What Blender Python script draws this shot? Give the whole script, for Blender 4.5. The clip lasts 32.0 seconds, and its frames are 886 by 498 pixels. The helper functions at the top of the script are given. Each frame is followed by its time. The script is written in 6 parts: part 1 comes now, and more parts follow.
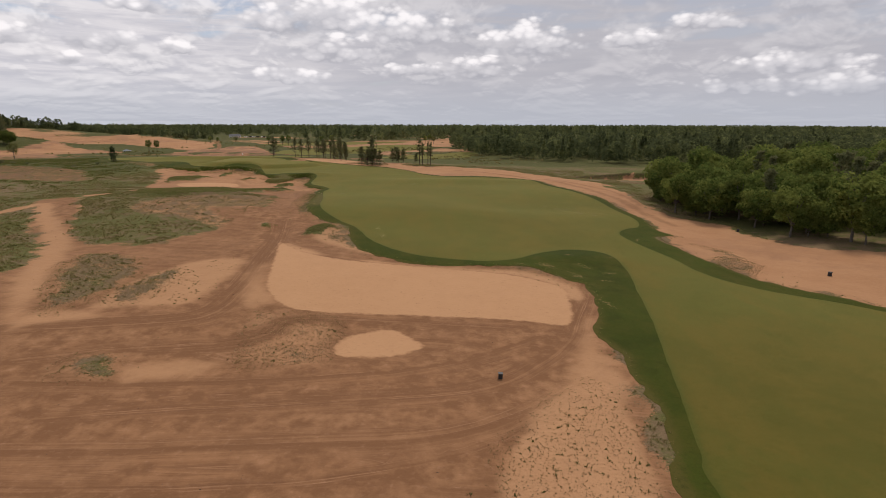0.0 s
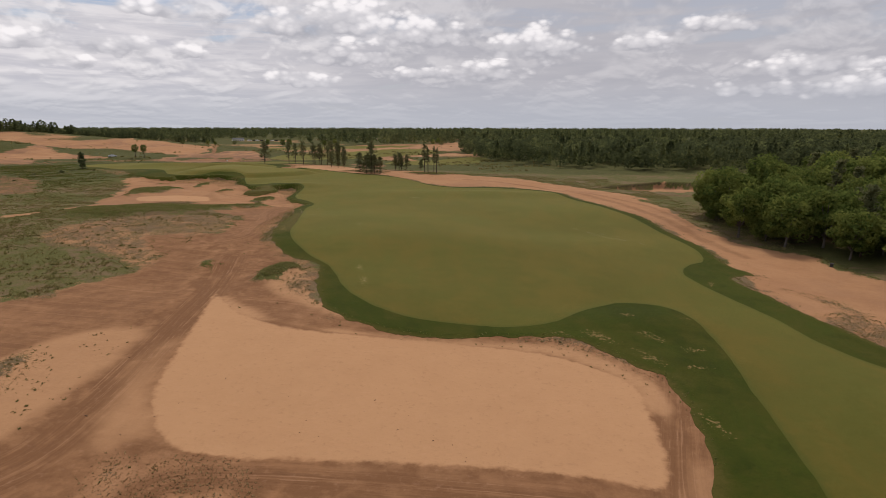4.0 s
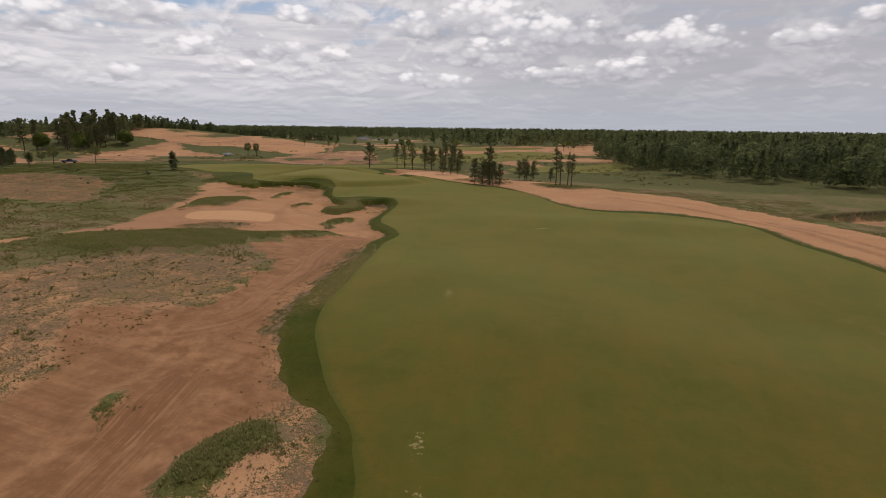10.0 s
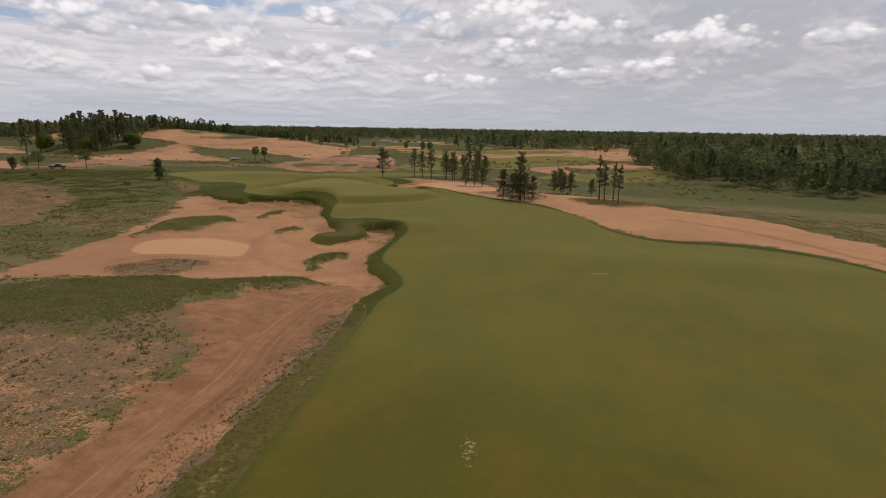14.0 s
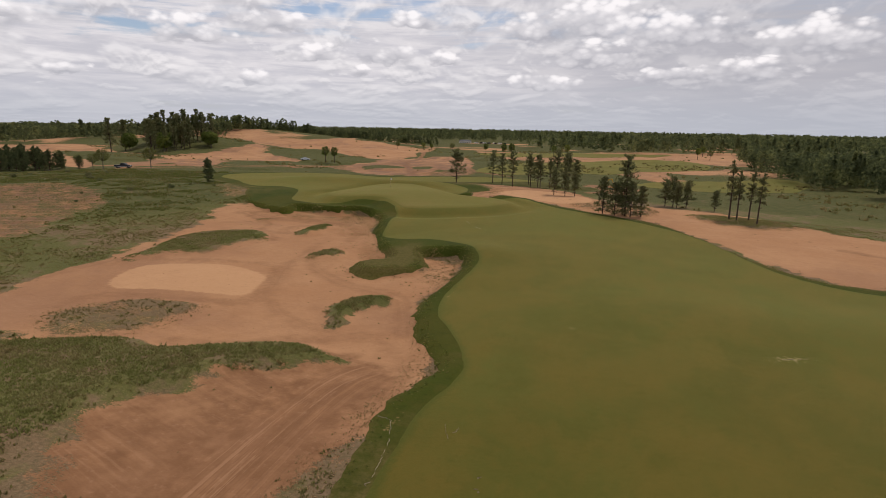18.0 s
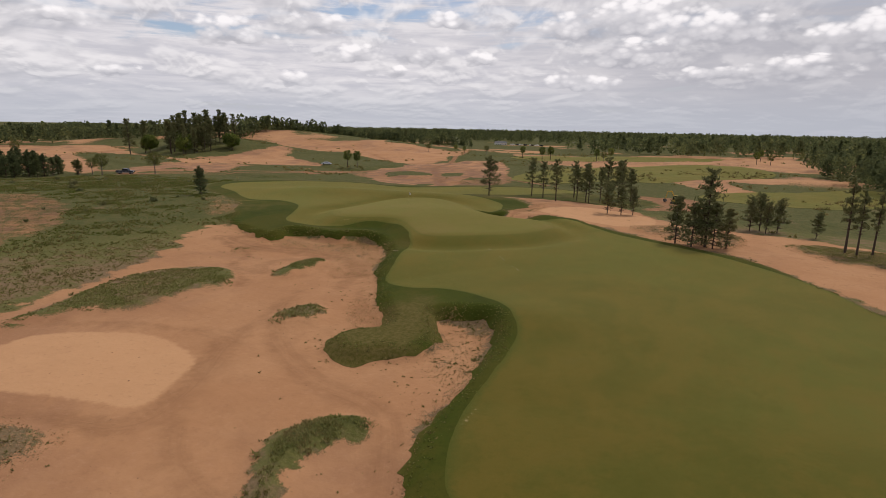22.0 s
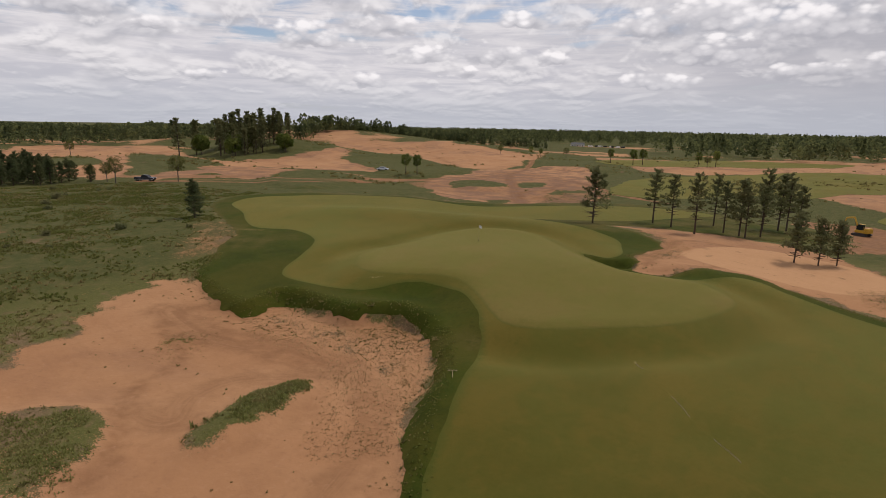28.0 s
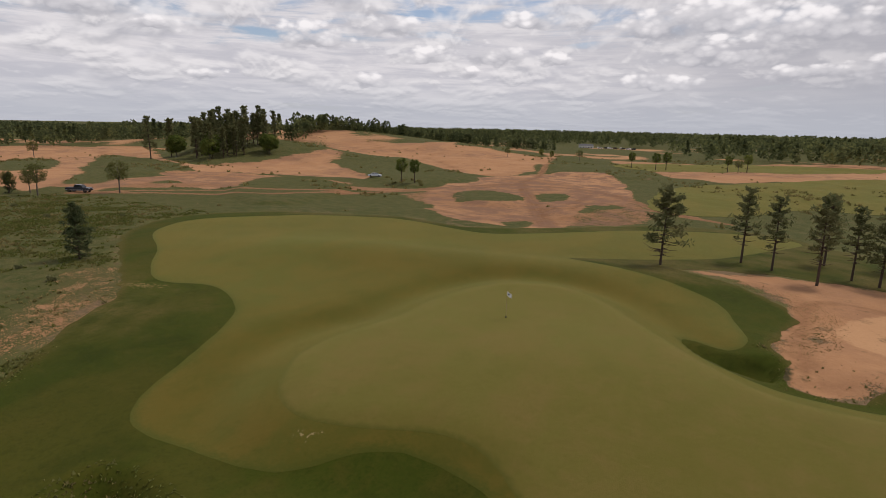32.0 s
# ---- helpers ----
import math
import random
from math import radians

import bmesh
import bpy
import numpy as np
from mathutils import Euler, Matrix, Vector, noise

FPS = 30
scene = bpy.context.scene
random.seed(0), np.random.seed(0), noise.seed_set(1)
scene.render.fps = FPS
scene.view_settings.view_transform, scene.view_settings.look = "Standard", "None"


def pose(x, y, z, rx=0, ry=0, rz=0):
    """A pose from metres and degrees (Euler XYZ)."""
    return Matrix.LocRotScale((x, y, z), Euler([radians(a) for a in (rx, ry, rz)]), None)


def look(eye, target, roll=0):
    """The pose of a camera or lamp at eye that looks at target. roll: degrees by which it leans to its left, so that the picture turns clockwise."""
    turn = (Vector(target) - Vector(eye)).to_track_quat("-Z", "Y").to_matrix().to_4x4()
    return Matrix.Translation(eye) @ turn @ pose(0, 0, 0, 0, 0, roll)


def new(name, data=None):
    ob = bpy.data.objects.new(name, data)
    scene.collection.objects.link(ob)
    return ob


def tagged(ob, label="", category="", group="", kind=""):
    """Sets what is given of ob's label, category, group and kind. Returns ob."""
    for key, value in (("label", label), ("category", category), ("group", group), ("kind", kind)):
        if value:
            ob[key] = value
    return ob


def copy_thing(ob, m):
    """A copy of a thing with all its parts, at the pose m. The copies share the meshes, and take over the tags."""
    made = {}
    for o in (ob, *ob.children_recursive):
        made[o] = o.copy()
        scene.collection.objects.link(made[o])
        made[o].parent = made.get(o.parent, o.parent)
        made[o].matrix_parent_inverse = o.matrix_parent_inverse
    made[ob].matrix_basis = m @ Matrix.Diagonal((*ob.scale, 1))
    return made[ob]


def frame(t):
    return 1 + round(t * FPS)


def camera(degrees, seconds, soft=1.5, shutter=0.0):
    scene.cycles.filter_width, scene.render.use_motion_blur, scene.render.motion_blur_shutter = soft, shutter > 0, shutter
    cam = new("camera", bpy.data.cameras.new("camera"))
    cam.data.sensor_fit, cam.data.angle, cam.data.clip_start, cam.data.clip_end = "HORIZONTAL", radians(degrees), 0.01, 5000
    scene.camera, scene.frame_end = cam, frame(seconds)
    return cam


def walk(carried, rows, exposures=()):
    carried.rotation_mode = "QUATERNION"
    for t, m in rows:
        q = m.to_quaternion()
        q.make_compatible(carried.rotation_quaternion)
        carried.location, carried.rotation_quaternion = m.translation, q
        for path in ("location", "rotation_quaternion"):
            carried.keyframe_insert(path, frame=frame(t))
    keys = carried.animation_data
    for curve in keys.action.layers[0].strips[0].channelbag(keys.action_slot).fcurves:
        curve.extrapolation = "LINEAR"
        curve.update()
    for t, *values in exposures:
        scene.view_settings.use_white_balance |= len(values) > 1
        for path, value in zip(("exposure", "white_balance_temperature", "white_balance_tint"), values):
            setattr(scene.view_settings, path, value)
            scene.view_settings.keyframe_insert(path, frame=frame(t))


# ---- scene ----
cam = camera(77.73, 32.0, 0.5)

# seconds, x, y, z, heading to the left of north, pitch, roll
PATH = [
    (0.0, 0.00, 0.00, 19.44, 0.04, -12.90, 0.12),
    (0.5, 0.06, 3.07, 19.55, 0.09, -12.80, 0.09),
    (1.0, 0.05, 6.22, 19.63, 0.13, -12.70, 0.05),
    (1.5, 0.07, 9.49, 19.63, 0.19, -12.61, 0.03),
    (2.0, 0.03, 12.90, 19.54, 0.21, -12.51, 0.04),
    (2.5, -0.14, 16.39, 19.37, 0.22, -12.40, 0.08),
    (4.5, 0.76, 30.73, 19.33, 2.07, -12.64, 0.10),
    (5.0, 0.51, 34.61, 19.22, 3.90, -12.66, 0.21),
    (5.5, 0.20, 38.47, 19.15, 5.35, -12.66, 0.29),
    (6.0, -0.09, 42.21, 19.11, 6.67, -12.63, 0.33),
    (6.5, -0.35, 45.80, 19.07, 7.82, -12.57, 0.31),
    (7.0, -0.65, 49.46, 19.04, 8.95, -12.54, 0.28),
    (7.5, -1.02, 53.13, 19.02, 10.12, -12.55, 0.31),
    (8.0, -1.41, 56.67, 19.02, 11.26, -12.59, 0.38),
    (8.5, -1.78, 60.24, 19.04, 12.22, -12.65, 0.47),
    (9.0, -2.27, 63.79, 19.07, 13.08, -12.65, 0.55),
    (9.5, -2.93, 67.35, 19.12, 13.46, -12.63, 0.61),
    (10.0, -3.58, 70.92, 19.21, 13.79, -12.61, 0.67),
    (10.5, -4.19, 74.41, 19.36, 14.03, -12.59, 0.74),
    (11.0, -4.87, 77.82, 19.56, 14.18, -12.59, 0.76),
    (11.5, -5.58, 81.07, 19.78, 14.37, -12.60, 0.74),
    (12.0, -6.28, 84.22, 19.95, 14.53, -12.59, 0.73),
    (12.5, -7.18, 87.35, 20.06, 14.71, -12.57, 0.76),
    (13.0, -8.14, 90.56, 20.14, 14.92, -12.57, 0.81),
    (13.5, -9.01, 93.86, 20.21, 15.48, -12.57, 0.84),
    (14.0, -9.89, 97.20, 20.24, 16.20, -12.56, 0.86),
    (14.5, -10.65, 100.61, 20.22, 17.12, -12.56, 0.91),
    (15.0, -11.48, 103.90, 20.11, 18.96, -12.56, 0.98),
    (15.5, -12.37, 107.23, 19.94, 21.53, -12.57, 1.06),
    (17.5, -17.13, 119.79, 19.00, 24.21, -12.53, 0.99),
    (18.0, -18.32, 122.88, 19.09, 24.50, -12.51, 1.00),
    (18.5, -19.42, 125.99, 19.21, 24.81, -12.49, 1.02),
    (19.0, -20.51, 128.95, 19.34, 24.98, -12.51, 1.02),
    (19.5, -21.62, 131.82, 19.43, 25.13, -12.55, 1.00),
    (20.0, -22.76, 134.66, 19.50, 25.17, -12.57, 1.00),
    (20.5, -23.94, 137.51, 19.56, 25.28, -12.58, 1.02),
    (21.0, -25.11, 140.36, 19.61, 25.68, -12.58, 1.06),
    (21.5, -26.39, 143.21, 19.70, 26.86, -12.55, 1.08),
    (22.0, -27.76, 146.00, 19.83, 28.10, -12.53, 1.08),
    (22.5, -29.17, 148.80, 19.99, 29.20, -12.53, 1.06),
    (23.0, -30.74, 151.58, 20.15, 30.51, -12.53, 1.04),
    (23.5, -32.45, 154.28, 20.25, 31.76, -12.51, 1.04),
    (24.0, -34.21, 157.10, 20.28, 32.73, -12.50, 1.01),
    (24.5, -36.04, 159.85, 20.25, 33.63, -12.51, 0.98),
    (25.0, -38.08, 162.76, 20.18, 34.08, -12.52, 0.99),
    (25.5, -39.92, 165.50, 20.07, 34.42, -12.51, 1.03),
    (27.5, -47.78, 177.54, 19.41, 35.03, -12.61, 1.04),
    (28.0, -49.82, 180.60, 19.38, 35.13, -12.62, 1.06),
    (28.5, -51.95, 183.70, 19.38, 35.29, -12.61, 1.08),
    (29.0, -54.11, 186.80, 19.37, 35.42, -12.60, 1.11),
    (29.5, -56.34, 189.81, 19.34, 35.57, -12.57, 1.16),
    (30.0, -58.53, 192.81, 19.32, 35.58, -12.55, 1.19),
    (30.5, -60.63, 195.88, 19.31, 35.66, -12.55, 1.25),
    (31.0, -62.99, 199.07, 19.29, 35.53, -12.58, 1.30),
    (31.5, -65.48, 202.37, 19.25, 35.32, -12.60, 1.30),
    (32.0, -67.93, 205.86, 19.21, 35.27, -12.59, 1.24),
]


def stand(x, y, z, heading, pitch, roll):
    h, p = radians(heading), radians(pitch)
    way = Vector((-math.sin(h) * math.cos(p), math.cos(h) * math.cos(p), math.sin(p)))
    return look(Vector((x, y, z)), Vector((x, y, z)) + way, roll)


walk(cam, [(row[0], stand(*row[1:])) for row in PATH],
     [(0.0, 0.02, 6500, 15), (4.0, -0.03, 6500, 15), (9.0, -0.08, 6500, 15), (14.0, -0.05, 6500, 15), (19.0, 0.02, 6500, 15), (24.0, 0.0, 6500, 15), (32.0, -0.06, 6500, 15)])

# ---- sky, sun ----
world = bpy.data.worlds.new("sky")
scene.world = world
world.use_nodes = True


class Graph:
    """Short writing for a node tree."""

    def __init__(self, tree):
        self.tree = tree
        tree.nodes.clear()

    def put(self, kind, out=0, ins=(), **props):
        node = self.tree.nodes.new(kind)
        if "operation" in props:
            node.operation, node.use_clamp = props["operation"], props.get("use_clamp", False)
        if "data_type" in props:
            node.data_type, node.blend_type = props["data_type"], props["blend_type"]
        if "interpolation_type" in props:
            node.interpolation_type = props["interpolation_type"]
        if "attribute_name" in props:
            node.attribute_name = props["attribute_name"]
        for key, value in dict(ins).items():
            if isinstance(value, bpy.types.NodeSocket):
                self.tree.links.new(value, node.inputs[key])
            else:
                node.inputs[key].default_value = value
        return node.outputs[out] if out is not None else node

    def math(self, op, a, b=0.0, c=0.0, clamp=False):
        return self.put("ShaderNodeMath", ins={0: a, 1: b, 2: c}, operation=op, use_clamp=clamp)

    def mix(self, fac, a, b, blend="MIX"):
        node = self.put("ShaderNodeMix", None, data_type="RGBA", blend_type=blend)
        for n, value in ((0, fac), (6, a), (7, b)):
            if isinstance(value, bpy.types.NodeSocket):
                self.tree.links.new(value, node.inputs[n])
            elif n == 0:
                node.inputs[n].default_value = value
            else:
                node.inputs[n].default_value = (*value, 1)
        return node.outputs[2]

    def ramp(self, value, lo, hi, a=0.0, b=1.0):
        return self.put("ShaderNodeMapRange", ins={0: value, 1: lo, 2: hi, 3: a, 4: b}, interpolation_type="SMOOTHSTEP")

    def noise(self, vector, scale, detail=4.0, rough=0.55, warp=0.0, out=0):
        return self.put("ShaderNodeTexNoise", out, {"Vector": vector, "Scale": scale, "Detail": detail, "Roughness": rough, "Distortion": warp})

    def scaled(self, vector, x, y, z, shift=(0, 0, 0), turn=0.0):
        return self.put("ShaderNodeMapping", ins={0: vector, 1: shift, 2: (0, 0, radians(turn)), 3: (x, y, z)})


SUN_HEIGHT, SUN_TURN = 56.0, 18.0
g = Graph(world.node_tree)
sky = g.put("ShaderNodeTexSky", None)
sky.sky_type, sky.sun_disc, sky.altitude = "NISHITA", False, 300.0
sky.sun_elevation, sky.sun_rotation = radians(SUN_HEIGHT), radians(SUN_TURN)
clear = g.mix(1.0, sky.outputs[0], (0.098, 0.098, 0.098), "MULTIPLY")
way = g.put("ShaderNodeTexCoord", "Generated")
dx, dy, dz = (g.put("ShaderNodeSeparateXYZ", n, {0: way}) for n in range(3))
# single cumulus clouds, in degrees: azimuth, elevation, half width, half height
CUMULUS = [
    (-48.3, 7.7, 3.6, 1.6), (-40.4, 9.1, 2.8, 1.1), (-27.7, 9.8, 2.5, 1.0), (-61.8, 8.1, 2.2, 1.0), (-58.1, 4.2, 1.4, 0.6),
    (-15.9, 8.8, 3.9, 1.7), (-9.1, 9.3, 5.0, 2.7), (-15.1, 4.2, 3.4, 1.0), (-2.7, 4.9, 3.4, 0.9), (8.6, 7.1, 5.0, 2.2),
    (-30.7, 6.7, 3.4, 1.4), (-33.0, 4.8, 1.1, 0.7), (-37.3, 6.6, 2.2, 1.0), (-24.9, 6.3, 1.7, 0.8), (-43.2, 4.1, 2.2, 0.9),
    (-3.5, 8.4, 4.4, 2.0), (-10.4, 6.6, 3.4, 1.3), (18.2, 7.4, 2.8, 1.2), (3.0, 4.8, 3.9, 1.2), (31.8, 5.0, 4.2, 1.2),
    (27.3, 3.3, 4.2, 0.8), (35.6, 2.9, 3.9, 1.3), (-68.0, 9.0, 4.0, 1.5), (24.0, 8.6, 3.4, 1.1),
]
azimuth = g.math("MULTIPLY", g.math("ARCTAN2", dx, dy), 57.2958)
rise = g.math("MULTIPLY", g.math("ARCSINE", dz), 57.2958)
wall = g.put("ShaderNodeCombineXYZ", ins={0: azimuth, 1: g.math("MULTIPLY", rise, 1.7), 2: 0.0})
# thin sheet with streaks and blue gaps higher up
sheet_cloud = g.noise(g.scaled(wall, 0.055, 0.16, 1, (3.1, 1.7, 0.4)), 1.0, 6.0, 0.6, 0.5)
streak = g.noise(g.scaled(wall, 0.10, 0.55, 1, (7.0, 2.0, 0.0)), 1.0, 5.0, 0.6, 0.4)
stratus = g.mix(g.ramp(streak, 0.36, 0.66), (0.56, 0.565, 0.60), (0.75, 0.74, 0.745))
cover = g.math("ADD", g.math("ADD", sheet_cloud, g.math("MULTIPLY", g.math("SUBTRACT", streak, 0.5), 0.35)), g.ramp(rise, 4.5, 11.0, 0.16, -0.035))
body = g.mix(g.ramp(cover, 0.38, 0.54, 0.12, 1.0), clear, stratus)
body = g.mix(g.ramp(dx, -0.62, 0.12, 0.0, 0.60), body, (0.47, 0.475, 0.50))
# rows of small soft clouds, flatter and closer towards the horizon
fold = g.math("MULTIPLY", g.math("LOGARITHM", g.math("ADD", g.math("MAXIMUM", rise, 0.0), 2.2), 2.71828), 9.0)
for scale, stretch, lo, hi, amount in ((0.13, 0.55, 0.47, 0.60, 0.7), (0.24, 0.85, 0.50, 0.62, 0.65)):
    at = g.put("ShaderNodeCombineXYZ", ins={0: azimuth, 1: g.math("MULTIPLY", fold, stretch / scale * 0.50), 2: scale * 30})
    low, top = g.noise(at, scale, 4.0, 0.52, 0.25), g.noise(g.scaled(at, 1, 1, 1, (0, 0.16 / scale, 0)), scale, 4.0, 0.52, 0.25)
    lit = g.math("SUBTRACT", low, top)
    tone = g.mix(g.ramp(lit, -0.10, 0.09), (0.45, 0.46, 0.49), (0.86, 0.85, 0.84))
    body = g.mix(g.math("MULTIPLY", g.ramp(low, lo, hi), amount), body, tone)
body = g.mix(g.ramp(dx, -0.50, 0.15, 0.0, 0.5), body, (0.40, 0.405, 0.435))
# heaped clouds: lobed bright tops over flat grey bases
warp = g.noise(g.scaled(wall, 0.30, 0.34, 1, (1.3, 8.0, 0.0)), 1.0, 5.0, 0.55, 0.0, 1)
wx, wy, wz = (g.math("SUBTRACT", g.put("ShaderNodeSeparateXYZ", n, {0: warp}), 0.5) for n in range(3))
ax, ay = g.math("MULTIPLY_ADD", wx, 3.6, azimuth), g.math("MULTIPLY_ADD", wy, 1.7, rise)
lobes = g.put("ShaderNodeTexVoronoi", "Distance", {"Vector": g.scaled(wall, 0.75, 0.75, 1), "Scale": 0.75, "Detail": 1.2, "Roughness": 0.5, "Lacunarity": 2.2})
mass, level = -1.0, 0.0
for a0, e0, w, h in CUMULUS:
    u, v = g.math("MULTIPLY_ADD", ax, 0.72 / w, -0.72 * a0 / w), g.math("MULTIPLY_ADD", ay, 0.72 / h, -0.72 * e0 / h)
    down = g.math("MINIMUM", v, g.math("MULTIPLY", v, 1.9))
    full = g.math("SUBTRACT", 1.0, g.math("ADD", g.math("MULTIPLY", u, u), g.math("MULTIPLY", down, down)))
    level = g.math("MULTIPLY_ADD", g.ramp(full, -0.15, 0.35), g.math("SUBTRACT", v, level), level)
    mass = g.math("MAXIMUM", full, mass)
fluff = g.math("ADD", mass, g.math("MULTIPLY", g.math("SUBTRACT", 0.42, lobes), 0.85))
fluff = g.math("ADD", fluff, g.math("MULTIPLY", wz, 0.9))
shine = g.math("ADD", level, g.math("ADD", g.math("MULTIPLY", g.math("SUBTRACT", 0.40, lobes), 0.9), g.math("MULTIPLY", wz, 0.9)))
tone = g.mix(g.ramp(shine, -0.95, -0.15), (0.36, 0.37, 0.405), (0.64, 0.64, 0.655))
tone = g.mix(g.ramp(shine, -0.25, 0.45), tone, (0.98, 0.965, 0.95))
body = g.mix(g.math("MULTIPLY", g.ramp(fluff, -0.05, 0.55), 0.92), body, tone)
haze = g.ramp(rise, 0.0, 5.5, 0.78, 0.0)
clouds = g.mix(haze, body, (0.455, 0.49, 0.54))
g.put("ShaderNodeOutputWorld", None, {0: g.put("ShaderNodeBackground", ins={0: clouds, 1: 1.0})})

sun = new("sun", bpy.data.lights.new("sun", "SUN"))
sun.data.energy, sun.data.angle, sun.data.color = 2.15, radians(10), (1.0, 0.93, 0.83)
s_el, s_az = radians(SUN_HEIGHT), radians(SUN_TURN)
sun.matrix_world = look((math.sin(s_az) * math.cos(s_el) * 300, math.cos(s_az) * math.cos(s_el) * 300, math.sin(s_el) * 300), (0, 0, 0))


# ---- materials ----
def material(name, roughness=0.9, metallic=0.0, gloss=0.04):
    m = bpy.data.materials.new(name)
    m.use_nodes = True
    g = Graph(m.node_tree)
    shader = g.put("ShaderNodeBsdfPrincipled", None, {"Roughness": roughness, "Metallic": metallic, "Specular IOR Level": gloss})
    g.put("ShaderNodeOutputMaterial", None, {0: shader.outputs[0]})
    return m, g, shader


def finish(g, shader, colour, height=None, strength=0.3, distance=0.05, roughness=None):
    g.tree.links.new(colour, shader.inputs["Base Color"])
    if height is not None:
        g.tree.links.new(g.put("ShaderNodeBump", ins={"Height": height, "Strength": strength, "Distance": distance}), shader.inputs["Normal"])
    if roughness is not None:
        g.tree.links.new(roughness, shader.inputs["Roughness"])


def attribute(g, name):
    return g.put("ShaderNodeAttribute", "Fac", attribute_name=name)


SAND, SAND_WORN, SAND_PALE, SAND_RED = (0.402, 0.216, 0.108), (0.184, 0.089, 0.042), (0.446, 0.250, 0.127), (0.190, 0.103, 0.064)


def sand_colour(g, where, worn, pale, raked, lane):
    """Loose sand, sand packed by wheels, and pale raked sand."""
    smooth = g.ramp(g.math("ADD", raked, g.math("MULTIPLY", g.math("SUBTRACT", g.noise(where, 1.3, 3.0), 0.5), 1.0)), -0.28, 0.34)
    worn = g.math("MULTIPLY", worn, g.math("SUBTRACT", 1.0, smooth))
    pale = g.math("MAXIMUM", pale, smooth)
    wide, fine, mid = g.noise(where, 0.09, 5.0, 0.6), g.noise(where, 2.2, 6.0, 0.65), g.noise(where, 0.5, 5.0, 0.6)
    along = g.put("ShaderNodeCombineXYZ", ins={0: lane, 1: g.math("MULTIPLY", wide, 2.5), 2: 0.0})
    plainly = g.noise(where, 0.7, 5.0, 0.62)
    ruts = g.math("ADD", plainly, g.math("MULTIPLY", g.math("SUBTRACT", g.noise(along, 0.85, 5.0, 0.62, 0.3), plainly), attribute(g, "tracked")))
    c = g.mix(g.ramp(wide, 0.35, 0.65), SAND, (0.362, 0.186, 0.090))
    c = g.mix(g.math("MULTIPLY", g.ramp(g.noise(where, 0.022, 6.0, 0.68, 0.6), 0.50, 0.64), 0.55), c, (0.250, 0.130, 0.074))
    c = g.mix(g.math("MULTIPLY", g.ramp(g.noise(where, 0.42, 5.0, 0.62, 1.2), 0.48, 0.64), 0.20), c, (0.265, 0.134, 0.068))
    packed = g.math("MULTIPLY", worn, g.ramp(g.math("ADD", g.math("MULTIPLY", ruts, 0.65), g.math("MULTIPLY", mid, 0.35)), 0.66, 0.34), clamp=True)
    packed = g.math("ADD", g.math("MULTIPLY", packed, 0.85), g.math("MULTIPLY", worn, 0.62), clamp=True)
    c = g.mix(packed, c, SAND_WORN)
    thin = g.noise(g.put("ShaderNodeCombineXYZ", ins={0: g.math("MULTIPLY", lane, 3.2), 1: g.math("MULTIPLY", wide, 4.0), 2: g.math("MULTIPLY", mid, 0.8)}), 1.0, 3.0, 0.6)
    lines = g.math("MULTIPLY", g.math("MULTIPLY", worn, attribute(g, "tracked")), g.ramp(wide, 0.38, 0.56, 0.35, 1.0))
    c = g.mix(g.math("MULTIPLY", g.math("MULTIPLY", g.ramp(thin, 0.55, 0.66), lines), 0.5), c, (0.37, 0.205, 0.115))
    c = g.mix(g.math("MULTIPLY", g.math("MULTIPLY", g.ramp(thin, 0.46, 0.35), lines), 0.5), c, (0.140, 0.068, 0.034))
    c = g.mix(g.math("MULTIPLY", g.math("MULTIPLY", g.ramp(ruts, 0.60, 0.72), worn), 0.30), c, (0.38, 0.20, 0.115))
    c = g.mix(g.math("MULTIPLY", pale, g.ramp(mid, 0.2, 0.8, 1.0, 0.72)), c, SAND_PALE)
    c = g.mix(g.math("MULTIPLY", g.ramp(fine, 0.54, 0.74), 0.24), c, (0.18, 0.09, 0.05))
    c = g.mix(g.math("MULTIPLY", g.ramp(fine, 0.46, 0.28), 0.14), c, (0.50, 0.29, 0.18))
    return c, g.math("ADD", g.math("MULTIPLY", fine, 0.6), g.math("MULTIPLY", ruts, worn))


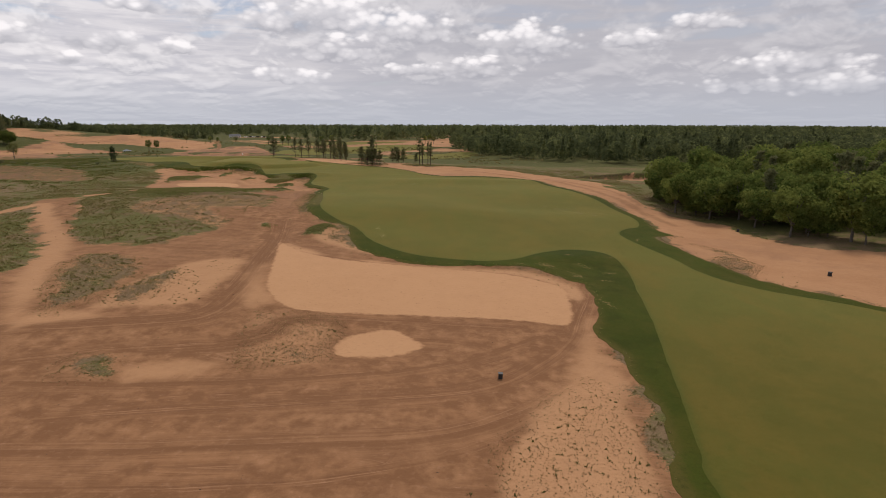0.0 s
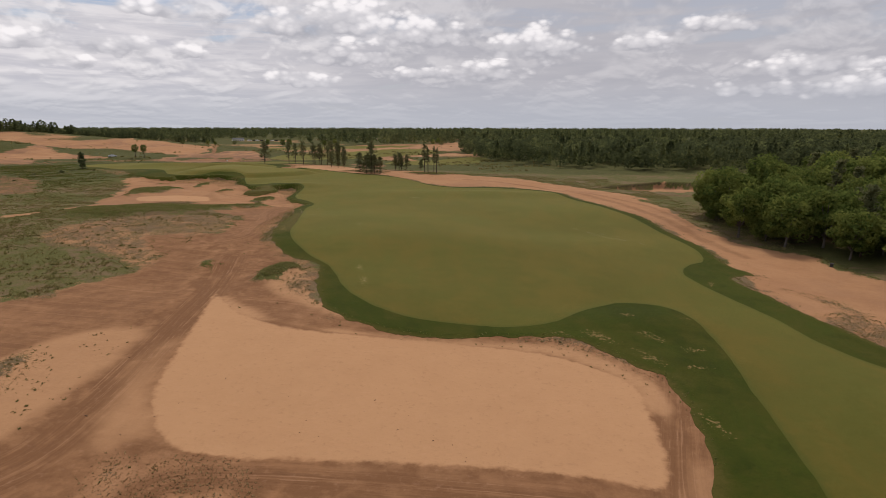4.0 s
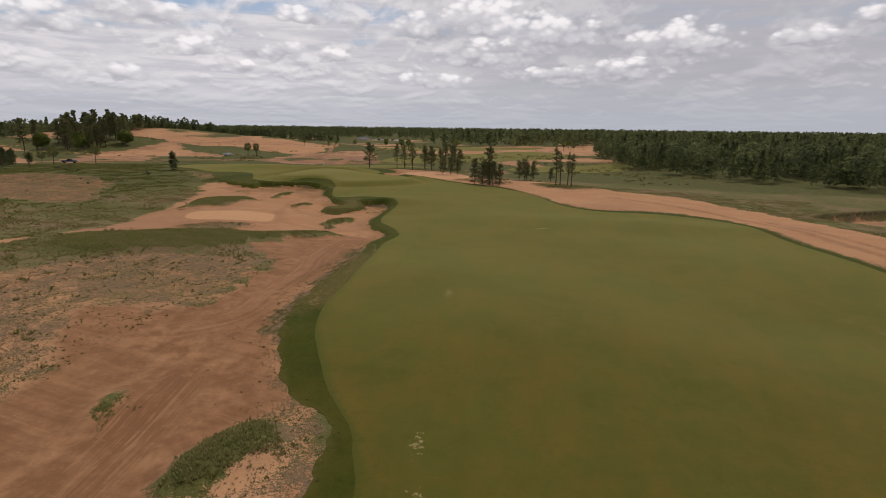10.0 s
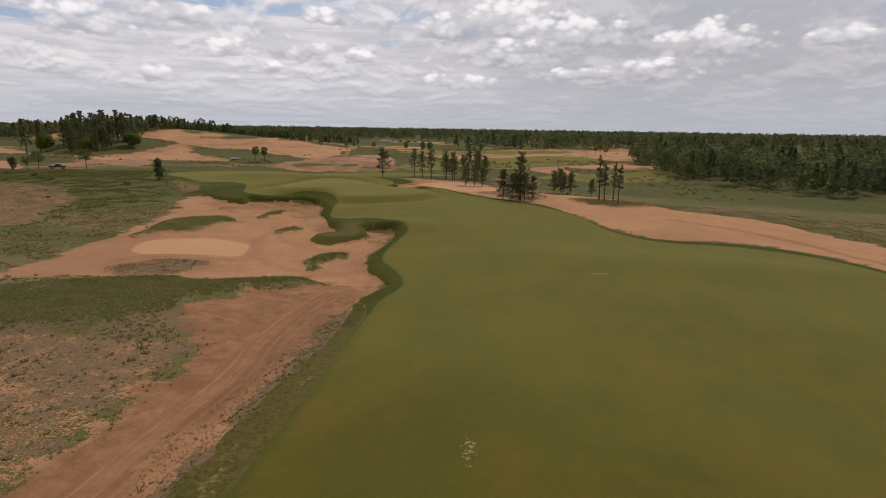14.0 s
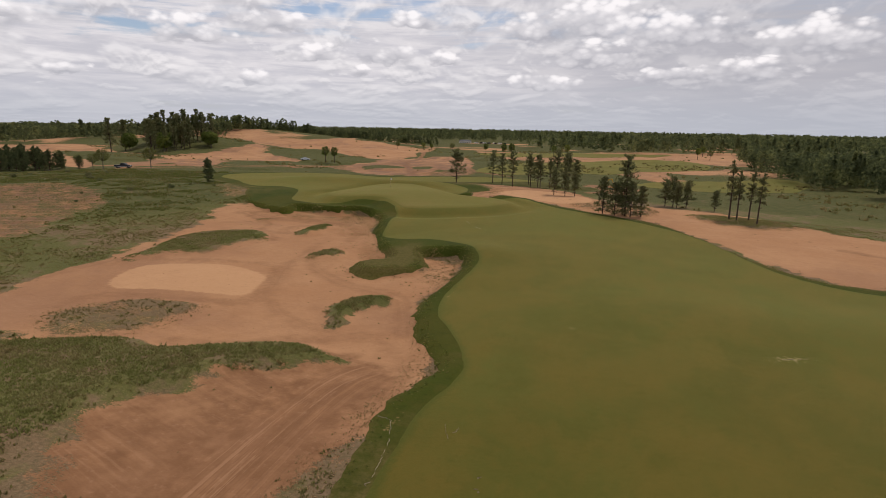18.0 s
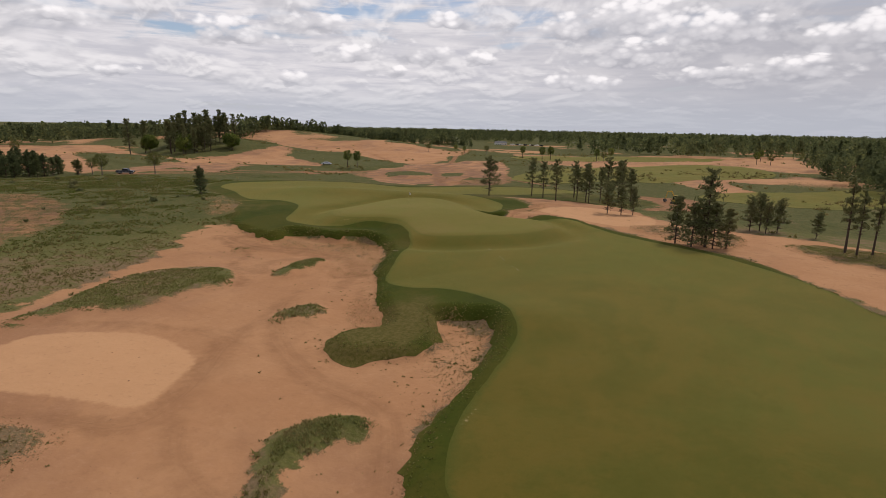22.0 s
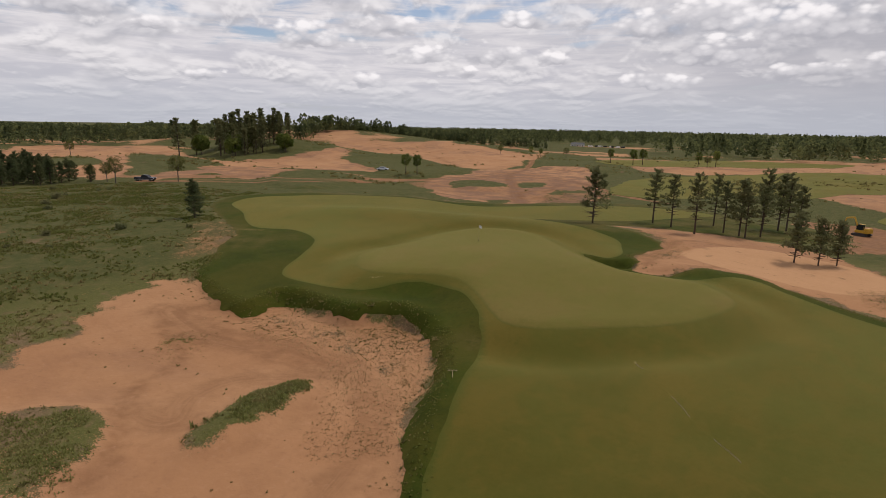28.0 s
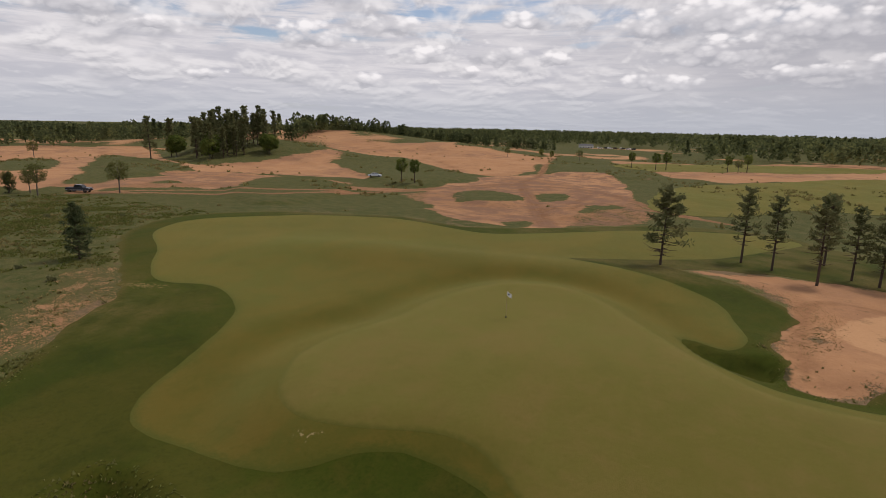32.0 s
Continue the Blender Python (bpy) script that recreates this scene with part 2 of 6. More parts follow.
def ground_material():
    m, g, shader = material("sand_and_rough_grass")
    where = g.put("ShaderNodeNewGeometry", "Position")
    veg, worn, pale, red, lane = (attribute(g, n) for n in ("veg", "worn", "pale", "red", "lane"))
    raked, soil_shade, lush = attribute(g, "raked"), attribute(g, "soil_shade"), attribute(g, "lush")
    c, h = sand_colour(g, where, worn, pale, raked, lane)
    c = g.mix(g.math("MULTIPLY", red, g.ramp(g.noise(where, 0.16, 8.0, 0.72), 0.42, 0.58)), c, SAND_RED)
    mid, small, broad = g.noise(where, 0.55, 6.0, 0.65), g.noise(where, 4.5, 4.0, 0.7), g.noise(where, 0.045, 4.0, 0.6)
    speck = g.noise(where, 9.0, 2.0, 0.6)
    patch = g.math("ADD", g.math("ADD", g.math("MULTIPLY", mid, 0.75), g.math("MULTIPLY", small, 0.6)), g.math("SUBTRACT", g.math("MULTIPLY", speck, 0.45), 0.40))
    live = g.mix(g.ramp(broad, 0.35, 0.65), (0.090, 0.092, 0.025), (0.124, 0.112, 0.038))
    live = g.mix(g.ramp(lush, 0.02, 0.10), live, g.mix(g.ramp(mid, 0.40, 0.60), (0.050, 0.060, 0.015), (0.090, 0.082, 0.028)))
    live = g.mix(g.math("MULTIPLY", g.ramp(small, 0.42, 0.62), 0.5), live, (0.056, 0.064, 0.016))
    live = g.mix(g.math("MULTIPLY", g.ramp(g.noise(where, 1.4, 5.0, 0.7), 0.52, 0.66), 0.6), live, (0.105, 0.100, 0.030))
    dry = g.mix(g.ramp(small, 0.3, 0.7), (0.195, 0.128, 0.072), (0.115, 0.082, 0.042))
    grass = g.mix(g.ramp(g.math("SUBTRACT", g.math("ADD", g.math("MULTIPLY", broad, 0.5), g.math("MULTIPLY", mid, 0.5)), lush), 0.47, 0.57), live, dry)
    grass = g.mix(g.math("MULTIPLY", g.math("MULTIPLY", g.ramp(speck, 0.56, 0.68), g.ramp(lush, 0.0, 0.1, 0.45, 0.12)), 1.0), grass, (0.27, 0.20, 0.115))
    grass = g.mix(g.math("MULTIPLY", g.ramp(g.noise(where, 2.2, 5.0, 0.7), 0.55, 0.66), 0.5), grass, (0.060, 0.060, 0.020))
    level = g.math("SUBTRACT", 1.10, veg)
    mask = g.ramp(g.math("SUBTRACT", patch, g.math("MULTIPLY", level, 0.70)), -0.03, 0.07)
    mask = g.math("MULTIPLY", mask, g.ramp(veg, 0.02, 0.14))
    c = g.mix(mask, c, grass)
    # painted shade of lips and bunker, and dark soil of the cut bank
    soil_shade_mask = g.ramp(g.math("ADD", soil_shade, g.math("MULTIPLY", g.math("SUBTRACT", mid, 0.5), 1.1)), 0.30, 0.55)
    c = g.mix(g.math("MULTIPLY", soil_shade_mask, g.ramp(soil_shade, 0.05, 0.2)), c, g.mix(g.ramp(small, 0.4, 0.65), (0.050, 0.042, 0.018), (0.10, 0.075, 0.036)))
    shader.inputs["Sheen Weight"].default_value, shader.inputs["Sheen Roughness"].default_value = 0.05, 0.5
    shader.inputs["Sheen Tint"].default_value = (0.85, 0.74, 0.50, 1)
    finish(g, shader, c, g.math("ADD", h, g.math("MULTIPLY", small, mask)), 0.6, 0.14)
    return m


def turf_material(name, dark, light, stain, tint, amount, rim, rim_wide, bare, sheen):
    """Mown grass: broad and fine mottling, a ragged rim towards its edge, scars that show the sand."""
    m, g, shader = material(name, 0.85)
    where = g.put("ShaderNodeNewGeometry", "Position")
    edge, scar = attribute(g, "edge"), attribute(g, "scar")
    wide, mid = g.noise(where, 0.035, 4.0, 0.6), g.noise(where, 0.22, 6.0, 0.62)
    small, fine = g.noise(where, 3.0, 5.0, 0.7), g.noise(where, 22.0, 3.0, 0.7)
    worn = g.noise(g.scaled(where, 1.0, 0.45, 1.0, (0, 0, 0), 28), 0.12, 6.0, 0.66, 0.4)
    c = g.mix(g.ramp(wide, 0.36, 0.64), dark, light)
    c = g.mix(g.math("MULTIPLY", g.ramp(worn, 0.45, 0.62), amount), c, tint)
    c = g.mix(g.math("MULTIPLY", g.ramp(mid, 0.48, 0.64), amount * 0.75), c, tint)
    c = g.mix(g.math("MULTIPLY", g.ramp(worn, 0.46, 0.30), 0.40), c, stain)
    c = g.mix(g.math("MULTIPLY", g.ramp(mid, 0.46, 0.32), 0.5), c, stain)
    c = g.mix(g.math("MULTIPLY", g.ramp(small, 0.48, 0.70), 0.34), c, stain)
    c = g.mix(g.math("MULTIPLY", g.ramp(g.noise(where, 0.8, 5.0, 0.68), 0.50, 0.68), 0.34), c, tint)
    c = g.mix(g.math("MULTIPLY", g.ramp(fine, 0.45, 0.7), 0.26), c, tuple(1.5 * v for v in tint))
    near = g.ramp(g.math("ADD", edge, g.math("MULTIPLY", g.math("SUBTRACT", small, 0.5), rim_wide * 1.6)), -rim_wide, 0.05)
    c = g.mix(g.math("MULTIPLY", near, 0.9), c, rim)
    spots = g.noise(where, 5.5, 3.0, 0.6)
    thirst = g.ramp(g.math("MULTIPLY_ADD", g.math("SUBTRACT", mid, 0.5), 1.4, attribute(g, "dry")), 0.15, 0.75)
    c = g.mix(g.math("MULTIPLY", thirst, 0.88), c, g.mix(g.ramp(small, 0.36, 0.64), (0.070, 0.060, 0.014), (0.120, 0.092, 0.032)))
    clump = g.noise(where, 1.3, 6.0, 0.72)
    c = g.mix(g.math("MULTIPLY", g.ramp(clump, 0.53, 0.66), 0.30), c, stain)
    c = g.mix(g.math("MULTIPLY", g.ramp(spots, 0.56, 0.68), 0.28), c, tint)
    c = g.mix(g.math("MULTIPLY", g.ramp(spots, 0.44, 0.34), 0.30), c, stain)
    flaw = g.ramp(g.math("ADD", g.math("MULTIPLY", small, 0.75), g.math("MULTIPLY", scar, 0.32)), 0.66, 0.72)
    c = g.mix(g.math("MULTIPLY", flaw, g.ramp(scar, 0.05, 0.3)), c, bare)
    shader.inputs["Sheen Weight"].default_value, shader.inputs["Sheen Roughness"].default_value = sheen, 0.5
    shader.inputs["Sheen Tint"].default_value = (0.80, 0.75, 0.25, 1)
    finish(g, shader, c, g.math("ADD", fine, small), 0.35, 0.04)
    return m


def plain(name, colour, roughness=0.6, metallic=0.0, spread=0.18, scale=6.0):
    m, g, shader = material(name, roughness, metallic, 0.5 if roughness < 0.6 else 0.15)
    where = g.put("ShaderNodeTexCoord", "Object")
    n = g.noise(where, scale, 5.0, 0.65)
    c = g.mix(g.ramp(n, 0.3, 0.7), tuple(v * (1 - spread) for v in colour), tuple(min(1, v * (1 + spread)) for v in colour))
    finish(g, shader, c, n, 0.12, 0.02)
    return m


def leaf_material(name, dark, light, warm, stands=0.0):
    """Leaves that also let light through."""
    m = bpy.data.materials.new(name)
    m.use_nodes = True
    g = Graph(m.node_tree)
    one = g.put("ShaderNodeNewGeometry", "Random Per Island")
    tree = g.put("ShaderNodeObjectInfo", "Random")
    where = g.put("ShaderNodeNewGeometry", "Position")
    c = g.mix(one, dark, light)
    c = g.mix(g.math("MULTIPLY", g.ramp(g.noise(where, 0.35, 3.0), 0.4, 0.65), 0.6), c, warm)
    c = g.mix(g.math("MULTIPLY", tree, 0.35), c, dark)
    c = g.mix(g.math("MULTIPLY", g.ramp(g.noise(where, 0.11, 3.0, 0.6), 0.52, 0.60), stands), c, tuple(1.35 * v for v in warm))
    face, back = g.put("ShaderNodeBsdfDiffuse", ins={0: c}), g.put("ShaderNodeBsdfTranslucent", ins={0: c})
    g.put("ShaderNodeOutputMaterial", None, {0: g.put("ShaderNodeMixShader", ins={0: 0.46, 1: face, 2: back})})
    return m


M_GROUND = ground_material()
M_FAIRWAY = turf_material("mown_fairway_grass", (0.061, 0.053, 0.007), (0.066, 0.067, 0.010), (0.047, 0.050, 0.005), (0.100, 0.069, 0.011), 0.62, (0.045, 0.053, 0.007), 0.8, (0.229, 0.176, 0.079), 0.27)
M_ROUGH = turf_material("longer_dark_grass", (0.029, 0.042, 0.004), (0.041, 0.054, 0.006), (0.018, 0.029, 0.003), (0.063, 0.055, 0.009), 0.55, (0.076, 0.063, 0.015), 1.1, (0.182, 0.126, 0.048), 0.04)
M_GREEN = turf_material("close_mown_green", (0.092, 0.080, 0.014), (0.100, 0.090, 0.019), (0.076, 0.070, 0.011), (0.128, 0.087, 0.026), 0.5, (0.062, 0.062, 0.010), 0.5, (0.236, 0.176, 0.083), 0.26)
M_BARK = plain("pine_bark", (0.085, 0.060, 0.045), 0.9, 0, 0.35, 9.0)
M_BARK_GREY = plain("grey_bark", (0.13, 0.11, 0.09), 0.9, 0, 0.35, 9.0)
M_NEEDLE = leaf_material("pine_needles", (0.115, 0.130, 0.062), (0.245, 0.250, 0.112), (0.245, 0.220, 0.100))
M_SPRUCE = leaf_material("spruce_needles", (0.070, 0.092, 0.044), (0.160, 0.180, 0.082), (0.150, 0.155, 0.066))
M_LEAF = leaf_material("oak_leaves", (0.066, 0.100, 0.026), (0.190, 0.232, 0.056), (0.235, 0.25, 0.064), 0.4)
M_LEAF_PALE = leaf_material("young_leaves", (0.090, 0.100, 0.030), (0.18, 0.19, 0.065), (0.18, 0.16, 0.055))
M_TUFT = leaf_material("grass_tufts", (0.15, 0.145, 0.045), (0.29, 0.25, 0.10), (0.33, 0.235, 0.12))
M_FRINGE = leaf_material("dark_grass_fringe", (0.108, 0.128, 0.030), (0.190, 0.200, 0.060), (0.235, 0.195, 0.080))
M_WEED = leaf_material("dry_weeds", (0.20, 0.125, 0.058), (0.50, 0.36, 0.19), (0.27, 0.190, 0.075))
M_ISLAND = leaf_material("island_weeds", (0.16, 0.17, 0.048), (0.27, 0.265, 0.095), (0.33, 0.26, 0.125))
M_SCRUB = leaf_material("low_scrub", (0.115, 0.115, 0.036), (0.25, 0.22, 0.085), (0.29, 0.21, 0.10))
M_STONE = plain("pale_divot", (0.40, 0.33, 0.22), 0.9)
M_DARK = plain("black_plastic", (0.02, 0.02, 0.02), 0.5)
M_WHITE = plain("white_paint", (0.75, 0.75, 0.74), 0.4, 0, 0.06)
M_YELLOW = plain("yellow_paint", (0.55, 0.33, 0.03), 0.45)
M_STEEL = plain("dark_steel", (0.07, 0.065, 0.06), 0.55, 0.5)
M_GLASS = plain("dark_glass", (0.015, 0.018, 0.02), 0.08, 0, 0.1)
M_RUBBER = plain("rubber", (0.02, 0.02, 0.02), 0.85)
M_TRUCK = plain("charcoal_car_paint", (0.03, 0.033, 0.04), 0.25, 0.3, 0.1)
M_SILVER = plain("silver_car_paint", (0.55, 0.57, 0.6), 0.25, 0.3, 0.06)
M_WOOD = plain("bare_wood", (0.42, 0.33, 0.2), 0.8)
M_ROOF = plain("grey_shingles", (0.13, 0.13, 0.135), 0.9)

# ---- lie of the land ----
# x, y, level: broad levels of the ground, blended smoothly into one another
LEVELS_NEAR = [
    (4.9, 43, -2.2), (59, 81, -4.0), (63, 117, -4.1), (-2, 49, -1.3), (18, 75, -2.8), (-27, 85, 0.8), (-28, 74, 0.9),
    (-31, 98, 1.2), (-2, 100, -0.3), (5, 79, -0.6), (31, 129, -1.2), (-16, 123, 2.3), (-36, 154, 0.7), (-47, 173, 0.3),
    (-63, 188, 0.6), (-78, 205, 0.7), (-68, 175, 0.2), (-42, 200, 1.3), (-61, 222, 2.0), (-93, 203, 0.6), (-41, 109, 2.6),
    (-47, 117, 4.2), (-84, 165, 1.2), (-8, 20, -1.2), (30, 45, -2.6), (-60, 60, 1.0), (-70, 130, 3.5), (20, 160, 0.6),
]
LEVELS_FAR = [
    (-84, 274, 2.8), (-133, 229, 5.0), (-30, 247, 0.5), (-10, 244, 1.0), (60, 237, -3.2), (-77, 251, 3.2), (-44, 324, -2.3),
    (-216, 261, 1.7), (-198, 348, 0.8), (-173, 336, 0.8), (-88, 242, 3.7), (-68, 283, 1.7), (-115, 190, 2.4), (-126, 217, 2.0),
    (-105, 240, 4.2), (-125, 262, 3.6), (-150, 200, 3.0), (100, 170, -3.0), (90, 60, -3.0), (30, 190, -0.5), (0, 280, -1.5),
    (60, 320, -2.5), (-130, 120, 3.0), (-120, 300, 1.5), (-180, 220, 3.5), (120, 260, -2.0), (-20, 210, 0.3), (-30, 350, -2.5),
]
# x, y, half length, half width, turn, height: mounds, ridges and hollows
RIDGES = [
    (-430, 548, 120, 66, 20, 15.0), (-300, 520, 95, 48, 8, 7.0), (-332, 402, 50, 40, 20, 10.0), (-215, 430, 50, 25, 20, 4.0),
    (-480, 420, 80, 60, 0, 6.0), (140, 130, 80, 45, 80, 4.0),
]


def blend(x, y, rows, reach):
    over, under = np.zeros_like(x), np.full_like(x, 1e-9)
    for px, py, level in rows:
        w = np.exp(-((x - px) ** 2 + (y - py) ** 2) / (2 * reach * reach))
        over, under = over + w * level, under + w
    return over, under


def swell(x, y, rows):
    z = np.zeros_like(x)
    for px, py, a, b, turn, height in rows:
        c, s = math.cos(radians(turn)), math.sin(radians(turn))
        u, v = ((x - px) * c + (y - py) * s) / a, ((y - py) * c - (x - px) * s) / b
        z += height * np.exp(-(u * u + v * v))
    return z


def base_level(x, y):
    x, y = np.asarray(x, float), np.asarray(y, float)
    near, near_w = blend(x, y, LEVELS_NEAR, 13.0)
    far, far_w = blend(x, y, LEVELS_FAR, 26.0)
    wide, wide_w = blend(x, y, LEVELS_NEAR + LEVELS_FAR, 60.0)
    top = near + far * 0.35 + wide * 0.02 + 0.004 * -1.5
    bottom = near_w + far_w * 0.35 + wide_w * 0.02 + 0.004
    return top / bottom + swell(x, y, RIDGES)

# ---- outlines of the turf, the sand and the rough, in metres ----
FAIRWAY_WEST = [
    (16, 4), (16.3, 28), (17.2, 32.8), (19.3, 40.9), (20.8, 47.5), (23.7, 59.7), (25.3, 68.3), (27.5, 80.7), (26.4, 88.6),
    (21.4, 90.4), (16.2, 87.3), (12.3, 83.3), (9, 81.6), (5.5, 80.8), (1.7, 81), (-2.6, 81.7), (-5.9, 83.2), (-9.3, 86.1),
    (-12.4, 90.5), (-15.8, 98.5), (-19.3, 102.8), (-24.2, 110.4), (-26.4, 117), (-28.2, 128), (-32.5, 147.9), (-33.2, 153),
    (-33, 156.7), (-33.6, 160.8), (-37.8, 167.2), (-40.2, 170), (-42.5, 177), (-43.3, 187.7), (-44.5, 192.4), (-47.6, 196.5),
    (-51.6, 198.8), (-56, 199.5), (-60.2, 198.3), (-64.2, 199.6),
]
FAIRWAY_GREEN = [
    (-66.5, 204.5), (-69, 210.3), (-70.3, 214.5), (-72.3, 218.3), (-76, 222.8), (-80.1, 225.0), (-84.5, 224.2), (-88, 220.6),
    (-93, 219.3), (-97.5, 218.4), (-100.4, 220.5), (-103, 225), (-107.6, 231.6), (-112, 234.2), (-117, 235.2), (-122, 233),
    (-128, 235), (-136, 240), (-148, 246), (-153, 256), (-147, 268.2), (-143.4, 272.7), (-131.9, 281), (-118.4, 280),
    (-111, 281), (-103.4, 291), (-96, 303), (-88, 312), (-77, 322), (-71, 318), (-78, 292), (-85.2, 281), (-91.6, 274.5),
    (-94, 270.8), (-85.4, 268.7), (-80.2, 267.2), (-75.6, 264), (-73.1, 258.1), (-71.9, 254.1), (-72.8, 251.8), (-76.4, 252.6),
]
FAIRWAY_EAST = [
    (-74.6, 247.6), (-72, 246), (-68, 246.3), (-64, 246.5), (-60, 250), (-56, 253), (-52, 250), (-46, 246), (-40, 244), (-31, 241),
    (-24, 236), (-18, 229), (-13, 220), (-8, 209.5), (-3, 204), (3, 202), (14, 204), (25.5, 200), (31, 188), (34, 175), (38, 160),
    (41, 148), (42, 135), (43, 122), (41, 113.5), (37, 109.5), (34, 104.5), (34.5, 99), (38, 88), (39, 80), (43, 73), (52, 66),
    (60, 54), (70, 40), (82, 4),
]
TURF_WEST = [
    (12, 4), (14.2, 27.9), (15.3, 32.7), (16.7, 38.9), (16.5, 44.8), (17.4, 48.5), (16, 54), (17.7, 59.2), (19.2, 70.1), (17, 74),
    (15.2, 76.5), (12.3, 78.9), (7.6, 78.7), (4.5, 78.4), (0.5, 77.4), (-3.5, 77.9), (-7.9, 79.4), (-11, 81.3), (-14, 84.8),
    (-16.3, 92.5), (-17.7, 99.1), (-22, 101.9), (-27, 109.8), (-29.4, 118.4), (-31, 132), (-34.4, 147.2), (-35.5, 151.5), (-35, 156),
    (-34.7, 159.4), (-36.8, 162), (-39.4, 165.1), (-41.8, 169.2), (-43.5, 174.8), (-44.0, 182), (-45.0, 189.6), (-48.2, 195.0),
    (-54.3, 193.5), (-51.6, 188.4), (-50.7, 184.4), (-53.6, 183.2), (-55.5, 181.3), (-58.6, 182.9), (-58.2, 185.4), (-56.6, 186.6), (-55.9, 188.3), (-58, 191.3),
]
TURF_GREEN = [
    (-62.3, 196), (-67.6, 203.7), (-70.2, 209.3), (-72.3, 213.2), (-75.8, 217.4), (-79.8, 219.3), (-83.3, 219), (-85.5, 216.2),
    (-89.3, 216.1), (-94.9, 215.6), (-94.4, 211.4), (-98.1, 211.3), (-106, 213.5), (-111, 218.4), (-117, 224), (-121, 228.6),
    (-133, 234), (-150, 243), (-158, 256), (-152, 271), (-143.5, 276), (-132, 284), (-118, 283), (-106, 296), (-98, 308), (-89, 318),
    (-75, 327), (-66, 320), (-50, 318), (-48, 300), (-56, 287), (-66, 284.5), (-75, 281.5), (-81.5, 275.5), (-75, 272), (-69, 265),
    (-70.6, 255), (-69.2, 251.5),
]
TURF_EAST = [
    (-68.4, 247.9), (-64.6, 248.4), (-61, 253.3), (-56.3, 255.7), (-52, 252.4), (-46.7, 248.8), (-40.3, 246.4), (-31, 243.5),
    (-24, 239), (-19, 231), (-14, 222.5), (-8.4, 211.9), (-3.2, 206.5), (2, 204.5), (14.7, 207), (27, 203), (33, 188), (36, 175),
    (40, 160), (43.2, 150), (44.2, 135), (45.5, 122), (44.2, 112.7), (46, 108), (41, 104), (42, 98), (44, 88), (45.5, 80), (49, 74.4),
    (53.4, 69.3), (57, 63), (64, 55), (74, 40), (86, 4),
]
GREEN = [
    (-94.8, 226.5), (-92.7, 224.5), (-89.8, 223.6), (-86.4, 224.6), (-82.5, 226.6), (-79.5, 226.4), (-76, 223.9), (-73, 221.2),
    (-70.6, 219.8), (-67.5, 221), (-64.2, 224.2), (-59.1, 229.8), (-56.3, 236.8), (-56.2, 241.3), (-60.2, 245), (-64.4, 244.3),
    (-69.3, 243.4), (-74, 246), (-79, 250.5), (-84.6, 255.4), (-89.5, 256.6), (-94, 254), (-96, 249.6), (-96.6, 244), (-96.3, 239.2),
    (-97.3, 233.8), (-96.7, 229.4),
]
SAND_SOUTH = [
    (13, -40), (14.5, 28), (16.5, 40), (17.5, 50), (19.5, 70), (16, 78), (4, 80), (-8, 81), (-15, 86), (-18, 99), (-28, 110), (-31, 124),
    (-35.5, 152), (-41, 158.5), (-48, 157), (-50.8, 149), (-51.5, 141), (-44.5, 134.8), (-38.6, 128), (-39.2, 124), (-37.3, 119),
    (-38.5, 111.5), (-46, 110), (-44.5, 105), (-39.2, 98.5), (-39.5, 94), (-42.5, 87.5), (-46, 83.5), (-55, 84), (-66, 96), (-83, 124),
    (-88, 118), (-72, 95), (-56, 72), (-60, 62), (-75, 45), (-80, -40),
]
SAND_HOLLOW = [
    (-35.5, 152), (-36, 163), (-43, 172), (-46, 190), (-52, 193), (-54.5, 189), (-56, 193), (-61.5, 198), (-69, 204), (-75, 216),
    (-80, 220), (-86, 217), (-95, 215), (-105, 213.6), (-107.5, 211), (-106.5, 205), (-101.5, 197.5), (-97.5, 190), (-93.5, 180),
    (-90, 171), (-85, 158), (-79, 141), (-82, 122), (-86, 100), (-89, 100), (-85.5, 122), (-76, 140), (-66.7, 146), (-60, 141.5),
    (-52, 142), (-49, 147.5), (-44, 153.5), (-40, 152),
]
SAND_EAST = [
    (56, 62), (52, 70), (44, 78), (42, 92), (43, 104), (45, 114), (46, 124), (44, 137), (43, 150), (40, 161), (36, 176), (33, 189),
    (27, 203.5), (14.7, 207.5), (2, 205), (-3, 207), (-8.5, 212), (-14, 223), (-19, 231), (-24, 239), (-31, 243.5), (-41, 246.5),
    (-52, 253), (-60, 254), (-68, 248), (-71, 255), (-69, 265), (-76, 274), (-81, 276), (-68, 284), (-52, 284), (-38, 268), (-24, 268),
    (-8, 266), (1, 256), (14, 248), (28, 244), (38, 228), (46, 216), (56, 190), (55, 166), (53, 150), (55, 134), (63, 124), (66, 106),
    (70, 99), (82, 92), (90, 70),
]
PIT = [
    (-26.2, 86), (-24.5, 84.2), (-20.4, 79.6), (-14.9, 77.0), (-7.7, 76.8), (1.3, 76.6), (9.3, 75.4), (13.6, 72.6), (16.0, 70.0), (15.5, 64.5),
    (13.8, 56.8), (9.6, 57.2), (1.0, 57.9), (-8.4, 57.8), (-13.9, 57.5), (-17.5, 58.5), (-21, 63), (-23.2, 72.1), (-24.8, 80),
]
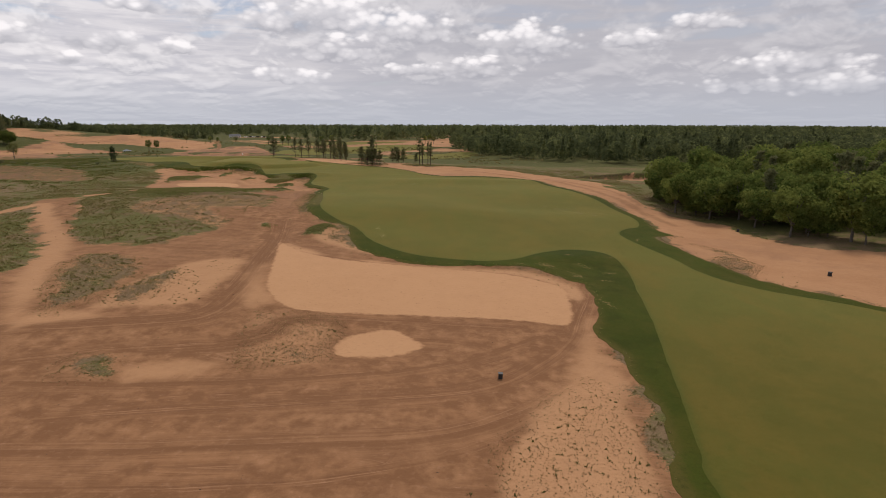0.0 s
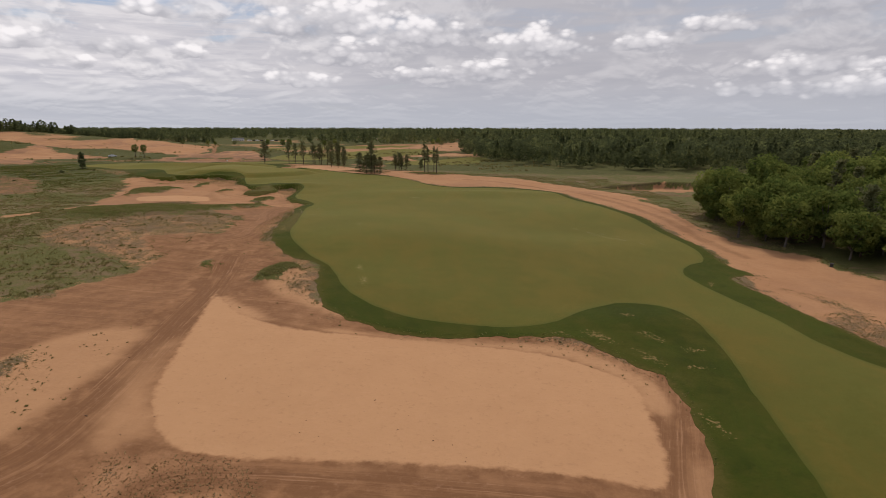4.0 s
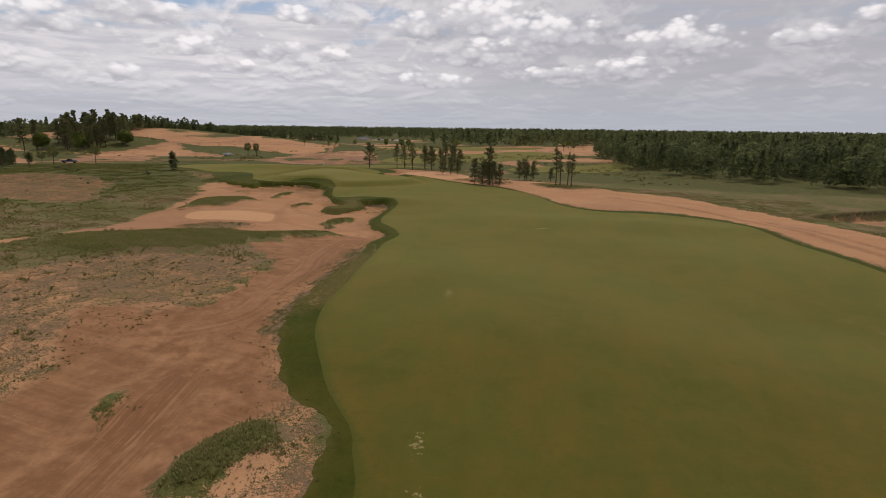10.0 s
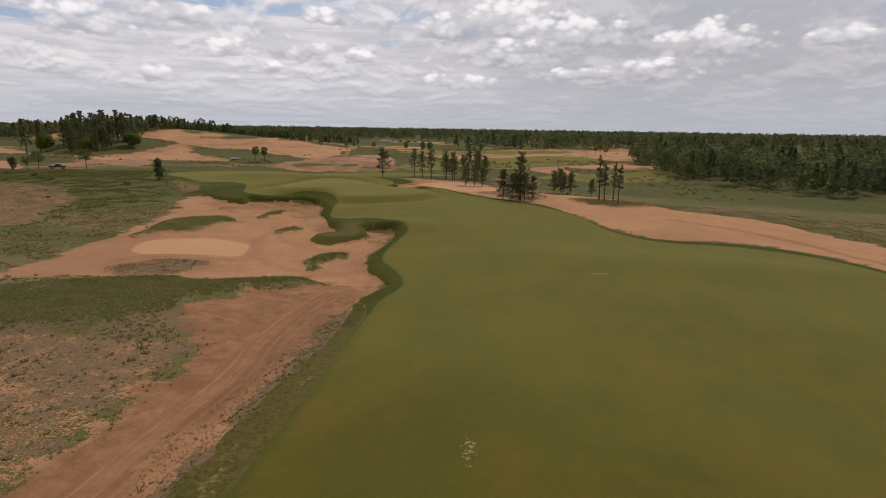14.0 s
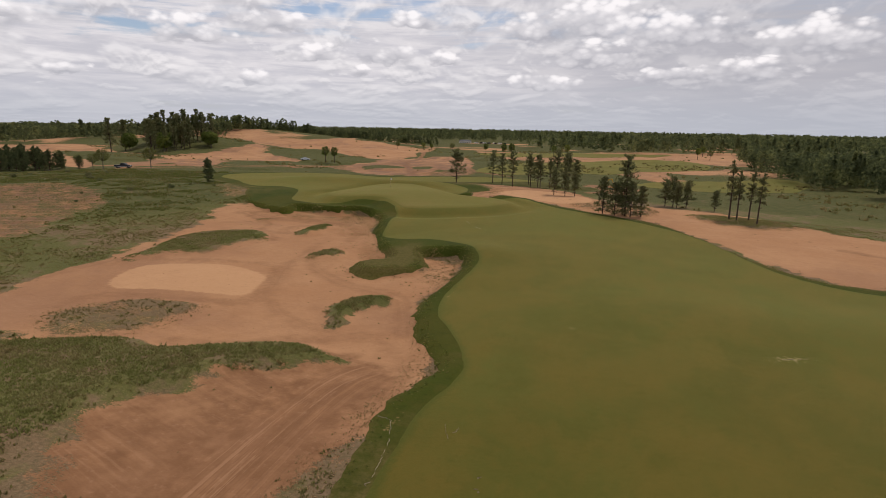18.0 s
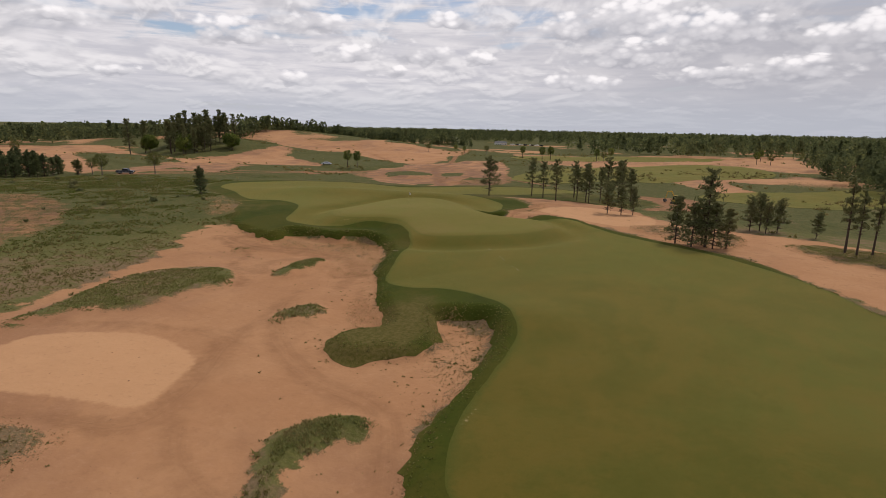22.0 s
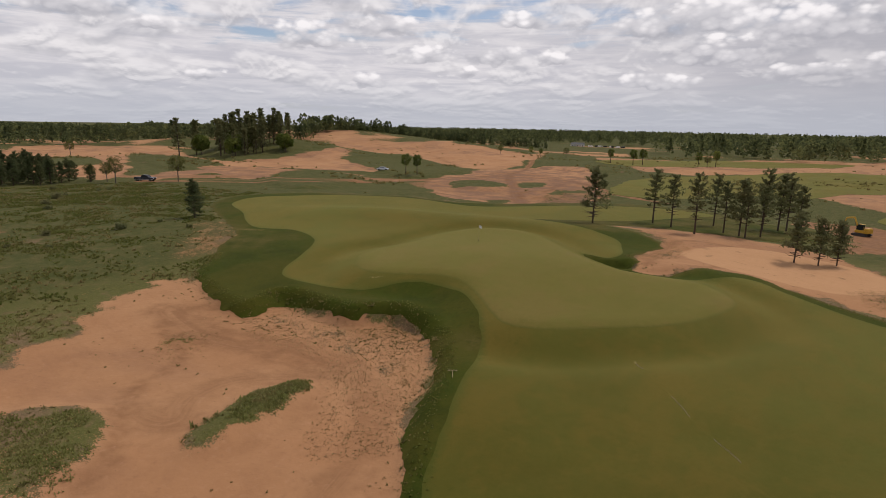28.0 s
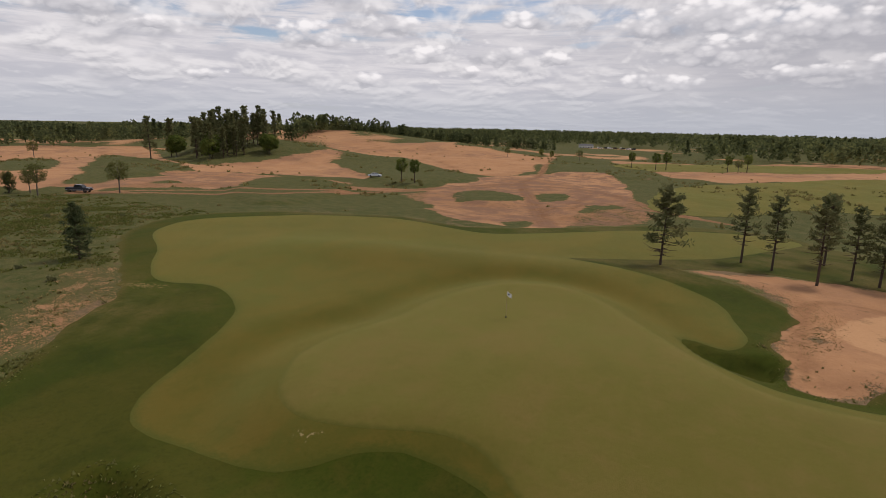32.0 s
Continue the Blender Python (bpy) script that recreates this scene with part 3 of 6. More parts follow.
# pale loose sand: outline, how pale, how soft its edge
PALE = [
    ([(-69, 99), (-78, 110), (-84, 118), (-87, 112), (-71.6, 94.5), (-60.9, 77.3), (-49, 58), (-42.2, 49.4), (-41.5, 51), (-45, 60), (-56, 82)], 0.5, 2.0),
    ([(-28.6, 76.3), (-26.8, 73.4), (-26.5, 64.4), (-26.8, 58.5), (-29.1, 55.6), (-32.4, 55.1), (-36.9, 54.6), (-38.3, 61.1), (-36.8, 70), (-34.3, 74.5)], 0.62, 1.5),
    ([(-38.5, 54.3), (-42.8, 52.3), (-41.7, 48.7), (-39.9, 46.4), (-38.7, 49), (-33.3, 52.4)], 0.5, 1.5),
    ([(-27.7, 43.5), (-17.9, 45.6), (-20.2, 42.7), (-24.1, 40.3), (-26, 40.1)], 0.5, 1.5),
    ([(10.7, 47.2), (15.8, 59.3), (17.7, 59.3), (16.3, 50), (16.7, 41.8), (11.1, 35.2), (6.6, 32.7), (5, 36.4), (8.3, 41.3)], 0.55, 2.5),
    ([(-23, 91.2), (-22.3, 92.5), (-20.5, 101.3), (-16.8, 94.8), (-15.7, 89.7), (-11.7, 84.2), (-9.3, 80.9), (-11.9, 80.3), (-15.8, 83.1), (-20.1, 87.1)], 0.75, 1.5),
    ([(-25, 86), (-19, 81), (-14.9, 78.6), (1.3, 77.8), (9, 78.4), (13, 77), (17, 73), (18.6, 69), (17, 64), (15.5, 66), (15, 70), (9, 75), (-8, 76.3), (-20, 78.6), (-24, 82)], 0.75, 1.0),
    ([(-22.1, 56), (-18, 60), (-21, 66), (-24, 76), (-25.6, 70), (-24.5, 62)], 0.45, 2.5),
]
WEDGE = [(-9.6, 47.2), (-10.1, 50.2), (-8.4, 52.4), (-5, 53.6), (-3.2, 51.6), (-1.9, 49.8), (-5, 47.5)]
OVAL = [(-75.8, 160.7), (-79.5, 164.1), (-81, 169), (-77.4, 173), (-72.3, 175.2), (-66.2, 174.1), (-64.3, 171.6), (-62.6, 166.8), (-67.4, 164.9), (-71.5, 163)]
CIRCLE_EAST = [(-66, 262), (-62, 272), (-54, 276), (-44, 272), (-42, 262), (-48, 256), (-57, 257)]
SMALL_BUNKER = [(-76.3, 252), (-74.4, 248.2), (-71.8, 247.2), (-69.2, 248.9), (-70, 251.2), (-72.3, 250.6), (-74.8, 251.2)]

# rough grass on the sand: outline, how thick it grows, how high its ground stands
PLOTS = [
    ([(-41.3, 53.4), (-49.6, 68), (-51.7, 77), (-43.6, 75.6), (-38.9, 68.3), (-38.3, 61.1), (-38.5, 54.4)], 0.62, 0.2),
    ([(-35.1, 55.6), (-37.7, 61.1), (-35.2, 69.8), (-32.3, 63.7), (-32.5, 57.6)], 0.6, 0.2),
    ([(-31.5, 40.8), (-32.4, 43.5), (-30.8, 44.8), (-28.5, 44.6), (-26.8, 40.4), (-29.6, 40.2)], 0.66, 0.35),
    ([(-17.3, 43.4), (-20.8, 54.7), (-16.7, 57), (-12.1, 56.9), (-10.2, 50.7), (-10.6, 46), (-14, 44.4)], 0.30, 0.1),
    ([(-49.5, 140.6), (-51, 144.5), (-48.7, 146.8), (-48.8, 149.9), (-47.1, 152.7), (-44.9, 154), (-42.6, 157.2), (-47.1, 158.6), (-51, 157), (-53.6, 154.2), (-56.2, 151.6), (-59.4, 151.6), (-64, 147.4), (-70, 138.5), (-75, 134), (-70, 125), (-58, 128), (-50, 133)], 0.85, 0.7),
    ([(-66, 148), (-62.4, 151.2), (-60.4, 154.2), (-61.2, 159.9), (-63.6, 161.8), (-69, 160.1), (-71.4, 156.5), (-72, 152)], 0.6, 0.3),
    ([(-85.1, 166.6), (-87.7, 173), (-92.2, 185), (-89.6, 193.2), (-84.2, 195), (-79.4, 189.5), (-79.8, 184.1), (-80.6, 178.1), (-83.8, 172)], 0.74, 0.5),
    ([(-50.7, 166), (-51.8, 169.5), (-50.4, 172.7), (-47.6, 173.9), (-45.9, 172.8), (-47.9, 170.2), (-48.6, 167.6), (-47.4, 163.9), (-49.2, 164)], 1.0, 0.75),
    ([(-67.5, 183.2), (-68.2, 186.9), (-67.3, 189.8), (-64.3, 189.5), (-62.8, 186.2), (-64.9, 183.8)], 0.72, 0.6),
    ([(-77.8, 195.2), (-79.8, 196.9), (-80.9, 199.6), (-81, 202.9), (-79.4, 205.6), (-77.1, 204.5), (-76.6, 201.3), (-76.6, 198.2), (-77.1, 196)], 0.92, 0.7),
    ([(-23.6, 91), (-24.5, 93.2), (-23.6, 96.2), (-22, 98.3), (-19.4, 97.3), (-18.6, 95.3), (-19.8, 93.6), (-20.6, 91.9), (-22, 90.2)], 1.0, 0.9),
    ([(-33, 95.3), (-33.8, 98.2), (-32.7, 100.2), (-30, 99.5), (-29.2, 97.6), (-29.7, 95.6), (-29.7, 93.8)], 0.8, 0.4),
    ([(-92, 201), (-94.4, 203), (-93.6, 206), (-91.2, 205), (-90.4, 203)], 0.62, 0.2),
    ([(13, 28), (14.4, 38), (13.6, 43), (9.5, 41), (5, 34), (3, 26), (5, 18), (12, 18)], 0.24, 0.15),
    ([(-17.5, 86), (-19.8, 90), (-20.5, 95), (-23, 100), (-20, 102), (-16, 98), (-14.8, 90)], 0.5, 0.15),
    ([(16.5, 73.5), (12, 76.5), (9.5, 79), (14, 80), (20, 80), (22, 75), (19.5, 70)], 0.55, 0.1),
    ([(-51.5, 189), (-50.5, 184.8), (-47.5, 181), (-45.5, 183), (-46.8, 190), (-49.5, 193.5)], 0.32, 0.0),
    ([(-65, 196.7), (-61.9, 195.8), (-57.6, 191.2), (-55.6, 188), (-57.5, 185.5), (-62, 190.2), (-65, 194)], 0.36, 0.0),
    ([(-69.5, 202.5), (-74, 210.5), (-78, 215), (-83, 215.5), (-80, 219), (-74.5, 215), (-69, 206)], 0.34, 0.0),
    ([(-96, 214.5), (-90, 215), (-86, 215), (-82, 218), (-78, 217), (-74, 211), (-70, 203), (-73, 200), (-79, 208), (-86, 209.5), (-93, 209.5)], 0.33, 0.0),
    ([(-36.5, 150), (-37, 158), (-39.5, 163), (-42.5, 170), (-45, 180), (-43.2, 180), (-40, 168), (-34, 160), (-34, 150)], 0.36, 0.0),
    ([(-32, 118), (-34, 136), (-36.5, 150), (-34, 150), (-30.6, 132), (-28.6, 118), (-23, 104), (-26, 106)], 0.34, 0.0),
    ([(44, 79), (43, 88), (48, 93), (46, 101), (50, 98), (52, 90), (49, 82)], 0.5, 0.15),
    ([(-70.5, 255), (-68.5, 265), (-76, 274), (-72, 273.5), (-65.5, 265), (-67.5, 256)], 0.55, 0.0),
    ([(52, 186), (60, 178), (66, 168), (62, 164), (55, 168), (52, 178)], 0.8, 0.1),
    ([(-12, 246), (-4, 246), (2, 252), (-2, 260), (-14, 262), (-20, 256)], 0.6, 0.3),
    ([(58, 199), (66, 203), (78, 203), (84, 206), (80, 199), (66, 196), (58, 195)], 0.55, 0.0),
    ([(-46, 258), (-40, 250), (-28, 247), (-26, 262), (-36, 266)], 0.45, 0.2),
]
SPARSE = [(-38, 109.5), (-36.3, 114), (-36.6, 120.6), (-38.4, 126.8), (-39.8, 131.6), (-42.1, 134.9), (-49.4, 131.4), (-60, 128), (-66, 114), (-60, 104), (-48, 99), (-40, 95)]
# bare or churned ground in the rough: outline, packed by wheels, pale, red
BARE = [
    ([(-177, 203), (-168, 213), (-146, 208), (-127, 196), (-117, 182), (-108, 170), (-116, 164), (-140, 168), (-170, 185)], 0.45, 0.0, 0.75),
    ([(-1178, 1167), (-1150, 1199), (-371, 518), (-305, 523), (-380, 757), (-235, 575), (-194, 479), (-170, 401), (-187, 390), (-218, 406), (-321, 465), (-297, 420), (-400, 496), (-436, 509)], 0.15, 0.35, 0.0),
    ([(-291, 339), (-296, 366), (-291, 397), (-267, 400), (-224, 386), (-213, 352), (-225, 338), (-248, 333), (-267, 324)], 0.2, 0.3, 0.1),
    ([(-530, 321), (-550, 348), (-472, 370), (-414, 391), (-307, 347), (-284, 315), (-378, 342), (-310, 289), (-239, 269), (-257, 249), (-382, 276)], 0.1, 0.4, 0.0),
    ([(-162, 318), (-160, 344), (-166, 390), (-146, 388), (-127, 372), (-101, 337), (-96, 318), (-104, 300), (-120, 300), (-130, 299)], 0.45, 0.0, 0.85),
    ([(-236, 262), (-222, 268), (-200, 300), (-170, 322), (-162, 330), (-168, 336), (-206, 310), (-232, 276), (-250, 262), (-250, 254)], 0.6, 0.1, 0.2),
    ([(-240, 300), (-205, 318), (-190, 330), (-215, 335), (-250, 322), (-262, 306)], 0.3, 0.0, 0.8),
    ([(54, 222), (58, 232), (70, 243), (86, 252), (98, 240), (96, 226), (80, 212), (66, 212)], 0.1, 0.2, 0.75),
    ([(-115, 214), (-112, 222), (-121, 230), (-131, 234), (-134, 230), (-124, 221)], 0.1, 0.1, 0.2),
    ([(-49, 284), (-38, 296), (-34, 322), (-40, 340), (-56, 336), (-50, 320), (-46, 302)], 0.8, 0.0, 0.3),
    ([(-110, 470), (-60, 520), (0, 560), (60, 640), (-60, 690), (-130, 600), (-190, 560)], 0.1, 0.4, 0.0),
    ([(-56, 405), (-46, 431), (-14, 455), (-8, 440), (-14, 420), (-31, 416), (-20, 375), (-32, 372), (-44, 386)], 0.1, 0.45, 0.0),
    ([(-177, 570), (-140, 593), (-91, 556), (-25, 611), (-27, 562), (-69, 532), (-98, 457), (-114, 451), (-133, 465)], 0.1, 0.4, 0.0),
    ([(-36, 681), (17, 772), (-3, 606), (-36, 586)], 0.1, 0.4, 0.0),
]
FAR_TURF = [
    [(-100, 338), (-110, 372), (-112, 404), (-97, 458), (-68, 518), (-28, 545), (-10, 480), (-33, 432), (-48, 414), (-58, 392), (-74, 382), (-87, 349)],
    [(-150, 470), (-120, 520), (-70, 560), (-40, 640), (-110, 620), (-170, 540)],
    [(-25, 340), (10, 350), (25, 395), (16, 420), (-8, 392), (-30, 376), (-40, 352)],
]

# centre lines of wheel tracks, half width, how packed
LANES = [
    ([(-42.7, 46.1), (-41.5, 48.5), (-32.6, 51.2), (-25.6, 54.3), (-24.4, 62.3), (-25.7, 74.7), (-27.6, 89.2), (-30.9, 104.2)], 3, 0.95),
    ([(-71.9, 94.9), (-75.1, 103.9), (-85.8, 123)], 1.5, 0.3),
    ([(-35.8, 108.4), (-32.8, 112.3), (-33.5, 120.2), (-34.8, 128.8), (-38, 138.6), (-40.5, 152.1), (-39.6, 157.9)], 3.2, 0.45),
    ([(20.3, 71.5), (15.4, 59), (12.9, 52.3), (9.1, 46.7), (3, 41), (-8, 38.7), (-20.1, 36.8), (-30.6, 34.3)], 3, 0.9),
    ([(-33.6, 38.2), (-21.5, 39.6), (-4.1, 43.2), (6.3, 49.1), (11.7, 53.4)], 2.6, 0.85),
    ([(-31.3, 30.7), (-14.3, 32.3), (0.6, 34.2), (10, 41.3), (15.7, 47.1)], 2.6, 0.8),
    ([(-28.2, 27.2), (-9.4, 28.3), (2.5, 32.2), (9.4, 38.5)], 1.6, 0.9),
    ([(-36.7, 42.3), (-29.3, 45.6), (-18.2, 49.7), (-15.8, 54.9), (-5.1, 55.9), (11.6, 54.5)], 2.4, 0.9),
    ([(-73.4, 153.1), (-73.8, 158.4), (-67.5, 161.9), (-60.9, 164.9), (-62.1, 170.6), (-66.5, 177.9), (-69, 185.5), (-72.3, 194.6)], 1.7, 0.7),
    ([(-85.3, 159), (-86.7, 167.4), (-82.4, 172.2), (-72.9, 177.4), (-66.8, 177.7)], 1.3, 0.6),
    ([(-38.6, 160.1), (-43, 162.6), (-48.4, 159.7), (-52.9, 155.6), (-58.4, 152.8)], 1.3, 0.65),
    ([(-41.5, 165.2), (-47.5, 174.5), (-55.3, 176.6), (-62.7, 180.1), (-69, 185.5)], 1.8, 0.6),
    ([(-43.5, 164.2), (-47.2, 162.3), (-54.6, 163.8), (-59.8, 167.8)], 1.4, 0.55),
    ([(-35, 149.3), (-36.5, 153.2), (-37.3, 157.2), (-39.4, 160.7), (-43, 162.6)], 1.6, 0.55),
    ([(-54.4, 181), (-56, 186.9), (-62.1, 192.1), (-70.7, 203.9), (-77.4, 208.8), (-83.6, 206.6), (-94.5, 208.4), (-103.6, 207.5)], 1.2, 0.6),
    ([(-95.5, 211.5), (-101.6, 207.4), (-100.5, 205.4), (-90.7, 202.3), (-87.8, 197.3), (-84.1, 194.6), (-81.1, 192.5), (-78.4, 189.7)], 0.9, 0.8),
    ([(-79.1, 208.5), (-85.2, 208), (-93.5, 206), (-102, 207)], 3.4, 0.8),
    ([(-68.7, 196.9), (-70.4, 201.8), (-73.4, 206.1), (-77.7, 208.3), (-80.5, 207.5)], 2.0, 0.7),
    ([(-85, 195.6), (-82.1, 196.6), (-84, 199.3), (-83.8, 202.7), (-79.8, 206.8)], 2.2, 0.75),
    ([(-77.2, 204.4), (-75.5, 201.1), (-75.8, 197.2), (-77.6, 195.1), (-80.9, 194)], 0.9, 0.4),
    ([(-213.6, 260.6), (-204.7, 282.2), (-182.8, 299.5), (-172.4, 314.4), (-165.3, 335.7), (-154.9, 356.7), (-158.9, 391.2), (-172.8, 429.8), (-204.8, 510.3)], 2.2, 0.8),
    ([(-155.2, 374.5), (-126.3, 325.3), (-105.1, 289.4)], 3, 0.9),
    ([(-122.2, 317.6), (-113.3, 317.1), (-115.9, 338.2), (-101.2, 336.1), (-90, 335.7)], 1.6, 0.8),
    ([(-137.3, 298.2), (-119.1, 294.4), (-114, 305.3)], 1.4, 0.6),
    ([(-157.2, 364.8), (-133.5, 369.3), (-106.9, 352.9)], 2, 0.8),
    ([(-403, 523.7), (-343.4, 501.3), (-227.3, 418.7), (-185.1, 392.1)], 1.5, 0.5),
    ([(51.2, 120), (48.8, 132), (47.3, 153.8), (41.8, 182.6), (26.2, 215.7), (0.1, 234.3)], 2, 0.5),
    ([(51.3, 142.5), (51.9, 165), (47.6, 180), (34, 212.2)], 1.2, 0.5),
    ([(-68, 251.1), (-68.2, 270.3), (-60.6, 273.2), (-52.9, 267.1), (-58.9, 260.5), (-64, 251.4)], 1.2, 0.5),
    ([(-39.9, 313.7), (-50.9, 325.6), (-56.4, 330.3)], 2, 0.7),
    ([(-214, 260), (-200, 275), (-180, 287), (-175, 295), (-169, 322), (-167, 339), (-160, 356), (-156, 372)], 2.2, 0.9),
    ([(-152, 364), (-139, 370), (-122, 362), (-111, 352), (-96, 335), (-83, 335)], 2.2, 0.9),
    ([(-117, 312), (-120, 338), (-124, 358)], 1.8, 0.9),
]
# grass on the far sand
FAR_GRASS = [
    [(-254, 378), (-263, 405), (-235, 409), (-185, 383), (-174, 362), (-172, 338), (-187, 340), (-212, 354)],
    [(-179, 446), (-188, 506), (-147, 481), (-128, 440), (-140, 419), (-164, 418)],
    [(-151, 328), (-148, 341), (-132, 333), (-128, 318), (-136, 313)],
    [(-366, 333), (-352, 345), (-283, 331), (-260, 313), (-260, 292)],
    [(-410, 393), (-470, 459), (-1202, 1140), (-297, 420), (-282, 381), (-276, 354), (-304, 348)],
    [(-197, 293), (-208, 322), (-186, 323), (-165, 292), (-164, 275)],
    [(-678, 364), (-702, 399), (-528, 355), (-502, 325), (-483, 307)],
    [(-424, 355), (-426, 382), (-376, 369), (-385, 356)],
    [(-118, 317), (-117, 329), (-109, 323), (-109, 308)],
    [(-788, 1169), (-587, 1076), (-363, 754), (-255, 522), (-296, 539)],
]


# bare far dunes: outline, how rusty; and small grassy patches on them
FAR_SAND = [
    ([(-514, 321), (-528, 345), (-488, 355), (-445, 369), (-435, 390), (-331, 350), (-282, 337), (-280, 360), (-287, 394), (-287, 420), (-251, 378), (-200, 348), (-214, 341), (-248, 327),
      (-260, 318), (-307, 333), (-394, 355), (-333, 314), (-252, 275), (-234, 255), (-388, 309), (-406, 290)], 0.0),
    ([(-412, 508), (-391, 510), (-338, 506), (-297, 523), (-330, 620), (-261, 560), (-225, 525), (-206, 492), (-175, 425), (-177, 407), (-182, 391), (-198, 393), (-226, 405), (-279, 444), (-295, 437), (-362, 483)], 0.0),
    ([(-216, 261), (-242, 281), (-246, 298), (-261, 316), (-248, 327), (-217, 322), (-203, 293), (-206, 288), (-230, 293), (-218, 271)], 0.8),
    ([(-167, 339), (-176, 382), (-164, 413), (-147, 435), (-120, 379), (-109, 342), (-110, 313), (-105, 292), (-112, 290), (-127, 291), (-145, 309)], 0.9),
]
FAR_PATCH = [
    [(-151, 328), (-148, 340), (-132, 331), (-129, 321), (-134, 315), (-141, 314)], [(-136, 345), (-129, 352), (-124, 340), (-127, 330)],
    [(-116, 328), (-111, 339), (-107, 336), (-111, 322)], [(-117, 293), (-115, 301), (-111, 295), (-112, 288)],
    [(-259, 396), (-260, 418), (-210, 393), (-174, 378), (-170, 354), (-187, 355), (-216, 369)], [(-284, 523), (-300, 570), (-239, 550), (-214, 518), (-251, 523)],
    [(-418, 385), (-307, 337), (-288, 341), (-280, 357), (-293, 384), (-295, 418), (-376, 490), (-405, 502), (-432, 492), (-337, 381)],
    [(-393, 342), (-377, 350), (-324, 334), (-266, 314), (-252, 295), (-266, 290), (-306, 304)], [(-368, 290), (-405, 315), (-372, 316), (-298, 286), (-298, 270)],
    [(-179, 444), (-192, 502), (-164, 519), (-146, 492), (-142, 444), (-159, 426), (-169, 427)], [(-224, 320), (-222, 336), (-187, 325), (-179, 303), (-186, 292), (-200, 294)],
]


def curve_through(points, steps=4):
    """A closed smooth line through the points."""
    p = np.array(points, float)
    a, b, c, d = np.roll(p, 1, 0), p, np.roll(p, -1, 0), np.roll(p, -2, 0)
    out = [0.5 * (2 * b + (c - a) * t + (2 * a - 5 * b + 4 * c - d) * t * t + (3 * b - a - 3 * c + d) * t**3) for t in np.arange(steps) / steps]
    return np.stack(out, 1).reshape(-1, 2)


def distance_in(points, x, y, reach=9.0):
    """The distance of places to a closed line: below 0 within it, and reach at most."""
    p = curve_through(points)
    x, y = np.asarray(x, float), np.asarray(y, float)
    out = np.full(x.shape, reach)
    near = (x > p[:, 0].min() - reach) & (x < p[:, 0].max() + reach) & (y > p[:, 1].min() - reach) & (y < p[:, 1].max() + reach)
    qx, qy = x[near], y[near]
    best, inside = np.full(qx.shape, 1e9), np.zeros(qx.shape, bool)
    for (ax, ay), (bx, by) in zip(p, np.roll(p, -1, 0)):
        ex, ey = bx - ax, by - ay
        t = np.clip(((qx - ax) * ex + (qy - ay) * ey) / (ex * ex + ey * ey + 1e-12), 0, 1)
        best = np.minimum(best, (qx - ax - t * ex) ** 2 + (qy - ay - t * ey) ** 2)
        if ay != by:
            inside ^= ((ay > qy) != (by > qy)) & (qx < ex * (qy - ay) / ey + ax)
    out[near] = np.minimum(np.sqrt(best), reach) * np.where(inside, -1, 1)
    return out


def off_lane(points, x, y, reach):
    """The distance to an open line, and how far to its side."""
    p = np.array(points, float)
    ends = np.concatenate([[2 * p[0] - p[1]], p, [2 * p[-1] - p[-2]]])
    fine = np.concatenate([0.5 * (2 * b + (c - a) * t + (2 * a - 5 * b + 4 * c - d) * t * t + (3 * b - a - 3 * c + d) * t**3)
                           for a, b, c, d in zip(ends, ends[1:], ends[2:], ends[3:]) for t in np.arange(0, 1, 0.2)[:, None]]).reshape(-1, 2)
    out, side = np.full(x.shape, reach), np.zeros(x.shape)
    near = (x > fine[:, 0].min() - reach) & (x < fine[:, 0].max() + reach) & (y > fine[:, 1].min() - reach) & (y < fine[:, 1].max() + reach)
    qx, qy = x[near], y[near]
    best, hand = np.full(qx.shape, reach), np.zeros(qx.shape)
    for (ax, ay), (bx, by) in zip(fine, fine[1:]):
        ex, ey = bx - ax, by - ay
        t = np.clip(((qx - ax) * ex + (qy - ay) * ey) / (ex * ex + ey * ey + 1e-12), 0, 1)
        d = np.hypot(qx - ax - t * ex, qy - ay - t * ey)
        closer = d < best
        best = np.where(closer, d, best)
        hand = np.where(closer, np.sign((qx - ax) * ey - (qy - ay) * ex) * d, hand)
    out[near], side[near] = best, hand
    return out, side


def lattice(ix, iy, seed):
    n = (ix * 374761393 + iy * 668265263 + seed * 1442695041) & 0xFFFFFFFF
    n = ((n ^ (n >> 13)) * 1274126177) & 0xFFFFFFFF
    return ((n ^ (n >> 16)) & 0xFFFF) / 65535.0


def waves(x, y, size, seed=0, octaves=3):
    """Smooth noise from -1 to 1 with the given size in metres."""
    out, gain, total = np.zeros_like(x, dtype=float), 1.0, 0.0
    for k in range(octaves):
        u, v = x / size * 2**k, y / size * 2**k
        iu, iv = np.floor(u).astype(np.int64), np.floor(v).astype(np.int64)
        fu, fv = u - iu, v - iv
        fu, fv = fu * fu * (3 - 2 * fu), fv * fv * (3 - 2 * fv)
        a, b = lattice(iu, iv, seed + k), lattice(iu + 1, iv, seed + k)
        c, d = lattice(iu, iv + 1, seed + k), lattice(iu + 1, iv + 1, seed + k)
        out += gain * ((a * (1 - fu) + b * fu) * (1 - fv) + (c * (1 - fu) + d * fu) * fv)
        total, gain = total + gain, gain * 0.5
    return 2 * out / total - 1


def ease(t):
    t = np.clip(t, 0, 1)
    return t * t * (3 - 2 * t)


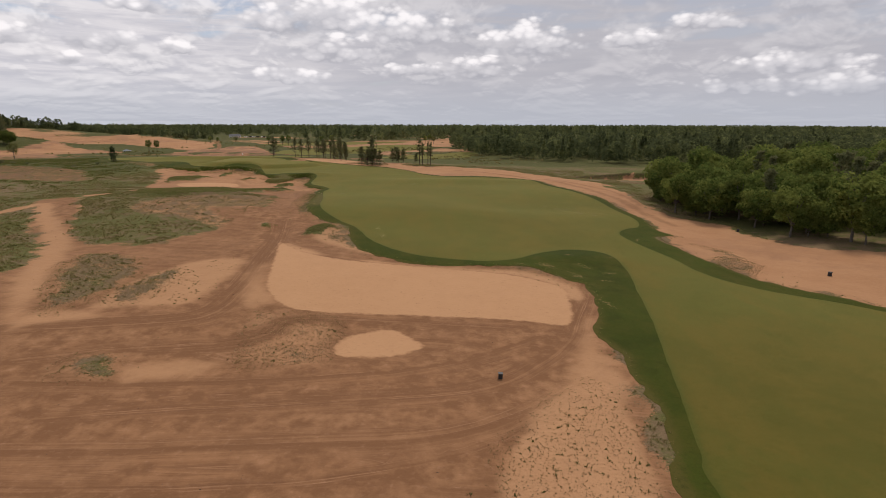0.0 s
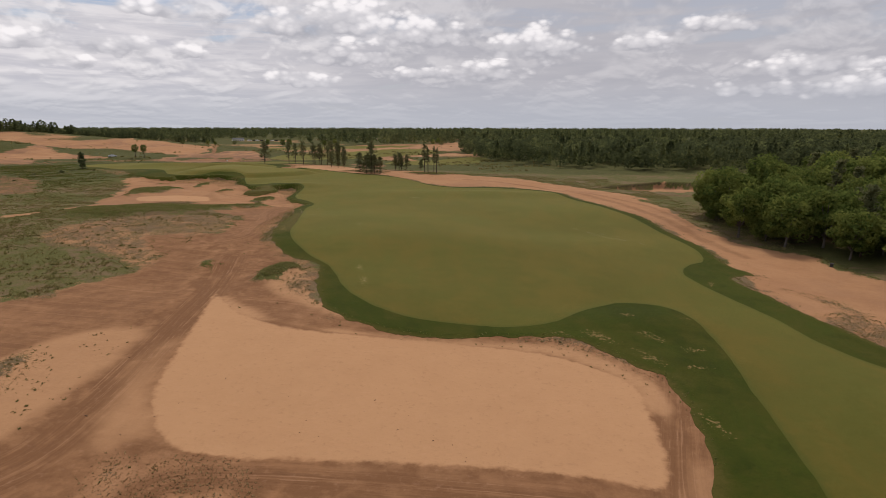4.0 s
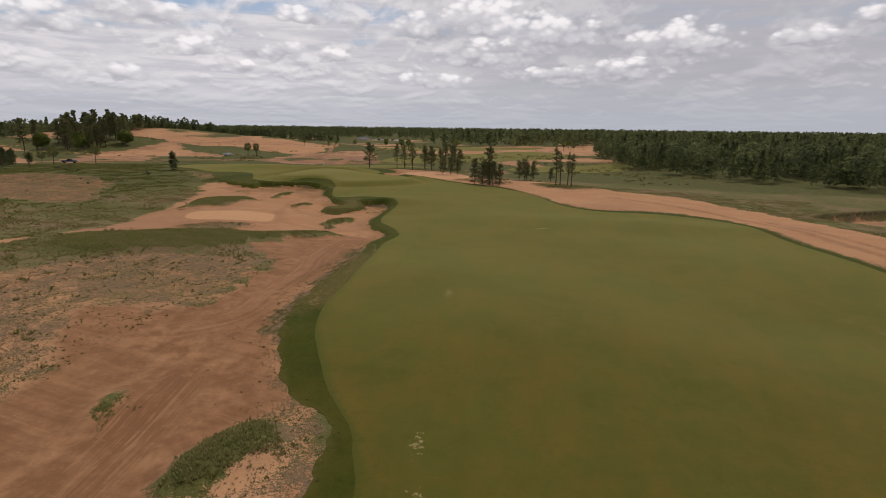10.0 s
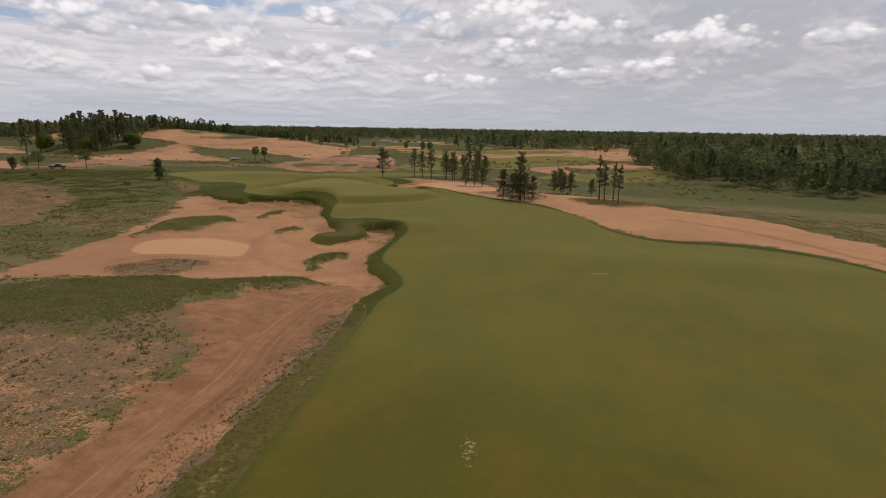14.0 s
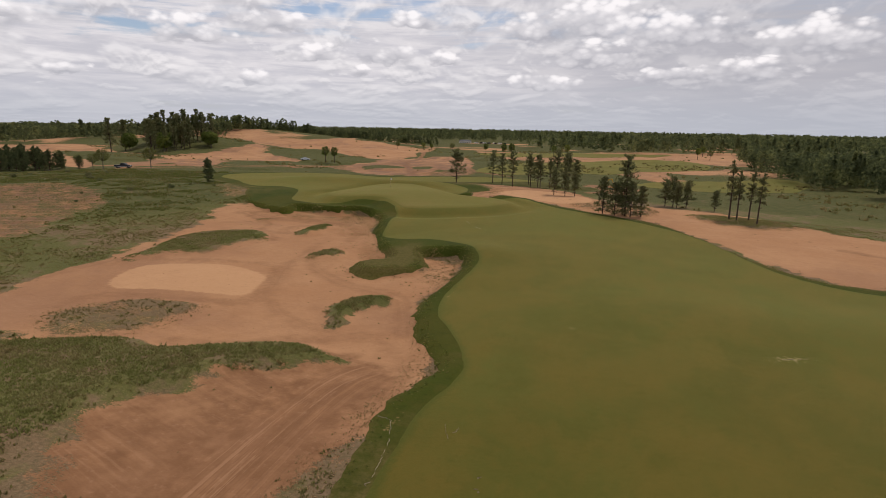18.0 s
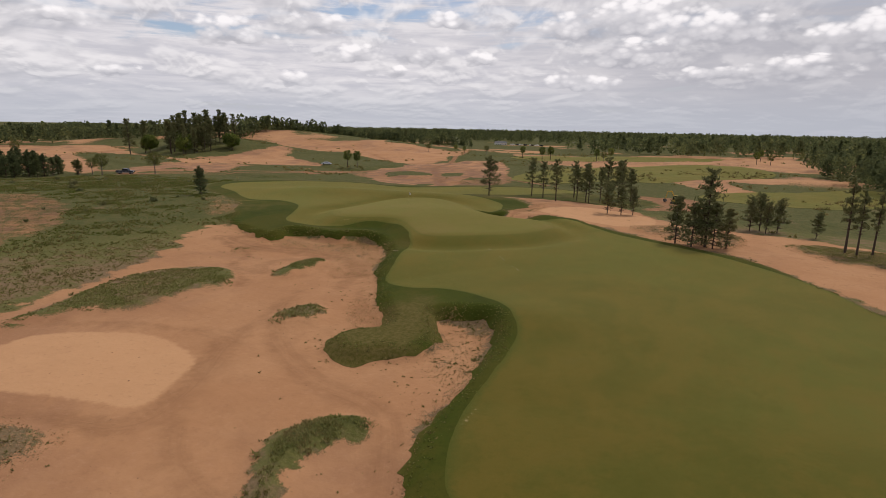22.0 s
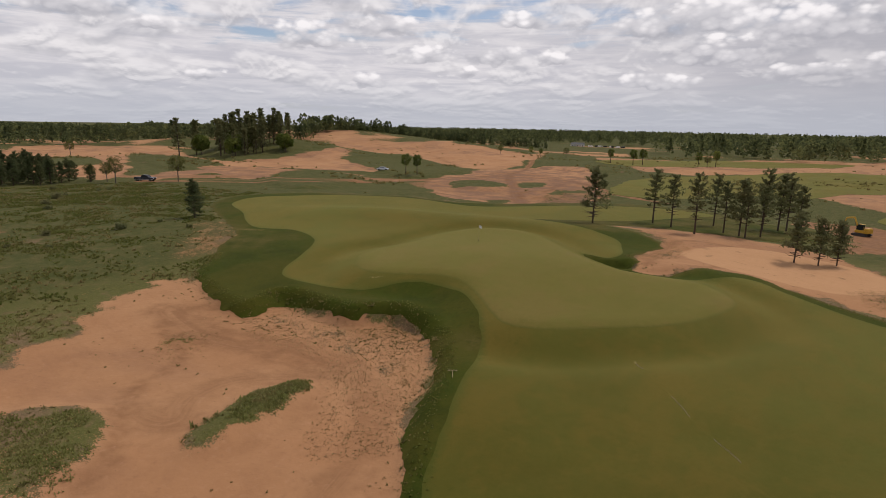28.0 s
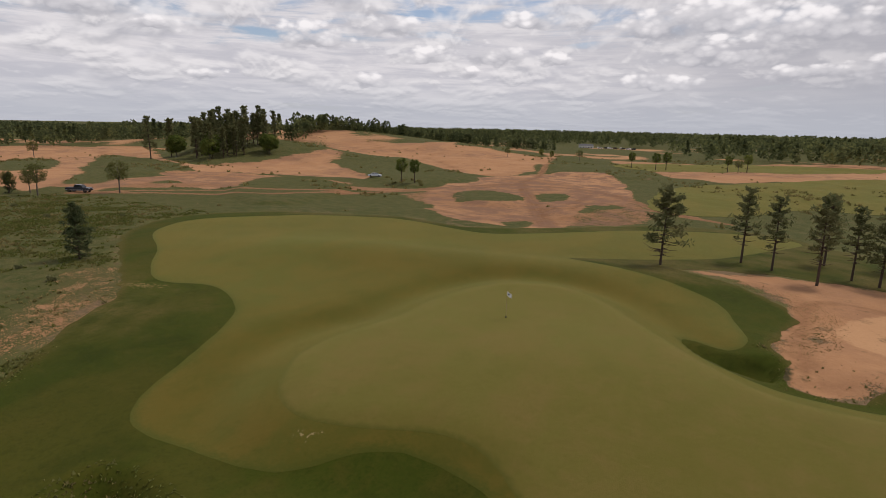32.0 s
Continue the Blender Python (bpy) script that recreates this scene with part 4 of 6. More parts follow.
TURF, FAIRWAY = TURF_WEST + TURF_GREEN + TURF_EAST, FAIRWAY_WEST + FAIRWAY_GREEN + FAIRWAY_EAST
# mounds on the turf: x, y, half length, half width, turn, height
SWELLS = [
    (-100, 262, 26, 6, 25, 0.9), (-120, 252, 14, 9, 30, 0.8), (-98, 236, 5, 12, 10, -0.5), (-62, 252, 9, 4, -20, 0.6), (-78, 236, 14, 10, 30, 0.4),
    (-45, 196, 5, 5, 0, 0.5), (8, 186, 30, 8, 8, 0.9), (-20, 92, 3, 3, 0, 0.2), (20, 84, 8, 4, 20, 0.7), (10, 118, 34, 9, 6, 0.7),
]
# where the turf breaks off in a steep lip above the sand: x, y, reach, height
LIPS = [(-84, 218, 15, 1.9), (-72, 208, 10, 1.4), (-51, 194, 10, 1.7), (-56, 183, 6, 1.2), (-40, 166, 12, 0.6), (-72, 248.5, 5, 0.4), (-30, 125, 16, 0.35), (4, 78, 12, 0.3)]


def lay_of_land(x, y):
    """The height of the ground, and the distances to the main outlines."""
    x, y = np.asarray(x, float), np.asarray(y, float)
    z = base_level(x, y) + swell(x, y, SWELLS)
    turf = distance_in(TURF, x, y)
    step = ease((1.35 - turf - 0.45 * waves(x, y, 3.4, 5)) / 1.7)
    lip = np.zeros_like(x)
    for px, py, reach, height in LIPS:
        lip = np.maximum(lip, height * np.exp(-((x - px) ** 2 + (y - py) ** 2) / (2 * reach * reach)))
    z += lip * (step - 0.55)
    for outline, thick, high in PLOTS:
        if high > 0.05:
            z += high * ease((0.7 - distance_in(outline, x, y)) / 2.4)
    bunker = distance_in(SMALL_BUNKER, x, y)
    z -= 1.05 * ease((0.35 - bunker) / 0.9)
    green = distance_in(GREEN, x, y)
    z += 0.75 * ease((3.2 - green) / 5.0) - 0.45 * np.exp(-(((green - 4.2) / 2.0) ** 2))
    bank = distance_in(BARE[7][0], x, y)
    z -= 2.8 * ease((0.6 - bank - 0.5 * waves(x, y, 5.0, 9)) / 2.0) * ease((y - 212) / 22)
    loose = ease((turf + 0.5) / 3.0)
    z += waves(x, y, 16.0, 1) * (0.10 + 0.16 * loose) + waves(x, y, 2.6, 2) * 0.055 * loose
    far = ease((np.hypot(x + 40, y - 160) - 190) / 200)
    z += far * waves(x, y, 120.0, 3) * 0.9 + far * waves(x, y, 30.0, 4) * 0.7 + far * waves(x, y, 9.0, 6) * 0.45
    for outline in FAR_GRASS:
        z += 0.8 * ease((3.0 - distance_in(outline, x, y, 14.0) - 2.0 * waves(x, y, 11.0, 8)) / 5.0)
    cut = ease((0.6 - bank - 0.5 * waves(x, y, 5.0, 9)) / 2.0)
    # shade below turf lips put into colour, plus the cut bank's dark top
    soil_shade = np.clip(lip * 1.2, 0, 1) * np.exp(-(((step - 0.3) / 0.2) ** 2)) * 0.30 + 0.7 * np.exp(-(((cut - 0.22) / 0.2) ** 2)) * ease((y - 218) / 10)
    # shade on the small bunker's wall, painted as a dark band
    soil_shade = np.maximum(soil_shade, 1.2 * np.exp(-(((bunker - 0.05) / 0.45) ** 2)) * ease((252.6 - y + 0.4 * (x + 76)) / 1.5))
    furrow = np.exp(-(((x + 60) / 14) ** 2 + ((y - 107) / 13) ** 2))
    z += 0.16 * furrow * np.sin((x * 0.42 + y * 0.30) * 3.4 + 1.5 * waves(x, y, 9.0, 16))
    ploughed = ease(-distance_in(BARE[0][0], x, y) / 4.0)
    z += 0.13 * ploughed * np.sin((x * 0.55 - y * 0.84) * 1.9 + 1.5 * waves(x, y, 14.0, 17))
    return z, turf, soil_shade, lip


def stretched(lo, hi, step, less, more, far_lo, far_hi):
    """Grid lines, even from lo to hi and wider and wider beyond."""
    core = list(np.arange(lo, hi, step))
    below, above, s, e = [], [], step, step
    at = lo
    while at > far_lo:
        s *= less
        at -= s
        below.append(at)
    at = core[-1]
    while at < far_hi:
        e *= more
        at += e
        above.append(at)
    return np.array(below[::-1] + core + above)


GX, GY = stretched(-162, 90, 0.66, 1.021, 1.05, -4500, 4500), stretched(18, 345, 0.66, 1.12, 1.028, -4500, 4600)
NX, NY = len(GX), len(GY)
VX, VY = (a.ravel() for a in np.meshgrid(GX, GY))
VZ, D_TURF, SOIL_SHADE, LIP = lay_of_land(VX, VY)


def heights_at(x, y):
    """The height of the ground sheet under places."""
    x, y = np.atleast_1d(np.asarray(x, float)), np.atleast_1d(np.asarray(y, float))
    i, j = np.clip(np.searchsorted(GX, x) - 1, 0, NX - 2), np.clip(np.searchsorted(GY, y) - 1, 0, NY - 2)
    u, v, k = (x - GX[i]) / (GX[i + 1] - GX[i]), (y - GY[j]) / (GY[j + 1] - GY[j]), j * NX + i
    return (VZ[k] * (1 - u) + VZ[k + 1] * u) * (1 - v) + (VZ[k + NX] * (1 - u) + VZ[k + NX + 1] * u) * v


def height_at(x, y):
    return float(heights_at(x, y)[0])


def triangles():
    i = (np.arange(NY - 1)[:, None] * NX + np.arange(NX - 1)[None]).ravel()
    return np.concatenate([np.stack([i, i + 1, i + NX + 1], 1), np.stack([i, i + NX + 1, i + NX], 1)])


TRIS = triangles()


def sheet(name, verts, tris, mat, fields=None):
    me = bpy.data.meshes.new(name)
    me.vertices.add(len(verts))
    me.vertices.foreach_set("co", np.ascontiguousarray(verts, np.float32).ravel())
    me.loops.add(3 * len(tris))
    me.loops.foreach_set("vertex_index", np.ascontiguousarray(tris, np.int32).ravel())
    me.polygons.add(len(tris))
    me.polygons.foreach_set("loop_start", np.arange(0, 3 * len(tris), 3, dtype=np.int32))
    me.polygons.foreach_set("use_smooth", np.ones(len(tris), bool))
    for key, values in (fields or {}).items():
        me.attributes.new(key, "FLOAT", "POINT").data.foreach_set("value", np.ascontiguousarray(values, np.float32))
    me.update()
    me.validate()
    me.materials.append(mat)
    return new(name, me)


def laid_on(name, field, lift, mat, fields=None, skirt=0.12):
    """The part of the land where field is below 0, as a thin layer of its own with a cut edge."""
    inside = field[TRIS] < 0
    some = TRIS[inside.any(1)]
    used = np.unique(some)
    index = np.full(len(field), -1)
    index[used] = np.arange(len(used))
    pos = np.stack([VX[used], VY[used], VZ[used] + lift], 1)
    f = field[used]
    extra = {k: v[used] for k, v in (fields or {}).items()}
    tri = index[some]
    whole = (f[tri] < 0).all(1)
    faces, verts, cuts = [tri[whole]], [pos], {}
    more, edge, values = [], [], {k: [] for k in extra}
    count = len(pos)

    def cut(a, b):
        nonlocal count
        key = (a, b) if a < b else (b, a)
        if key not in cuts:
            t = f[key[0]] / (f[key[0]] - f[key[1]])
            more.append(pos[key[0]] * (1 - t) + pos[key[1]] * t)
            for k in extra:
                values[k].append(extra[k][key[0]] * (1 - t) + extra[k][key[1]] * t)
            cuts[key] = count
            count += 1
        return cuts[key]

    new_faces = []
    for a, b, c in tri[~whole].tolist():
        ins = [f[a] < 0, f[b] < 0, f[c] < 0]
        while not (ins[0] and not ins[2]):
            a, b, c = b, c, a
            ins = ins[1:] + ins[:1]
        if ins[1]:
            p, q = cut(b, c), cut(c, a)
            new_faces += [(a, b, p), (a, p, q)]
        else:
            p, q = cut(a, b), cut(c, a)
            new_faces.append((a, p, q))
        edge.append((p, q))
    low = {}
    for p, q in edge:
        for v in (p, q):
            if v not in low:
                low[v] = count
                x, y, z = more[v - len(pos)]
                more += [np.array([x, y, z]), np.array([x, y, z - skirt])]
                for k in extra:
                    values[k] += [values[k][v - len(pos)]] * 2
                count += 2
        a, b = low[p], low[q]
        new_faces += [(b, a, a + 1), (b, a + 1, b + 1)]
    everything = np.concatenate([pos, np.array(more).reshape(-1, 3)])
    fields = {k: np.concatenate([extra[k], values[k]]) for k in extra}
    return sheet(name, everything, np.concatenate([faces[0], np.array(new_faces, int).reshape(-1, 3)]), mat, fields)


# ---- the ground: one sheet to the horizon ----
ragged = 0.9 * waves(VX, VY, 3.2, 11) + 0.5 * waves(VX, VY, 1.1, 12, 2)
veg = np.full(len(VX), 0.80) + 0.16 * waves(VX, VY, 22.0, 13)
far = np.hypot(VX + 40, VY - 160)
worn, pale, red = np.zeros_like(veg), np.zeros_like(veg), np.zeros_like(veg)
lane = VY * 0.9 + 1.5 * waves(VX, VY, 30.0, 14) + 0.12 * VX
for outline, packed in ((SAND_SOUTH, 0.74), (SAND_HOLLOW, 0.16), (SAND_EAST, 0.10)):
    d = distance_in(outline, VX, VY)
    inner = ease((-d - ragged * 1.2 + 0.4) / 1.0)
    veg *= 1 - ease((-d - ragged * 2.2 + 1.0) / 2.6)
    worn = np.maximum(worn, inner * packed)
for outline, packed, light, rusty in BARE:
    inner = ease((-distance_in(outline, VX, VY, 14.0) - 2.0 * ragged + 0.6) / 3.0)
    veg *= 1 - inner * (0.92 if outline not in (BARE[0][0], BARE[4][0], BARE[8][0]) else (0.50 if outline is BARE[0][0] else 0.58 if outline is BARE[4][0] else 0.36))
    worn, pale, red = np.maximum(worn, inner * packed), np.maximum(pale, inner * light), np.maximum(red, inner * rusty)
inner = ease((-distance_in(SPARSE, VX, VY) - 1.5 * ragged + 0.5) / 3.0)
veg *= 1 - 0.46 * inner
for outline, thick, high in PLOTS:
    d = distance_in(outline, VX, VY)
    inner = ease((-d - ragged * 1.5 + 0.5) / (1.2 if thick > 0.8 else 2.4))
    veg = np.maximum(veg, inner * thick * (0.5 if thick < 0.3 else 0.85 if thick < 0.4 else 1.0) * (0.9 + 0.22 * waves(VX, VY, 3.0, 15)))
    worn *= 1 - 0.7 * inner
for outline in FAR_GRASS:
    inner = ease((-distance_in(outline, VX, VY, 14.0) - 2.0 * ragged + 0.5) / 3.0)
    veg, pale, red = np.maximum(veg, inner * 0.95), pale * (1 - inner), red * (1 - inner)
for outline, rusty in FAR_SAND:
    d = distance_in(outline, VX, VY, 14.0)
    inner = ease((-d - 2.5 * waves(VX, VY, 12.0, 18) + 0.5) / 2.0)
    veg, pale, worn = veg * (1 - 0.97 * inner), np.maximum(pale * (1 - rusty), 0.35 * inner * (1 - rusty)), worn * (1 - inner * (1 - rusty))
    red = np.maximum(red * (1 - inner), inner * rusty)
    red = np.maximum(red, 0.9 * np.exp(-(((d + 1.5) / 1.8) ** 2)) * ease(waves(VX, VY, 16.0, 19) * 3))
for outline in FAR_PATCH:
    inner = ease((-distance_in(outline, VX, VY) - 1.5 * ragged + 0.6) / 1.6)
    veg, red = np.maximum(veg, 0.85 * inner), red * (1 - inner)
rim = ease((3.2 - D_TURF + 1.5 * ragged) / 3.0) * ease(0.5 + 0.9 * waves(VX, VY, 9.0, 20)) * (D_TURF > -0.5)
veg = np.maximum(veg, 0.42 * rim)
most = np.zeros_like(veg)
for points, half, packed in LANES:
    d, side = off_lane(points, VX, VY, half + 3.5)
    inner = ease((half - d + 0.8 * ragged) / (0.5 * half + 0.3))
    lane = np.where(inner > most, side * 1.6 + 40 * packed, lane)
    most = np.maximum(most, inner)
    worn = np.maximum(worn, inner * packed * (0.62 if 145 < points[0][1] < 230 else 1.0))
    veg *= 1 - inner * 0.95
    pale *= 1 - 0.8 * inner
lush = 0.10 * ease((-104 - VX) / 14) * ease((VY - 175) / 25) - 0.05 * ease((VX + 95) / 20) * ease((175 - VY) / 20)
for outline in FAR_GRASS:
    lush = np.maximum(lush, 0.12 * ease(-distance_in(outline, VX, VY) / 3.0))
lush = np.maximum(lush, 0.10 * ease((VY - 268) / 20))
for outline, thick, high in PLOTS:
    lush = lush + (thick - 0.76) * 0.3 * ease(-distance_in(outline, VX, VY) / 1.5)
lush = lush - 0.09 * rim - 0.06 * ease((-distance_in(SPARSE, VX, VY) + 1.5 * ragged) / 3.0)
raked = np.full_like(veg, -2.0)
red = np.maximum(red, 0.6 * ease((far - 185) / 70) * ease(0.15 + 2.2 * waves(VX, VY, 26.0, 52)))
pale = np.maximum(pale, 0.6 * ease((-distance_in(PLOTS[13][0], VX, VY) + 0.3 * ragged) / 0.5))
for outline, light, soft in PALE:
    inner = ease((-distance_in(outline, VX, VY) + 0.5 * soft * ragged) / soft)
    pale, worn = np.maximum(pale, light * inner), worn * (1 - 0.55 * inner)
for outline in (PIT, WEDGE, OVAL, CIRCLE_EAST):
    inner = ease((-distance_in(outline, VX, VY) + 0.12 * ragged) / 0.5)
    raked = np.maximum(raked, np.clip(-distance_in(outline, VX, VY), -2, 2))
    veg *= 1 - inner
sandy = ease((waves(VX, VY, 70.0, 21) - 0.02) / 0.22) * ease((far - 240) / 60) * ease((900 - far) / 200) * ease((60 - VX) / 60) * np.maximum(ease((VX + 110) / 30), ease((far - 430) / 60))
veg *= 1 - 0.85 * sandy
pale = np.maximum(pale, 0.35 * sandy)
veg = np.where(far > 1000, 1.0, veg)
field = lane.reshape(NY, NX)
jump = np.zeros((NY, NX))
jump[:, 1:] = np.abs(np.diff(field, axis=1)) > 2.5
jump[1:] = np.maximum(jump[1:], np.abs(np.diff(field, axis=0)) > 2.5)
for axis in (0, 1):
    jump = np.maximum(jump, np.maximum(np.roll(jump, 1, axis), np.roll(jump, -1, axis)))
tracked = (1 - jump.ravel()) * (0.6 + 0.4 * np.maximum(most, ease((54 - VY) / 8)))
ground = sheet("ground", np.stack([VX, VY, VZ], 1), TRIS, M_GROUND, {"veg": veg, "worn": worn, "pale": pale, "red": red, "lane": lane, "raked": raked, "soil_shade": SOIL_SHADE, "lush": lush, "tracked": tracked})
tagged(ground, "sandy heathland ground with packed wheel tracks and sparse rough grass", "ground", kind="structure")

edge_noise = 0.45 * waves(VX, VY, 1.7, 31) + 0.2 * waves(VX, VY, 5.0, 32)
D_FAIRWAY, D_GREEN = distance_in(FAIRWAY, VX, VY), distance_in(GREEN, VX, VY)
# scuffed and scarred turf: x, y, half length, half width, turn
SCARS = [
    (29.5, 127, 7, 1.6, -60), (-10.6, 94, 4, 1.3, 100), (-12, 99.5, 3, 1.0, 100), (-16.2, 125, 4, 1.0, 105), (-9.5, 174, 4.5, 1.2, 25), (-27.2, 172.3, 1.6, 0.7, 0),
    (-29.4, 130, 7, 0.6, 100), (-34, 150, 4, 0.6, 100), (-88.4, 223, 1.6, 0.8, 30), (-60.3, 221.8, 1.5, 0.6, -50), (36, 100, 3, 1.2, 60), (-42, 176, 6, 0.5, 80), (-52, 194, 3, 1.5, 10), (-47, 186, 1.2, 5, 0), (-122, 231, 6, 2, 30), (20.1, 84.9, 2.2, 1.4, 10), (26.6, 85.4, 1.8, 0.9, 0), (21, 80, 3.2, 1.6, -40), (24, 77.5, 2.5, 1.5, 0), (-38.6, 160, 1.5, 4, -20), (-28, 118, 1.2, 6, 10),
    (15.5, 79.2, 4.2, 1.9, -45), (19, 75.2, 3.6, 1.7, -62), (22.8, 73.6, 2.6, 0.9, 0), (11.5, 80, 2.5, 1.0, -20), (20, 64, 1.2, 4, 10),
]
scar = np.zeros_like(VX)
for px, py, a, b, turn in SCARS:
    c, q = math.cos(radians(turn)), math.sin(radians(turn))
    u, v = ((VX - px) * c + (VY - py) * q) / a, ((VY - py) * c - (VX - px) * q) / b
    scar = np.maximum(scar, np.exp(-(u * u + v * v) * 1.2))
dry = 0.85 * np.exp(-(((VX + 30) / 9) ** 2 + ((VY - 134) / 24) ** 2)) + 1.3 * np.exp(-(((VX + 56) / 5.5) ** 2 + ((VY - 187) / 7) ** 2)) + 0.5 * np.exp(-(((VX + 122) / 14) ** 2 + ((VY - 226) / 10) ** 2))
dry += 0.35 * waves(VX, VY, 7.0, 34) + 0.45 * ease((VY - 264) / 10)
rough_turf = laid_on("rough_turf", D_TURF + 1.6 * edge_noise - 0.85 * np.clip(LIP, 0, 1), 0.022, M_ROUGH, {"edge": D_TURF - 2.2 * np.clip(LIP, 0, 1), "dry": dry, "scar": np.maximum(scar, (1 - np.clip(1.3 * LIP, 0, 1)) * 0.75 * ease((1.6 + D_TURF) / 1.6) * ease(0.5 + 0.9 * waves(VX, VY, 9.0, 20)))}, 0.024)
tagged(rough_turf, "longer dark green grass collar between fairway and sand", "rough grass", kind="structure")
fairway = laid_on("fairway", D_FAIRWAY + 0.3 * edge_noise, 0.026, M_FAIRWAY, {"edge": D_FAIRWAY, "scar": scar}, 0.004)
tagged(fairway, "olive green mown fairway with dry patches", "fairway", kind="structure")
putting_green = laid_on("putting_green", D_GREEN, 0.030, M_GREEN, {"edge": D_GREEN, "scar": scar}, 0.004)
tagged(putting_green, "closely mown pale olive putting green", "green", kind="structure")
for outline in FAR_TURF:
    field = distance_in(outline, VX, VY, 20.0) + 2.5 * waves(VX, VY, 14.0, 33)
    distant_fairway = laid_on("distant_fairway", field, 0.05, M_FAIRWAY, {"edge": field, "scar": scar * 0}, 0.052)
    tagged(distant_fairway, "distant mown fairway between sandy waste areas", "fairway", kind="structure")

# ---- building blocks ----
def part(name, bm, mat, parent, label=""):
    me = bpy.data.meshes.new(name)
    bm.to_mesh(me)
    bm.free()
    me.materials.append(mat)
    ob = new(name, me)
    ob.parent = parent
    return tagged(ob, label)


def mesh_part(name, verts, faces, mat, parent, smooth=False, label=""):
    me = bpy.data.meshes.new(name)
    me.from_pydata([tuple(v) for v in verts], [], faces)
    me.materials.append(mat)
    if smooth:
        me.polygons.foreach_set("use_smooth", np.ones(len(me.polygons), bool))
    ob = new(name, me)
    ob.parent = parent
    return tagged(ob, label)


def thing(name, label, category, group="", kind=""):
    return tagged(new(name), label, category, group, kind)


def tube(verts, faces, points, radii, sides=7):
    """Adds a bent, tapered limb to a list of vertices and faces."""
    start = len(verts)
    for k, (p, r) in enumerate(zip(points, radii)):
        a = Vector(points[min(k + 1, len(points) - 1)]) - Vector(points[max(k - 1, 0)])
        q = a.to_track_quat("Z", "Y")
        for s in range(sides):
            w = 2 * math.pi * s / sides
            verts.append(Vector(p) + q @ Vector((math.cos(w) * r, math.sin(w) * r, 0)))
    for k in range(len(points) - 1):
        for s in range(sides):
            a, b = start + k * sides + s, start + k * sides + (s + 1) % sides
            faces.append((a, b, b + sides, a + sides))
    faces.append(tuple(start + (len(points) - 1) * sides + s for s in range(sides)))


def sprays(rng, centres, spreads, per, size, droop=0.0, long=1.0, wide=0.5):
    """Leaf or needle sprays: small bent cards scattered round each centre."""
    centres, spreads = np.repeat(np.array(centres), per, 0), np.repeat(np.array(spreads), per, 0)
    n = len(centres)
    d = rng.normal(size=(n, 3))
    d /= np.linalg.norm(d, axis=1, keepdims=True)
    p = centres + d * spreads * (rng.random((n, 1)) ** 0.45)
    a = rng.normal(size=(n, 3)) + d * 0.9
    a[:, 2] -= droop
    a /= np.linalg.norm(a, axis=1, keepdims=True)
    b = np.cross(a, rng.normal(size=(n, 3)))
    b /= np.linalg.norm(b, axis=1, keepdims=True) + 1e-9
    s = size * (0.6 + 0.8 * rng.random((n, 1)))
    tip = p + a * s * long
    bend = np.cross(a, b) * s * 0.2
    verts = np.stack([p - a * s * long * 0.5, p + b * s * wide + bend, tip - a * s * long * 0.5, p - b * s * wide + bend], 1).reshape(-1, 3)
    i = np.arange(n)[:, None] * 4
    return verts, (i + np.array([[0, 1, 2, 3]])).tolist()


